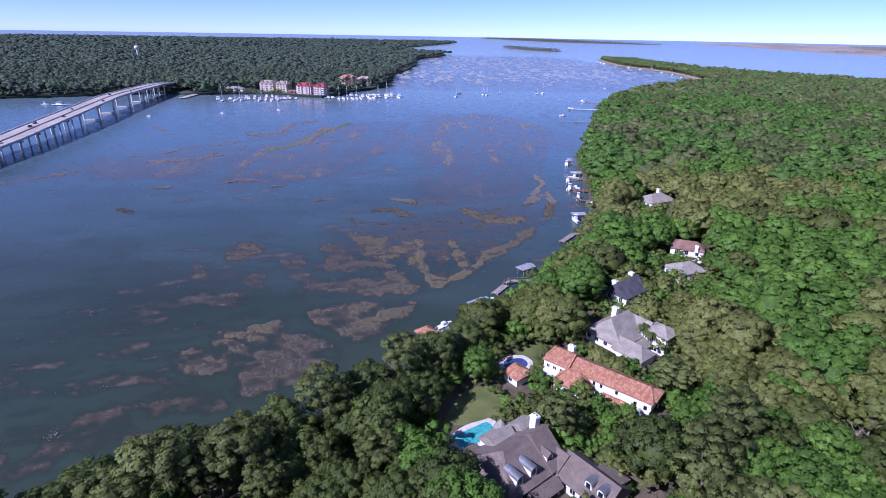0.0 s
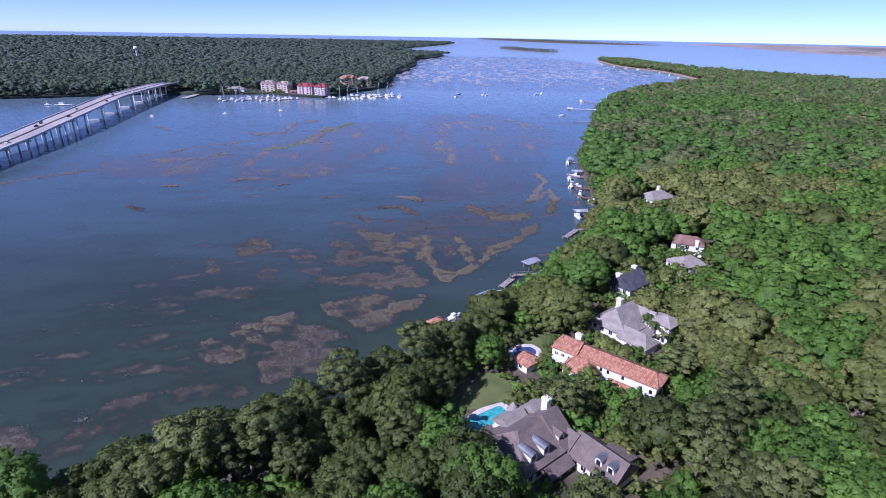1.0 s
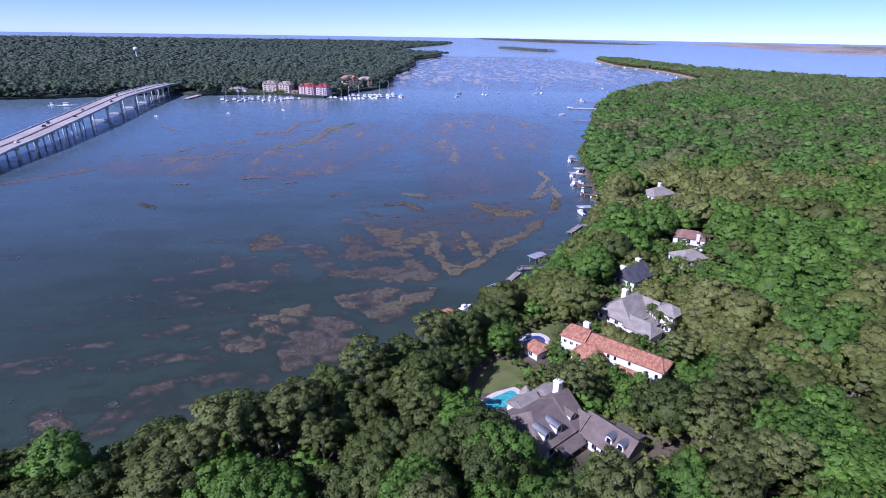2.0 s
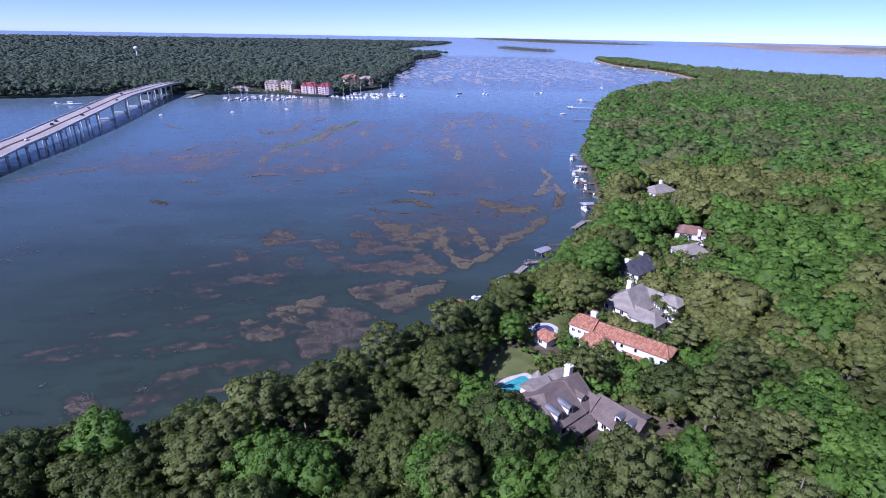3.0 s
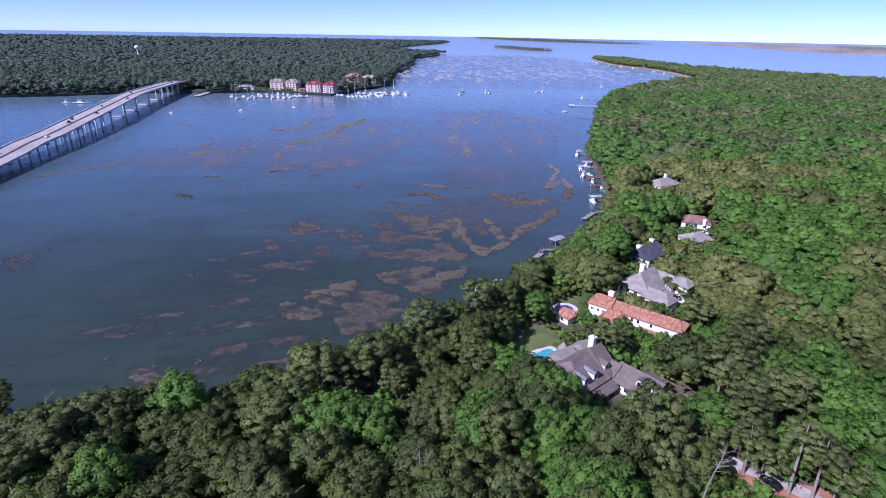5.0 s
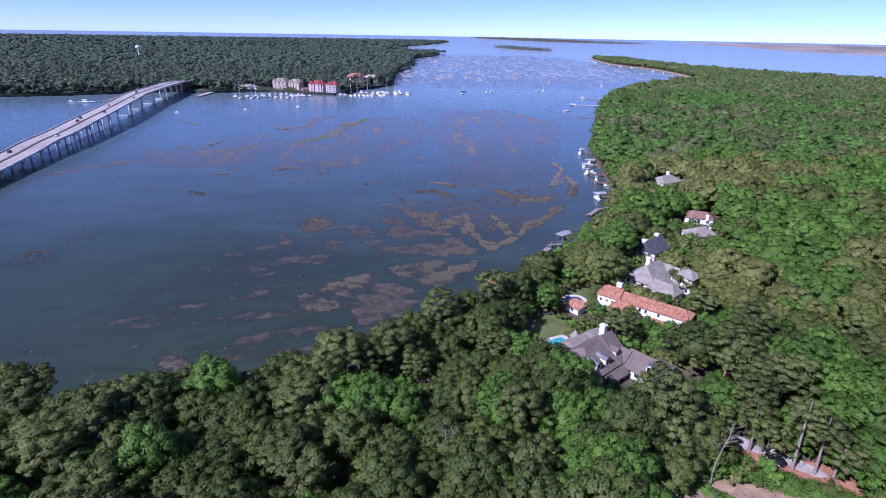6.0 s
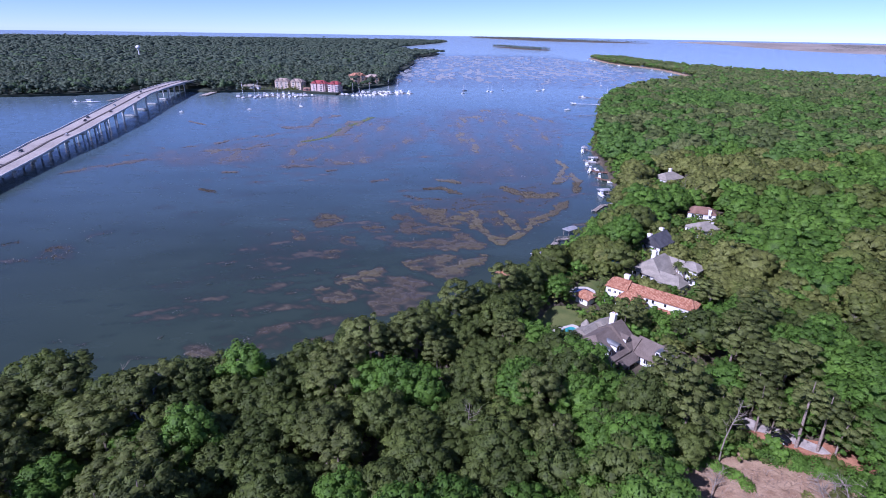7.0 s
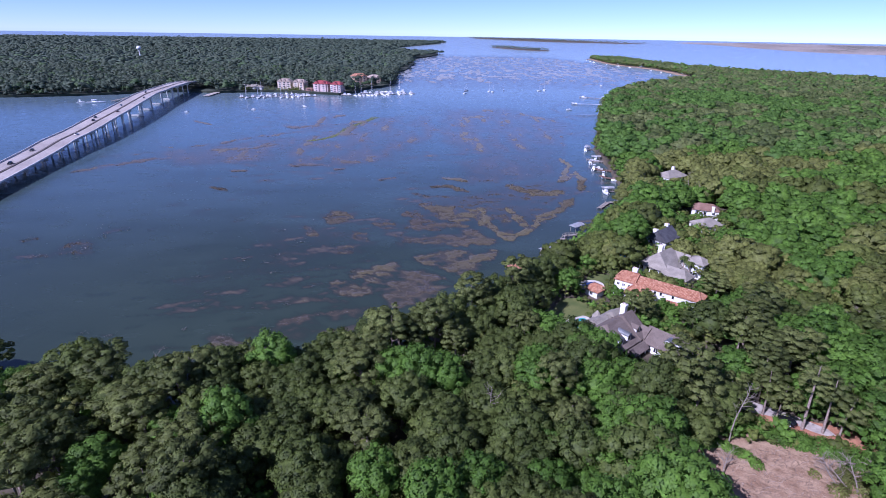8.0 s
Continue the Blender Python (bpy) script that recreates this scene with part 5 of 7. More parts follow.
# tall ones shade the clearing's western side and the first house
edge_trees = np.array([(4.5, 21.0), (3.0, 27.0), (4.0, 33.0), (8.5, 39.0), (7.0, 14.0), (0.5, 78.0), (-3.5, 85.0), (6.0, 72.5), (-116.0, 58.0), (-110.0, 55.0), (-103.0, 60.0), (-122.0, 60.0), (-130.0, 62.0)])
gap = np.min(np.hypot(tx[:, None] - edge_trees[None, :, 0], ty[:, None] - edge_trees[None, :, 1]), axis=1) > 5.0
tx, ty = np.concatenate([tx[gap], edge_trees[:, 0]]), np.concatenate([ty[gap], edge_trees[:, 1]])
# and one row leans out along the near bank
row = np.array([p for p in along([q for q in bank_line if -200 < q[0] < 62 and q[1] < 230], 6.5)])
inland = np.gradient(row, axis=0)
inland = np.stack([inland[:, 1], -inland[:, 0]], 1) / np.linalg.norm(inland, axis=1, keepdims=True)
row = row + inland * np.random.default_rng(21).uniform(1.5, 4.5, (len(row), 1))
row = row[inside(row[:, 0], row[:, 1], right_land) & clear_of(row[:, 0], row[:, 1])]
gap = np.min(np.hypot(tx[:, None] - row[None, :, 0], ty[:, None] - row[None, :, 1]), axis=1) > 4.5
tx, ty = np.concatenate([tx[gap], row[:, 0]]), np.concatenate([ty[gap], row[:, 1]])
order = np.argsort(np.hypot(tx + 25, ty))
single, rest = order[:300], order[300:]
which = mixed(tx, ty, rng)
for gx, gy, gr in GREEN_SPOTS:
    which[np.hypot(tx - gx, ty - gy) < gr] = 2
height = np.ones(tx.shape)
for polys, share in ((LOW_GROWTH, 0.46), (BUSHES, 0.28)):
    for poly in polys:
        height[inside(tx, ty, poly)] = share
height[np.min(np.hypot(tx[:, None] - edge_trees[None, :, 0], ty[:, None] - edge_trees[None, :, 1]), axis=1) < 0.1] = 1.12
height[np.min(np.hypot(tx[:, None] - edge_trees[None, :5, 0], ty[:, None] - edge_trees[None, :5, 1]), axis=1) < 0.1] = 1.34
first = {}
for n, i in enumerate(single):
    kind = KINDS[which[i]]
    proto = TREES[kind][n % 4]
    s = rng.uniform(0.84, 1.22) * height[i]
    m = Matrix.LocRotScale((tx[i], ty[i], G), Euler((0, 0, rng.uniform(0, 6.28))), (s * 1.14, s * 1.14, s * rng.uniform(0.80, 1.12)))
    if proto.name in first:
        copy_thing(proto, m)
    else:
        first[proto.name] = (proto, m)
for proto, m in first.values():
    proto.matrix_world = m
beyond = np.hypot(tx[rest] + 25, ty[rest] + 25) > 215
for name, sel, count, size, seed in (("shore_wood_near", rest[~beyond], 2000, 0.56, 2), ("shore_wood_next", rest[beyond], 560, 0.95, 8)):
    stuff_wood(name, tx[sel], ty[sel], G, 46 if seed == 2 else 22, 1, count, size, seed, "dense wood of pine, oak and broadleaf crowns on the shore", (0.80, 1.27), height=height[sel], wide=1.22 if seed == 2 else 1.26, domed=True, own=0.34 if seed == 2 else 0.28, facet=0.26 if seed == 2 else 0.14, full=0.88 if seed == 2 else 0.92)
ux, uy = sow(6.2, -190, 150, 4, 210, 17)
ok = inside(ux, uy, right_land) & clear_of(ux, uy) & in_view(ux, uy)
for poly in LOW_GROWTH:
    ok &= ~inside(ux, uy, poly)
ux, uy = ux[ok], uy[ok]
stuff_wood("understory", ux, uy, G - 0.5, 12, 1, 190, 0.72, 15, "young trees and tall shrubs under the canopy", (0.42, 0.68), (0.08, 0.52, 0.40), wide=1.25, height=np.where(ux < 20, 0.9, 1.0))
fx, fy = sow(12.0, 60, 720, 270, 900, 3)
ok = inside(fx, fy, right_land) & clear_of(fx, fy) & in_view(fx, fy) & (fy < 640 + 260 * fbm(fx / 60, fy / 60, 19, 3)) & (fy >= 272 + 120 * fbm(fx / 40, fy / 40, 18, 3))
ok &= np.min(np.hypot(fx[:, None] - shore[None, :, 0], fy[:, None] - shore[None, :, 1]), axis=1) > 6.5
stuff_wood("shore_wood_middle", fx[ok], fy[ok], G, 10, 1, 210, 1.15, 3, "dense wood of mixed green crowns farther along the shore", (0.78, 1.25), wide=1.40, domed=True, shade=(0.1, 0.85), leaves=leaf_half_hazed, own=0.26, facet=0.16, full=0.92)
ends = np.array([p for p in along([q for q in bank_line if 190 < q[1] < 2330], 5.5)])
ex, ey = ends[:, 0] + rng.uniform(0.8, 3.4, len(ends)), ends[:, 1] + rng.uniform(-2, 2, len(ends))
ok = inside(ex, ey, right_land) & clear_of(ex, ey)
stuff_wood("shore_wood_edge", ex[ok], ey[ok], G - 2.0, 9, 1, 130, 1.0, 9, "leaning trees and shrubs along the creek bank", (0.5, 0.95), (0.2, 0.55, 0.25))
fx, fy = sow(13.5, 180, 1300, 640, 2330, 4)
ok = inside(fx, fy, right_land) & in_view(fx, fy) & (fy >= 640 + 260 * fbm(fx / 60, fy / 60, 19, 3))
stuff_wood("shore_wood_far", fx[ok], fy[ok], G, 5, 1, 22, 2.2, 4, "far green wood on the long point", (0.85, 1.2), (0.40, 0.42, 0.18), wide=1.5, domed=True, shade=(0.1, 0.8), leaves=leaf_half_hazed, own=0.3, facet=0.12, full=0.92)
fx, fy = sow(10.8, -1200, -60, 700, 1250, 5)
ok = inside(fx, fy, left_land) & clear_of(fx, fy) & in_view(fx, fy)
stuff_wood("far_shore_wood", fx[ok], fy[ok], G, 3, 1, 44, 1.25, 5, "dark green wood on the far shore", (0.85, 1.35), (0.25, 0.60, 0.15), shade=(0, 0.6), wide=1.35, leaves=leaf_hazed, own=0.4, facet=0.2)
ends = np.array([p for p in along([q for q in left_land if q[0] > -1000 and q[1] < 1400], 7)])
ex, ey = ends[:, 0] - rng.uniform(0.5, 3, len(ends)), ends[:, 1] + rng.uniform(0.5, 4, len(ends))
ok = inside(ex, ey, left_land) & clear_of(ex, ey)
stuff_wood("far_shore_edge", ex[ok], ey[ok], G - 2.5, 5, 1, 24, 1.3, 13, "low trees and scrub along the far bank", (0.5, 0.9), (0.2, 0.65, 0.15), shade=(0, 0.7), leaves=leaf_hazed)
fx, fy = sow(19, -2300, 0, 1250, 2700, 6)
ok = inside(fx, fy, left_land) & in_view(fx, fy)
stuff_wood("far_shore_wood_behind", fx[ok], fy[ok], G, 1, 1, 0, 1, 6, "dark green wood stretching away", (1.0, 1.5), (0.2, 0.7, 0.1), shade=(0, 0.5), wide=1.7, leaves=leaf_hazed)
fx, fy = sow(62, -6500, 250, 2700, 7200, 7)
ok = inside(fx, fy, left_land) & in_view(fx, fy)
stuff_wood("far_shore_wood_horizon", fx[ok], fy[ok], G - 10, 1, 1, 0, 1, 7, "blue-green wood towards the sea", (1.5, 2.3), (0.1, 0.9, 0.0), 4, shade=(0, 0.4), wide=2.4, leaves=leaf_hazed)


# low bushes wherever the tall trees keep away from houses and gardens
FEET = [rect(45.4, 161.5, 6, 5, 30), rect(95, 97, 6, 6), rect(18, 88, 10.5, 8.5), rect(33.5, 84, 5, 8.5), rect(26, 79.5, 4.5, 3.5), rect(7.6, 100.3, 8.5, 5.5, 33), rect(7, 110, 9, 7, 20), rect(46.5, 117, 4.9, 17), rect(38.5, 123, 5, 6), rect(20.3, 118.5, 4, 4), rect(20, 127, 6, 4, 20), rect(26, 134, 6, 5), rect(53, 101, 3, 4),
        rect(54, 144.5, 10.2, 8.5), rect(58.2, 134.2, 5.4, 6.4), rect(68.7, 144.7, 3.6, 4.0), rect(64.5, 140, 3, 3), rect(52, 149, 8, 6), rect(66.5, 171.5, 7, 5.5), rect(107, 214, 5.5, 7.5), rect(98, 194, 7.5, 6, 18), rect(121, 289, 10, 7.5, 28),
        [(8, 22), (14, 37), (28, 46), (52, 43), (60, 36), (50, 24), (30, 16)], [(36, 52), (38, 62), (47, 62), (63, 46), (60, 40), (46, 46)]]
bx, by = sow(2.4, -20, 150, 20, 310, 11)
open_here = np.zeros(bx.shape, bool)
for poly in OPEN_GROUND[:-3] + LOW_GROWTH:
    open_here |= inside(bx, by, poly)
for poly in FEET:
    open_here &= ~inside(bx, by, poly)
stuff_wood("undergrowth", bx[open_here], by[open_here], G - 0.6, 6, 1, 110, 0.85, 12, "leafy bushes and young trees filling gaps round the gardens", (0.16, 0.46), (0.1, 0.4, 0.5))

# ---- bridge ----
AXIS = along([(-270, 80, 5.2), (-286, 155, 5.3), (-308.5, 260, 5.9), (-324.5, 338, 8.0), (-332, 375, 10.1), (-337, 410, 11.5), (-347, 456, 13.2), (-359, 513, 15.2), (-374.5, 575, 16.6), (-382.5, 605, 17.0), (-392.5, 645, 17.6), (-405.5, 712, 17.3), (-420, 790, 16.4), (-427, 840, 15.2), (-425, 930, 12.0)], 9)
bridge = thing("bridge", pose(-373, 567, 0), "long pale concrete road bridge on rows of round columns over the creek", "bridge", kind="structure")
bridge_inv = bridge.matrix_world.inverted()


def strip(line, offs, zs):
    """A bar that follows the bridge: cross-section corners (offset to the right, height)."""
    rings = []
    for i, p in enumerate(line):
        t = (line[min(i + 1, len(line) - 1)] - line[max(i - 1, 0)])
        side = Vector((t.y, -t.x, 0)).normalized()
        rings.append([bridge_inv @ (p + side * o + Vector((0, 0, z))) for o, z in zip(offs, zs)])
    return hull_shape(rings)


part("deck", strip(AXIS, (-12.1, 12.1, 12.1, 11.1, -11.1, -12.1), (0, 0, -0.5, -0.9, -0.9, -0.5)), deck_mat, bridge)
for o in (-7.8, -2.6, 2.6, 7.8):
    part("girder", strip(AXIS, (o - 0.5, o + 0.5, o + 0.5, o - 0.5), (-0.85, -0.85, -2.4, -2.4)), concrete, bridge)
for o in (-11.9, 11.9):
    part("parapet", strip(AXIS, (o - 0.2, o + 0.2, o + 0.25, o - 0.25), (0.95, 0.95, 0.0, 0.0)), concrete, bridge)
part("median", strip(AXIS, (-0.9, 0.9, 0.9, -0.9), (0.35, 0.35, 0.004, 0.004)), dark_gap, bridge, "dark median strip between the carriageways")


def axis_at(y):
    for a, b in zip(AXIS, AXIS[1:]):
        if a.y <= y <= b.y:
            return a.lerp(b, (y - a.y) / (b.y - a.y)), (b - a).normalized()


for y, strut in [(107 + 27.8 * k, 0) for k in range(16)] + [(575, 1), (626, 1), (680, 1), (732, 1), (764, 0), (795, 0), (824, 0)]:
    p, t = axis_at(y)
    side = Vector((t.y, -t.x, 0)).normalized()
    q = bridge_inv @ p
    r = 1.0 if strut else 0.72
    for o in (-7.2, 7.2) if strut else (-7.4, 0.0, 7.4):
        c = q + side * o
        part("column", tube([(c.x, c.y, -2), (c.x, c.y, q.z - 3.6)], [r, r], 12), concrete, bridge)
    m = Matrix.LocRotScale((q.x, q.y, q.z - 3.0), Euler((0, 0, math.atan2(side.y, side.x))), (19, 1.9, 1.2))
    bm = bmesh.new()
    bmesh.ops.create_cube(bm, size=1, matrix=m)
    part("pier_cap", bm, concrete, bridge)
    if strut:
        bm = bmesh.new()
        bmesh.ops.create_cube(bm, size=1, matrix=Matrix.LocRotScale((q.x, q.y, 1.0), Euler((0, 0, math.atan2(side.y, side.x))), (16.4, 1.5, 1.5)))
        part("pile_cap", bm, concrete, bridge)


def roof_gable(x0, x1, yc, hw, eave, ridge, along_y=False, over=0.45, hip=(0, 0), thick=0.22):
    """A ridged roof with thickness; hip: how far each end of the ridge is drawn in."""
    rise = (ridge - eave) / hw
    e = eave - over * rise
    w = hw + over
    o0, o1 = (over if not hip[0] else over), (over if not hip[1] else over)
    low = [(x0 - o0, yc - w, e), (x1 + o1, yc - w, e), (x1 + o1, yc + w, e), (x0 - o0, yc + w, e)]
    top = [(x0 + hip[0] - (0 if hip[0] else o0), yc, ridge), (x1 - hip[1] + (0 if hip[1] else o1), yc, ridge)]
    if along_y:
        low, top = [(y, x, z) for x, y, z in low], [(y, x, z) for x, y, z in top]
    bm = bmesh.new()
    lo = [bm.verts.new(p) for p in low]
    under = [bm.verts.new((p[0], p[1], p[2] - thick)) for p in low]
    t0, t1 = [bm.verts.new(p) for p in top]
    bm.faces.new((lo[0], lo[1], t1, t0))
    bm.faces.new((lo[2], lo[3], t0, t1))
    bm.faces.new((lo[1], lo[2], t1))
    bm.faces.new((lo[3], lo[0], t0))
    for i in range(4):
        j = (i + 1) % 4
        bm.faces.new((under[i], under[j], lo[j], lo[i]))
    bm.faces.new(under[::-1])
    bmesh.ops.recalc_face_normals(bm, faces=bm.faces)
    return bm

# ---- houses ----
TURN = 38.5                             # the houses of this shore stand square to one another


def window(parent, face, at, u, z, w, h, bars=1):
    """A white framed window with dark panes in a wall that faces -x, +x, -y or +y at that coordinate."""
    s = -1 if face[0] == "-" else 1

    def slab(a0, a1, z0, z1, d0, d1):
        lo, hi = sorted((at + s * d0, at + s * d1))
        return (lo, a0, z0, hi, a1, z1) if face[1] == "x" else (a0, lo, z0, a1, hi, z1)
    bm = box(*slab(u - w / 2 - 0.1, u + w / 2 + 0.1, z - 0.1, z + h + 0.1, -0.05, 0.05))
    win = part("window", bm, trim_white, parent)
    n = bars + 1
    for k in range(n):
        a0 = u - w / 2 + k * w / n + 0.04
        part("pane", box(*slab(a0, a0 + w / n - 0.08, z + 0.05, z + h - 0.05, 0.03, 0.065)), pane_mat, win)
    return win


def gable_wall(x0, x1, yc, hw, base, eave, ridge, along_y=False):
    """Walls with gables up to the ridge."""
    prof = [(-hw, base), (hw, base), (hw, eave), (0, ridge - 0.12), (-hw, eave)]
    rings = [[(x, yc + a, z) for a, z in prof] for x in (x0, x1)]
    if along_y:
        rings = [[(p[1], p[0], p[2]) for p in r] for r in rings]
    return hull_shape(rings)


def chimney(parent, x, y, w, d, z0, z1, material):
    bm = box(x - w / 2, y - d / 2, z0, x + w / 2, y + d / 2, z1, 0.04)
    add_box(bm, x - w / 2 - 0.12, y - d / 2 - 0.12, z1 - 0.5, x + w / 2 + 0.12, y + d / 2 + 0.12, z1 - 0.2)
    c = part("chimney", bm, material, parent, "white stucco chimney")
    for k in (-0.25, 0.25):
        part("flue", tube([(x, y + k * d, z1 - 0.1), (x, y + k * d, z1 + 0.45)], [0.16, 0.13], 8), terracotta, c)
    return c


def dormer(parent, x, y, z, w, length, face, arched, roof_mat):
    """A dormer with white cheeks and a window; face -y or -x is where it looks."""
    m = pose(x, y, z, 0, 0, 0 if face == "-y" else -90)
    wall = bmesh.new()
    add_box(wall, -w / 2, 0, -0.4, w / 2, length, 1.75)
    prof = []
    n = 10 if arched else 2
    for k in range(n + 1):
        t = k / n
        prof.append((-(w / 2 + 0.18) * math.cos(math.pi * t), (1.7 + 0.85 * math.sin(math.pi * t)) if arched else (1.65 + 1.0 * (1 - abs(2 * t - 1)))))
    ring = prof + [(a * 0.9, b - 0.16) for a, b in prof[::-1]]
    roof = hull_shape([[(a, yy, b) for a, b in ring] for yy in (-0.25, length + 1.6)])
    front = hull_shape([[(a * 0.86, yy, b - 0.1) for a, b in prof] for yy in (0.0, 0.1)])
    wall = join_bm(wall, front)
    d = part("dormer", wall, trim_white, parent)
    d.matrix_local = m
    part("dormer_roof", roof, roof_mat, d)
    part("dormer_pane", box(-w * 0.30, -0.05, 0.35, w * 0.30, 0.01, 1.75), pane_mat, d)
    return d


def tile_slope(name, parent, origin, along_v, down_v, length, run, material, skip=None):
    """Rows of barrel tiles over a roof slope: every tile its own little arched piece."""
    along_v, down_v = Vector(along_v).normalized(), Vector(down_v).normalized()
    up = along_v.cross(down_v)
    if up.z < 0:
        up = -up
    r = random.Random(name + str(origin))
    verts, faces = [], []
    pitch, lap = 0.42, 0.62
    for i in range(int(length / pitch)):
        for j in range(int(run / lap)):
            if skip and skip(i * pitch, j * lap):
                continue
            o = Vector(origin) + along_v * (i + 0.5) * pitch + down_v * j * lap
            lift = r.uniform(0.0, 0.03)
            b = len(verts)
            for d, zz in ((0, 0.03), (lap * 1.08, 0.07)):
                for a, h in ((-0.20, 0.0), (-0.10, 0.105), (0.10, 0.105), (0.20, 0.0)):
                    verts.append(o + along_v * a + down_v * d + up * (h + zz + lift))
            for k in range(3):
                faces.append((b + k, b + k + 1, b + 5 + k, b + 4 + k))
            faces.append((b + 4, b + 5, b + 6, b + 7))
    me = bpy.data.meshes.new(name)
    me.from_pydata([tuple(v) for v in verts], [], faces)
    me.materials.append(material)
    ob = new(name, me)
    ob.parent = parent
    return tagged(ob, kind="stuff")


def tile_material():
    m, n, l, p = nodes_of("barrel tiles")
    isl = n.new("ShaderNodeNewGeometry").outputs["Random Per Island"]
    co = n.new("ShaderNodeTexCoord")
    no = n.new("ShaderNodeTexNoise")
    no.inputs["Scale"].default_value, no.inputs["Detail"].default_value = 0.8, 5
    l.new(co.outputs["Object"], no.inputs["Vector"])
    add = n.new("ShaderNodeMath")
    add.operation = "MULTIPLY_ADD"
    add.inputs[1].default_value = 0.55
    l.new(isl, add.inputs[0])
    sc = n.new("ShaderNodeMath")
    sc.operation = "MULTIPLY"
    sc.inputs[1].default_value = 0.75
    l.new(no.outputs[0], sc.inputs[0])
    l.new(sc.outputs[0], add.inputs[2])
    ramp = n.new("ShaderNodeValToRGB")
    e = ramp.color_ramp.elements
    e[0].position, e[0].color = 0.15, (0.20, 0.082, 0.044, 1)
    e[1].position, e[1].color = 0.95, (0.48, 0.265, 0.155, 1)
    mid = e.new(0.55)
    mid.color = (0.36, 0.155, 0.080, 1)
    l.new(add.outputs[0], ramp.inputs[0])
    l.new(ramp.outputs[0], p.inputs["Base Color"])
    p.inputs["Roughness"].default_value = 0.8
    return m


barrel = tile_material()
B = G - 0.3                             # walls start just under the ground


def house_brown():
    h = thing("house", pose(24.2, 92.6, 0, 0, 0, TURN), "large white house with brown-grey shingle roofs and dormers beside a pool", "house")
    part("wall", box(-16.2, -4.7, B, -4.5, 9.3, 6.65), white_wall, h)
    part("roof", roof_gable(-16.6, -4.4, 2.4, 7.2, 6.7, 11.4, hip=(4.6, 0)), shingle, h)
    part("wall", gable_wall(-4.4, 0.4, 1.9, 6.9, B, 7.0, 12.3), white_wall, h)
    part("roof", roof_gable(-4.3, 0.4, 1.9, 6.9, 7.0, 12.3, over=0.35), shingle, h)
    # long wing that runs towards the lane, and its link
    part("wall", gable_wall(-17.4, -5.2, 1.1, 4.4, B, 6.1, 9.5, True), white_wall, h)
    part("roof", roof_gable(-17.4, -5.0, 1.1, 4.4, 6.1, 9.5, True), shingle, h)
    part("wall", gable_wall(-5.6, 0.8, 0.0, 3.2, B, 6.7, 9.3, True), white_wall, h)
    part("roof", roof_gable(-5.4, 0.8, 0.0, 3.2, 6.7, 9.3, True, over=0.3), shingle, h)
    # shed roof behind the wing
    part("wall", box(4.6, -16.0, B, 6.8, -10.6, 6.6), white_wall, h)
    part("roof", hull_shape([[(3.6, y, 7.6), (7.2, y, 6.7), (7.2, y, 6.5), (3.6, y, 7.4)] for y in (-16.4, -10.2)]), shingle, h)
    # rear wings towards the pool
    part("wall", gable_wall(-10.0, -4.0, 8.4, 3.2, B, 7.6, 9.6), white_wall, h)
    part("roof", roof_gable(-10.0, -4.0, 8.4, 3.2, 7.6, 9.6), shingle_grey, h)
    part("wall", gable_wall(-2.2, 2.0, 7.2, 2.9, B, 8.3, 10.3), white_wall, h)
    part("roof", roof_gable(-2.2, 2.0, 7.2, 2.9, 8.3, 10.3), shingle_grey, h)
    part("wall", box(-15.0, 9.0, B, -12.6, 12.0, 5.8), white_wall, h)
    part("roof", roof_gable(-15.2, -12.4, 10.5, 1.8, 5.8, 7.6), shingle, h)
    part("turret_roof", tube([(-4.2, 11.0, 7.8), (-4.2, 11.0, 10.0)], [1.7, 0.05], 8), shingle_grey, h)
    part("turret", tube([(-4.2, 11.0, B), (-4.2, 11.0, 7.9)], [1.4, 1.4], 8), white_wall, h)
    chimney(h, -0.7, 4.0, 1.5, 1.7, 6, 14.0, white_wall)
    for x in (-13.0, -8.9):
        dormer(h, x, -3.7, 7.5, 1.8, 2.4, "-y", True, lead)
    dormer(h, -3.5, -3.3, 7.8, 1.9, 2.0, "-y", False, shingle)
    for y in (-12.4, -15.4):
        dormer(h, -2.1, y, 6.5, 1.7, 1.8, "-x", True, lead)
    # entrance porch and windows
    part("porch_roof", roof_gable(-11.5, -4.5, -6.2, 1.6, 5.4, 6.5), shingle, h)
    for x in (-11.2, -8.0, -4.9):
        part("porch_post", box(x - 0.15, -7.6, B, x + 0.15, -7.3, 5.4), trim_white, h)
    for x in (-14.8, -12.4, -10.0, -7.4):
        window(h, "-y", -4.7, x, 4.0, 1.3, 1.8)
    window(h, "-y", -5.0, -2.6, 4.2, 1.6, 1.9, 2)
    for y in (-7.4, -9.8, -12.2, -14.6, -16.4):
        window(h, "-x", -3.3, y, 3.9, 1.3, 1.7, 1)
    window(h, "-x", -10.0, 8.4, 5.0, 1.2, 1.7)
    window(h, "-x", -2.2, 7.2, 7.4, 1.0, 1.3)
    for y in (-1.6, 2.4, 6.2):
        window(h, "-x", -16.2, y, 4.2, 1.3, 1.8)
    for y in (-1.5, 4.5):
        window(h, "+x", 0.4, y, 4.4, 1.3, 1.8)
    return h


house_brown()


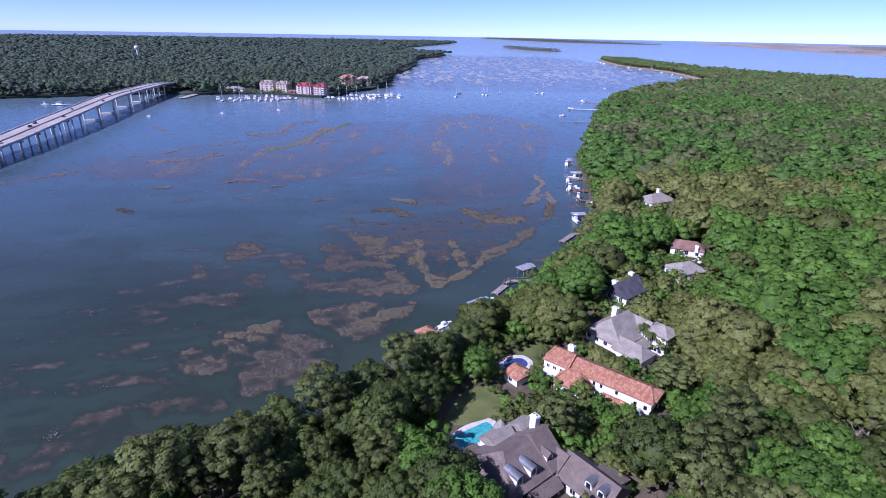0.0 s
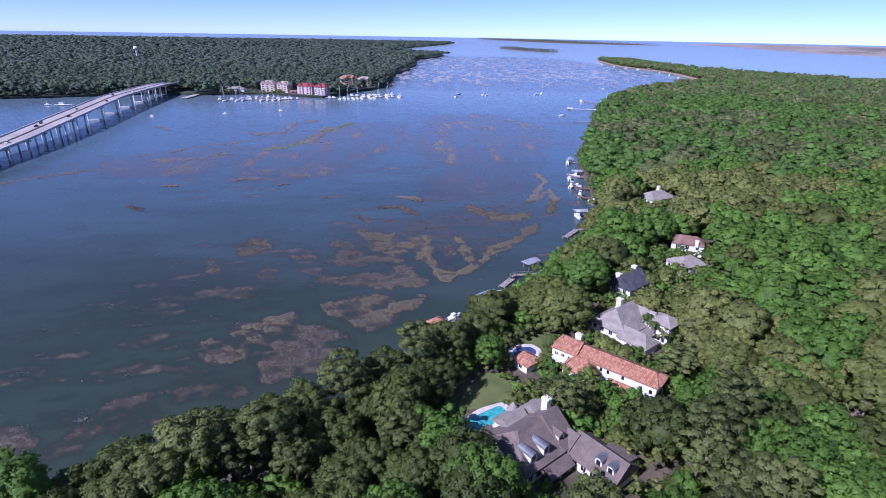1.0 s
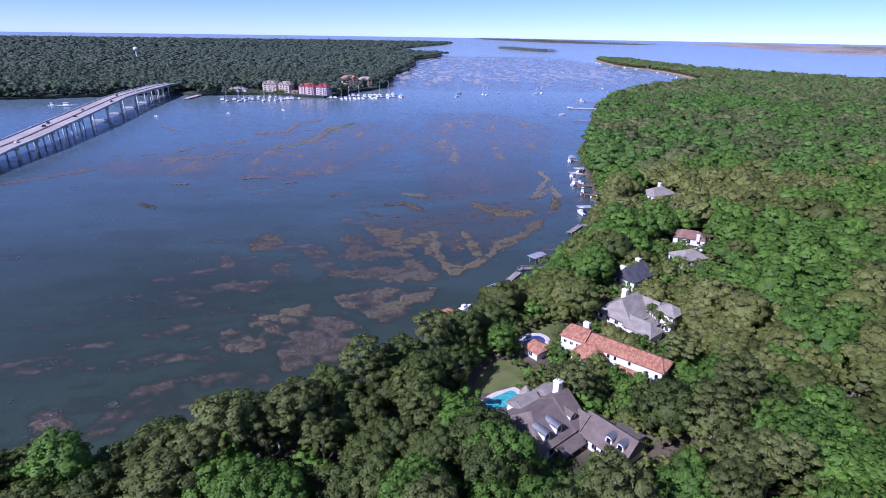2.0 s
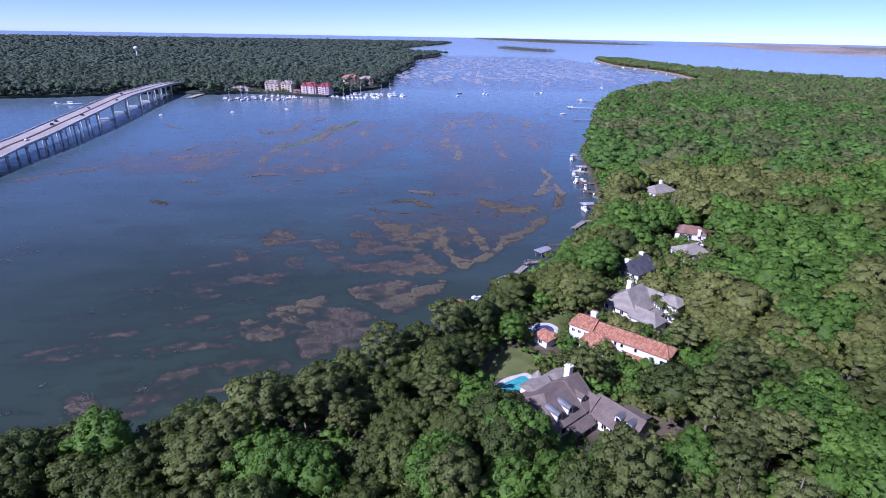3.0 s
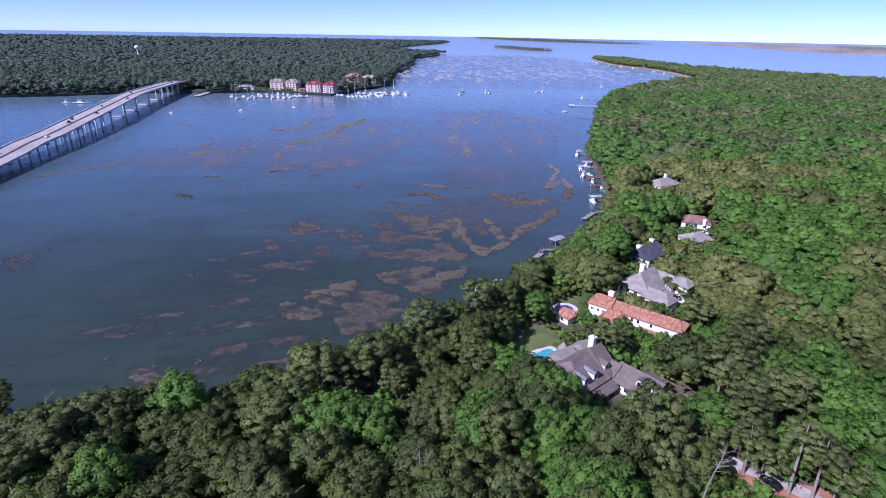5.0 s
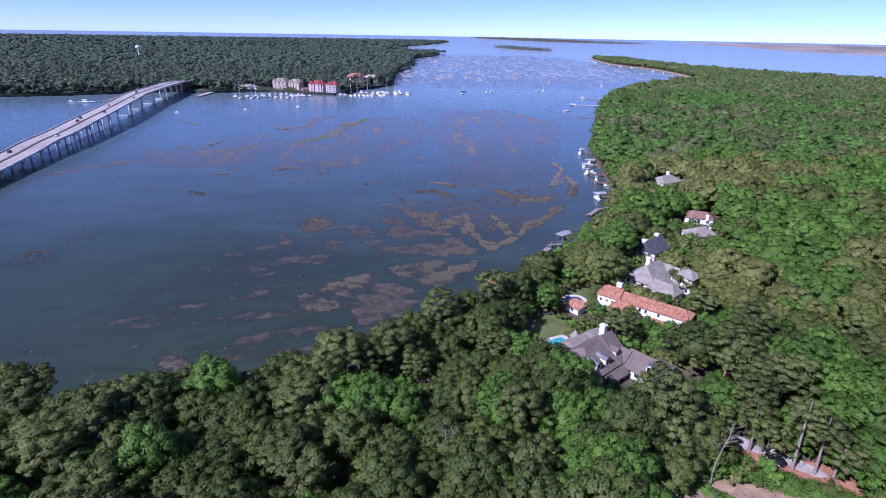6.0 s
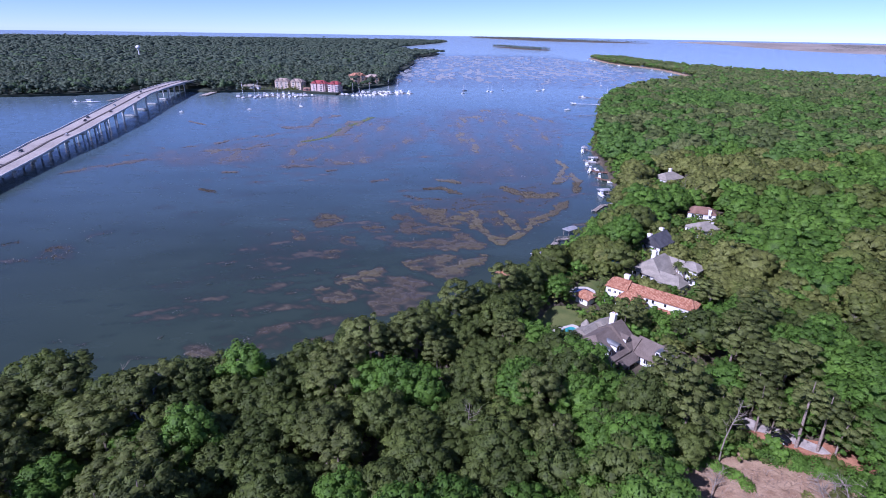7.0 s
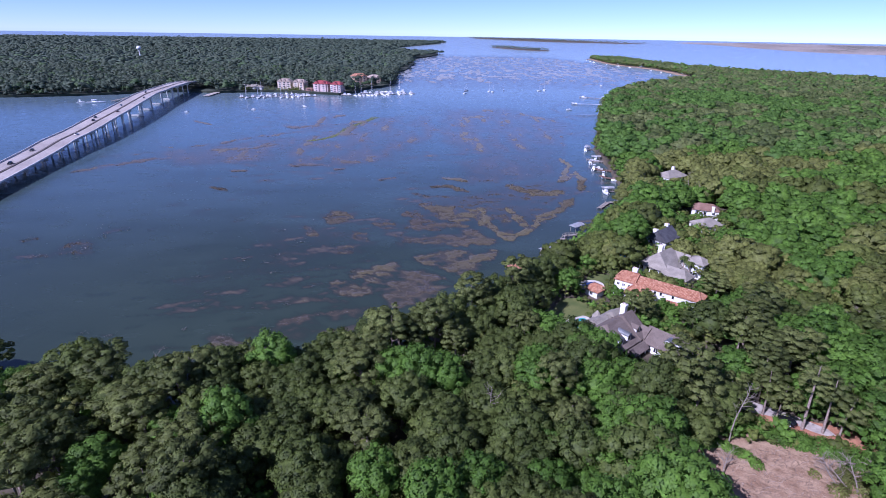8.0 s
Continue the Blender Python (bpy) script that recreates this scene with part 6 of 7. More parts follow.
def house_tiled():
    h = thing("house", pose(47, 117, 0, 0, 0, TURN + 12), "long white stucco villa with a terracotta barrel tile roof", "house")

    def block(y0, y1, xc, hw, eave, ridge, hips=(0, 0)):
        part("wall", box(xc - hw, y0, B, xc + hw, y1, eave + 0.05), white_wall, h)
        r = part("roof", roof_gable(y0, y1, xc, hw, eave, ridge, True, hip=hips), terracotta, h)
        slope = math.hypot(hw + 0.45, (ridge - eave) * (hw + 0.45) / hw)
        f0, f1 = hips[0], hips[1]
        for s in (-1, 1):
            def off(a, d):
                k = d / slope
                lo, hi = (f0 + 0.45) * (1 - k), (f1 + 0.45) * (1 - k)
                return a < (lo if f0 else 0) or a > (y1 - y0 + 0.9) - (hi if f1 else 0)
            tile_slope("roof_tiles", r, (xc, y0 - 0.45, ridge), (0, 1, 0), (s * hw, 0, eave - ridge), y1 - y0 + 0.9, slope, barrel, off)
        for f, yy, s in ((f0, y0 - 0.45, 1), (f1, y1 + 0.45, -1)):
            if f:
                d = Vector((0, -s * (f + 0.45), eave - ridge))
                run = d.length * (hw + 0.45) / hw

                def off_end(a, dd, run=run):
                    return abs(a - hw - 0.45) > (hw + 0.45) * dd / run
                tile_slope("roof_tiles", r, (xc - hw - 0.45, yy + s * (f + 0.45), ridge), (1, 0, 0), d, 2 * hw + 0.9, run, barrel, off_end)
        return r
    block(-10.6, 13.0, -0.7, 3.5, 8.5, 10.4, (1.6, 0))
    block(12.2, 19.4, -0.9, 3.8, 8.9, 11.2, (0, 1.8))
    block(5.6, 13.6, -5.6, 3.6, 6.6, 9.3, (2.4, 2.4))
    block(-4.0, 1.4, -5.3, 1.4, 5.2, 6.1)
    chimney(h, 1.0, 14.2, 1.3, 1.8, 8, 12.4, white_wall)
    for y in (-9.2, -6.6):
        window(h, "-x", -4.2, y, 5.6, 0.9, 1.3, 0)
    for y in (-1.6, 2.6, 4.6):
        window(h, "-x", -4.2, y, 6.5, 0.8, 1.2, 0)
    window(h, "-x", -4.2, -5.0, 3.3, 1.5, 2.2, 3)
    for y in (14.0, 16.0, 18.0):
        window(h, "-x", -4.7, y, 5.9, 1.0, 1.6, 1)
    window(h, "-x", -9.2, 9.4, 3.6, 2.4, 2.0, 3)
    part("garage_door", box(-2.9, -10.72, B + 0.3, 1.2, -10.6, 5.4), pane_mat, h, "dark garage door")
    # white colonnade at the garden end
    for y in (14.2, 16.2, 18.2):
        part("column", tube([(-7.6, y, B), (-7.6, y, 6.2)], [0.24, 0.2], 10), trim_white, h)
    part("pergola_beam", box(-7.9, 13.8, 6.2, -4.7, 18.6, 6.5), trim_white, h)
    return h


house_tiled()


def pavilion_tiled(name, m, hw, eave, ridge, base, label, posts):
    """A small hipped tile roof on white posts or walls."""
    p = thing(name, m, label, "pavilion")
    r = part("roof", roof_gable(-hw, hw, 0, hw, eave, ridge, hip=(hw, hw)), terracotta, p)
    w = hw + 0.45
    for k in range(4):
        a = k * math.pi / 2
        al, dn = Vector((-math.sin(a), math.cos(a), 0)), Vector((math.cos(a) * hw, math.sin(a) * hw, eave - ridge))
        run = dn.length * w / hw
        tile_slope("roof_tiles", r, Vector((0, 0, ridge)) - al * w, al, dn, 2 * w, run, barrel, lambda q, d: abs(q - w) > w * d / run)
    if posts:
        for sx in (-1, 1):
            for sy in (-1, 1):
                part("post", box(sx * hw * 0.85 - 0.14, sy * hw * 0.85 - 0.14, base, sx * hw * 0.85 + 0.14, sy * hw * 0.85 + 0.14, eave), trim_white, p)
    else:
        part("wall", box(-hw + 0.3, -hw + 0.3, base, hw - 0.3, hw - 0.3, eave), white_wall, p)
        window(p, "-x", -hw + 0.3, 0, base + 1.0, 1.2, 1.6)
    return p


pavilion_tiled("pool_house", pose(21.3, 123.4, 0, 0, 0, TURN), 2.8, 6.0, 7.8, B, "white pool house with a hipped terracotta tile roof", False)


def house_grey():
    h = thing("house", pose(57, 142.4, 0, 0, 0, TURN), "white stucco house with grey hipped shingle roofs and a two-storey tower", "house")
    part("wall", box(-6.2, -3.0, B, 8.4, 9.4, 6.6), white_wall, h)
    part("roof", roof_gable(-6.6, 8.8, 3.2, 6.6, 6.7, 12.0, hip=(3.2, 3.0), over=0.6), shingle_grey, h)
    part("wall", box(-8.0, -11.2, B, -1.0, -2.6, 6.2), white_wall, h)
    part("roof", roof_gable(-11.2, -1.6, -4.5, 3.6, 6.2, 8.6, True, hip=(2.6, 0)), shingle_grey, h)
    part("wall", box(3.8, -11.6, B, 10.4, -4.6, 9.6), white_wall, h)
    part("roof", roof_gable(-11.8, -4.4, 7.1, 3.4, 9.6, 11.6, True, hip=(3.2, 3.2)), shingle_grey, h)
    part("wall", gable_wall(-4.8, 4.0, 7.0, 2.8, B, 8.0, 10.8, True), white_wall, h)
    part("roof", roof_gable(-4.6, 4.0, 7.0, 2.8, 8.0, 10.8, True), shingle_grey, h)
    part("wall", box(-0.6, -7.0, B, 3.8, -3.0, 5.2), white_wall, h)
    part("roof", roof_gable(-0.6, 3.6, -5.0, 2.0, 5.2, 6.4), shingle_grey, h)
    chimney(h, 2.2, 5.6, 1.4, 1.7, 8, 13.2, white_wall)
    for y in (-8.8, -7.4):
        window(h, "-x", 3.8, y, 6.6, 0.7, 1.5, 0)
    window(h, "-x", 3.8, -8.2, 3.6, 1.8, 1.9, 1)
    for y in (-10.0, -7.6, -5.2):
        window(h, "-x", -8.0, y, 4.0, 0.8, 1.2, 0)
    for y in (-1.2, 2.2, 5.4, 8.2):
        window(h, "-x", -6.2, y, 4.0, 1.3, 1.6, 1)
    for x in (5.4, 8.4):
        window(h, "-y", -11.6, x, 6.4, 1.0, 1.4, 1)
    return h


house_grey()


def house_plain(name, x, y, turn, hx, hy, eave, ridge, roof, hip, label, chim=(), wall=white_wall):
    """A simpler house of one block with a ridge along its own x."""
    h = thing(name, pose(x, y, 0, 0, 0, turn), label, "house")
    part("wall", gable_wall(-hx, hx, 0, hy, B, eave, ridge) if not hip else box(-hx, -hy, B, hx, hy, eave), wall, h)
    part("roof", roof_gable(-hx, hx, 0, hy, eave, ridge, hip=(hip, hip)), roof, h)
    for u in (-hy * 0.5, hy * 0.5):
        window(h, "-x", -hx, u, eave - 2.6, 1.3, 1.7)
        window(h, "+x", hx, u, eave - 2.6, 1.3, 1.7)
    for k in range(3):
        window(h, "-y", -hy, (k - 1) * hx * 0.62, eave - 2.4, 1.3, 1.6)
        window(h, "+y", hy, (k - 1) * hx * 0.62, eave - 2.4, 1.3, 1.6)
    for cx, cy, top in chim:
        chimney(h, cx, cy, 1.3, 1.8, eave - 1, top, white_wall)
    return h


house_plain("house", 66.5, 171.5, TURN, 6.0, 4.6, 8.2, 12.2, shingle_dark, 0, "white gabled house with a charcoal roof and two chimneys", [(-5.2, 1.4, 12.5), (5.0, 1.6, 12.9)])
house_plain("house", 107, 214, TURN - 62, 6.5, 4.6, 8.6, 11.0, shingle_rust, 3, "white house with a brown shingle roof among tall trees", [(3.5, -4.2, 10.6)])
house_plain("house", 98, 194, TURN - 20, 6.4, 5.0, 7.0, 9.6, shingle_grey, 4.6, "house with a grey hipped shingle roof among trees")
house_plain("house", 121, 289, TURN - 10, 9.0, 6.2, 7.6, 10.8, shingle_grey, 5.0, "house with a pale grey hipped roof under the trees", [(4.0, 2.0, 12.4)])
house_plain("house", 136, 268, TURN - 10, 5.0, 4.0, 7.0, 9.0, shingle_dark, 3.0, "small dark-roofed house among the trees")
house_plain("house", 131, 386, TURN, 5.0, 4.0, 8.0, 10.0, shingle_grey, 3.0, "small grey-roofed house showing between crowns")

# gardens
def sheet(name, poly, z, material, label, category, thick=0.06, step=0.0, kind="structure"):
    line = along(list(poly) + [poly[0]], 1.6)[:-1]
    line = wobble(line, step, 5, 9) if step else [(p.x, p.y) for p in line]
    bm = bmesh.new()
    f = bm.faces.new([bm.verts.new((x, y, z)) for x, y in line])
    if f.normal.z < 0:
        f.normal_flip()
    r = bmesh.ops.extrude_face_region(bm, geom=[f])
    for v in [g for g in r["geom"] if isinstance(g, bmesh.types.BMVert)]:
        v.co.z += thick
    bmesh.ops.recalc_face_normals(bm, faces=bm.faces)
    bmesh.ops.triangulate(bm, faces=bm.faces)
    me = bpy.data.meshes.new(name)
    bm.to_mesh(me)
    bm.free()
    me.materials.append(material)
    return tagged(new(name, me), label, category, kind=kind)


def flat(name, corners, z0, z1, material, parent=None):
    bm = hull_shape([[(x, y, z) for x, y in corners] for z in (z0, z1)])
    return part(name, bm, material, parent)


sheet("lawn", [(0, 104), (4, 114), (9, 120), (16, 119), (18, 110), (12, 106)], G, lawn_mat, "sunlit mown lawn between the houses", "lawn", step=0.8)
sheet("lawn_garden", [(20, 133.5), (25, 141), (32, 141), (35, 135), (28, 131)], G, lawn_mat, "mown lawn behind the pool", "lawn", step=0.6)
sheet("clearing", [(9, 20), (12, 32), (15, 42), (23, 49), (36, 49), (47, 45), (57, 40), (60, 34), (52, 24), (32, 12)], G, sand, "bare pale orange soil of a cleared plot with debris", "clearing", 0.08, 1.5)
sheet("straw_bed", [(37, 52), (41, 58), (47, 57), (60, 51), (68, 46), (65, 38), (54, 42), (44, 48)], G, straw, "orange pine straw bed under trees", "ground", 0.10, 0.8)
sheet("drive", [(36, 58), (41, 63), (46, 60), (58, 50), (56, 47.5), (46, 55)], G, gravel, "pale gravel drive between pine trunks", "drive", 0.13, 0.3)
sheet("bare_patch", [(90, 93), (90, 99), (95, 102), (101, 100), (99, 93)], G, straw, "bare orange soil between trees", "ground", 0.08, 1.0)


def pool(m, outline, material, label, name="swimming_pool"):
    p = thing(name, m, label, "pool")
    rim = along(list(outline) + [outline[0]], 0.8)[:-1]
    c = Vector((sum(q.x for q in rim) / len(rim), sum(q.y for q in rim) / len(rim)))
    bm = bmesh.new()
    outer = [c + (q - c) * 1.0 + (q - c).normalized() * 1.6 for q in rim]
    rows = [[bm.verts.new((q.x, q.y, z)) for q in line] for line, z in ((outer, 0.0), (outer, 0.18), (rim, 0.18), (rim, 0.0))]
    n = len(rim)
    for a, b in zip(rows, rows[1:]):
        for i in range(n):
            j = (i + 1) % n
            bm.faces.new((a[i], a[j], b[j], b[i]))
    bmesh.ops.recalc_face_normals(bm, faces=bm.faces)
    part("coping", bm, stone_deck, p, "pale stone pool surround")
    bm = bmesh.new()
    bm.faces.new([bm.verts.new((q.x, q.y, 0.09)) for q in rim])
    bmesh.ops.triangulate(bm, faces=bm.faces)
    part("pool_surface", bm, material, p)
    return p


pool(pose(8.6, 101.0, G, 0, 0, 33), [(-5.4, -2.2), (-2, -2.4), (2, -2.4), (5.2, -2.2), (5.4, 0), (5.2, 2.2), (2, 2.4), (-2, 2.4), (-5.2, 2.2), (-5.5, 0)], pool_mat, "turquoise swimming pool with pale stone surround beside the house")
pool(pose(21.8, 131.2, G, 0, 0, 20), [(-3.6, -0.6), (-2.4, -2.2), (0, -2.0), (2.4, -2.6), (3.8, -0.6), (3.0, 1.8), (0.4, 2.2), (-2.6, 1.8)], pool_dark, "free-form dark blue swimming pool by the villa")

pool(pose(45.4, 161.5, G, 0, 0, 30), [(-3.4, -1.8), (0, -2.2), (3.2, -1.7), (3.6, 0.4), (2.6, 2.0), (-0.5, 1.6), (-3.2, 2.0)], pool_blue, "small bright blue swimming pool under trees beside the grey-roofed house")

# ---- boats and docks ----
def boat_hull(length, beam, depth, sheer=0.25, transom=0.8):
    rings = []
    for t in (0.0, 0.2, 0.45, 0.7, 0.88, 0.97, 1.0):
        w = beam / 2 * (transom if t == 0 else min(1, 0.86 + 0.5 * t) if t < 0.5 else max(0.02, (1 - ((t - 0.5) / 0.5) ** 2.2)))
        x, up = (t - 0.45) * length, depth * (0.75 + sheer * t)
        rings.append([(x, -w, up), (x, -w * 0.86, 0.15), (x, -w * 0.35, -0.35), (x, w * 0.35, -0.35), (x, w * 0.86, 0.15), (x, w, up)])
    return hull_shape(rings)


def sailboat(x, y, turn, length=11, hull=None, sail=None):
    b = thing("sailboat", pose(x, y, 0.15, 0, 0, turn), "white sailing yacht with a bare mast afloat on calm water", "sailboat", "boats on the creek")
    part("hull", boat_hull(length, length * 0.3, 1.15), hull or gelcoat, b)
    part("cabin", hull_shape([[(x0, -w, 0.8), (x0, w, 0.8), (x0, w * 0.8, z), (x0, -w * 0.8, z)] for x0, w, z in ((-0.2 * length, 1.0, 1.7), (0.05 * length, 1.0, 1.6), (0.22 * length, 0.6, 1.25))]), gelcoat, b)
    part("mast", tube([(0.06 * length, 0, 0.9), (0.06 * length, 0, 1.2 + length * 1.2)], [0.16, 0.10], 8), alu, b)
    part("boom", tube([(0.05 * length, 0, 2.4), (-0.33 * length, 0, 2.5)], [0.20, 0.14], 6), sail or canvas_blue, b, "boom with a furled sail under its cover")
    part("forestay", tube([(0.52 * length, 0, 1.1), (0.06 * length, 0, 1.1 + length * 1.15)], [0.05, 0.05], 4), alu, b)
    part("backstay", tube([(-0.42 * length, 0, 1.0), (0.06 * length, 0, 1.15 + length * 1.19)], [0.035, 0.035], 4), alu, b)
    return b


def motorboat(x, y, turn, length=8, tower=False, top=None, z=0.15, hull=None):
    b = thing("motorboat", pose(x, y, z, 0, 0, turn), "white motor boat with a cabin moored at a dock", "motorboat", "boats on the creek")
    part("hull", boat_hull(length, length * 0.32, 1.1, 0.45), hull or gelcoat, b)
    part("cabin", hull_shape([[(x0, -w, 0.85), (x0, w, 0.85), (x0, w * 0.85, zz), (x0, -w * 0.85, zz)] for x0, w, zz in ((-0.12 * length, 0.12 * length, 2.1), (0.10 * length, 0.12 * length, 2.1), (0.26 * length, 0.07 * length, 1.3))]), gelcoat, b)
    part("windscreen", hull_shape([[(x0, -w, z0), (x0, w, z0), (x0 - 0.25, w * 0.9, z0 + 0.5), (x0 - 0.25, -w * 0.9, z0 + 0.5)] for x0, w, z0 in ((0.20 * length, 0.09 * length, 1.55), (0.16 * length, 0.09 * length, 1.62))]), pane_mat, b)
    if tower:
        part("flybridge", box(-0.14 * length, -0.10 * length, 2.1, 0.08 * length, 0.10 * length, 2.75, 0.1), gelcoat, b)
        for sx in (-0.13, 0.06):
            for sy in (-0.09, 0.09):
                part("post", tube([(sx * length, sy * length, 2.7), (sx * length, sy * length, 3.9)], [0.05, 0.05], 5), alu, b)
        part("canopy", box(-0.17 * length, -0.12 * length, 3.9, 0.10 * length, 0.12 * length, 4.02, 0.03), top or gelcoat, b)
    elif top:
        part("canopy", box(-0.2 * length, -0.13 * length, 2.35, 0.05 * length, 0.13 * length, 2.47, 0.03), top, b)
    part("outboard", box(-0.5 * length, -0.25, 0.2, -0.44 * length, 0.25, 1.3, 0.06), rubber, b)
    return b


def dock(name, pts, width, z, material, label, piles=True, rail=False):
    """A timber walkway along a line: boards, bearers and piles."""
    d = thing(name, pose(pts[0][0], pts[0][1], 0), label, "dock")
    o = Vector((pts[0][0], pts[0][1], 0))
    for (ax, ay), (bx, by) in zip(pts, pts[1:]):
        a, b = Vector((ax, ay, 0)) - o, Vector((bx, by, 0)) - o
        t = (b - a).normalized()
        s = Vector((-t.y, t.x, 0)) * width / 2
        n = max(2, int((b - a).length / 1.2))
        bm = bmesh.new()
        for k in range(n):
            p, q = a + (b - a) * (k / n), a + (b - a) * ((k + 0.94) / n)
            r = [p - s, q - s, q + s, p + s]
            lo, hi = [bm.verts.new((v.x, v.y, z - 0.1)) for v in r], [bm.verts.new((v.x, v.y, z)) for v in r]
            bm.faces.new(hi)
            for i in range(4):
                bm.faces.new((lo[i], lo[(i + 1) % 4], hi[(i + 1) % 4], hi[i]))
            if ay < 420:
                bmesh.ops.recalc_face_normals(bm, faces=bm.faces)
                part("board", bm, material, d)
                bm = bmesh.new()
        if ay < 420:
            bm.free()
        else:
            bmesh.ops.recalc_face_normals(bm, faces=bm.faces)
            tagged(part("deck", bm, material, d), kind="stuff")
        for side in (-0.8, 0.8):
            e0, e1 = a + s * side, b + s * side
            part("bearer", hull_shape([[(e.x - s.x * 0.1, e.y - s.y * 0.1, h) for h in (z - 0.35, z - 0.1)] + [(e.x + s.x * 0.1, e.y + s.y * 0.1, h) for h in (z - 0.1, z - 0.35)] for e in (e0, e1)]), material, d)
        if piles:
            m = max(1, int((b - a).length / 5))
            for k in range(m + 1):
                for side in (-1, 1):
                    p = a + (b - a) * (k / m) + s * side
                    part("pile", tube([(p.x, p.y, -1.5), (p.x, p.y, z + (1.0 if rail else 0.45))], [0.14, 0.12], 6), wood, d)
        if rail:
            for side in (-1, 1):
                e0, e1 = a + s * side, b + s * side
                part("handrail", tube([(e0.x, e0.y, z + 0.95), (e1.x, e1.y, z + 0.95)], [0.06, 0.06], 4), material, d)
    return d


def boat_lift(x, y, turn, roof_mat, label):
    """A roofed boat lift on piles with a boat hung under it."""
    d = thing("boat_lift", pose(x, y, 0, 0, 0, turn), label, "boat lift")
    for sx in (-2.7, 2.7):
        for sy in (-1.6, 1.6):
            part("pile", tube([(sx, sy, -1.5), (sx, sy, 3.3)], [0.16, 0.14], 6), wood, d)
    part("roof", roof_gable(-3.2, 3.2, 0, 1.9, 3.3, 3.9), roof_mat, d)
    for sy in (-1.6, 1.6):
        part("beam", box(-3.0, sy - 0.12, 3.0, 3.0, sy + 0.12, 3.25), wood, d)
    return d


roof_pale = surface("pale metal dock roof", (0.24, 0.24, 0.245), (0.36, 0.36, 0.365), 0.5, 0.5, 0.1, 4.0)
# private docks along the wooded bank
dock("dock", [(4, 139), (-3.2, 149)], 1.8, 1.6, wood, "grey timber walkway out to the tiled boathouse", True, True)
pavilion_tiled("boathouse", pose(-4.6, 148.0, 0, 0, 0, TURN), 2.5, 3.5, 5.0, 0.6, "small open boathouse with a terracotta tile roof over the creek", True)
dock("dock", [(-7.4, 145.8), (-2.6, 150.4), (-1.2, 149.0)], 2.2, 0.9, wood, "grey timber landing under the tiled boathouse")
dock("floating_dock", [(-0.8, 151.0), (3.4, 155.6)], 2.4, 0.5, roof_pale, "pale floating dock with a mooring post")
motorboat(1.0, 156.0, 40, 6.5)
dock("dock", [(20, 160), (10.5, 168), (14.8, 171.4)], 1.8, 1.5, wood, "grey timber dock with two roofed lifts", True, True)
boat_lift(13.4, 169.2, 38, roof_pale, "open boat lift with a low grey roof over piles")
motorboat(16.9, 174.0, 40, 7.0, False, canvas_teal)
dock("floating_dock", [(20.4, 181.0), (25.4, 188.6)], 2.6, 0.6, wood, "weathered floating dock with mooring posts")
dock("dock", [(38, 192), (27.0, 190.5), (25.4, 189)], 1.5, 1.4, wood, "narrow grey gangway to a floating dock", True, True)
boat_lift(35.0, 201.0, 38, roof_pale, "roofed boat lift with a pale grey roof at the bank")
dock("dock", [(78, 252), (65.5, 247), (57.6, 236.5)], 2.6, 0.9, wood, "weathered dock angled out from the wooded bank")
dock("dock", [(90, 268), (73, 271)], 1.6, 1.3, wood, "grey timber dock out from the wooded bank", True, True)
boat_lift(74.0, 273.0, 8, roof_pale, "boat lift with a pale roof and a white boat")
motorboat(71.5, 268.8, 100, 8.0, True)
dock("dock", [(98, 300), (83, 305), (81, 311)], 2.2, 1.3, wood_brown, "brown timber dock with moored boats")
motorboat(83, 311, 70, 7.5, True)
motorboat(89, 299.5, 160, 7.0)
dock("dock", [(105, 322), (85, 327), (83.5, 334)], 2.6, 1.3, wood_brown, "brown timber dock with a wide platform", True, True)
motorboat(82.5, 332, 60, 8.5, True)
motorboat(87, 334.5, 150, 7.0)
dock("dock", [(108, 355), (89, 356), (87, 364)], 2.0, 1.2, wood, "long grey timber dock", True, True)
motorboat(85.5, 352, 80, 8.0, False, gelcoat)
motorboat(92, 361, 170, 7.5, True)
boat_lift(94, 366, 0, roof_pale, "boat lift with a pale roof at a long dock")
dock("dock", [(116, 396), (99, 402), (98, 410)], 2.0, 1.2, wood, "grey timber dock beside moored boats", True, True)
boat_lift(99, 407, 80, roof_pale, "boat lift standing off the wooded point")
motorboat(95, 400, 80, 8.0, True)
# the yacht club piers beyond
dock("pier", [(176, 562), (163, 557)], 3.0, 1.4, wood, "short pier at the wooded point")
motorboat(166, 561, 20, 11, True)
dock("pier", [(182, 617), (150, 617)], 2.4, 1.2, roof_pale, "pale floating pier off the wooded bank")
dock("pier", [(222, 722), (170, 727), (172, 742)], 4.2, 1.6, gelcoat, "long white fixed pier of the yacht club")
dock("pier", [(240, 792), (205, 826)], 3.2, 1.4, wood, "grey timber pier at the yacht club")
motorboat(210, 822, 130, 14, True)
motorboat(236, 806, 100, 12, True)
sailboat(250, 828, 60, 13)
for x, y, turn, ln in ((148, 668, 200, 9), (175, 735, 80, 9)):
    motorboat(x, y, turn, ln)
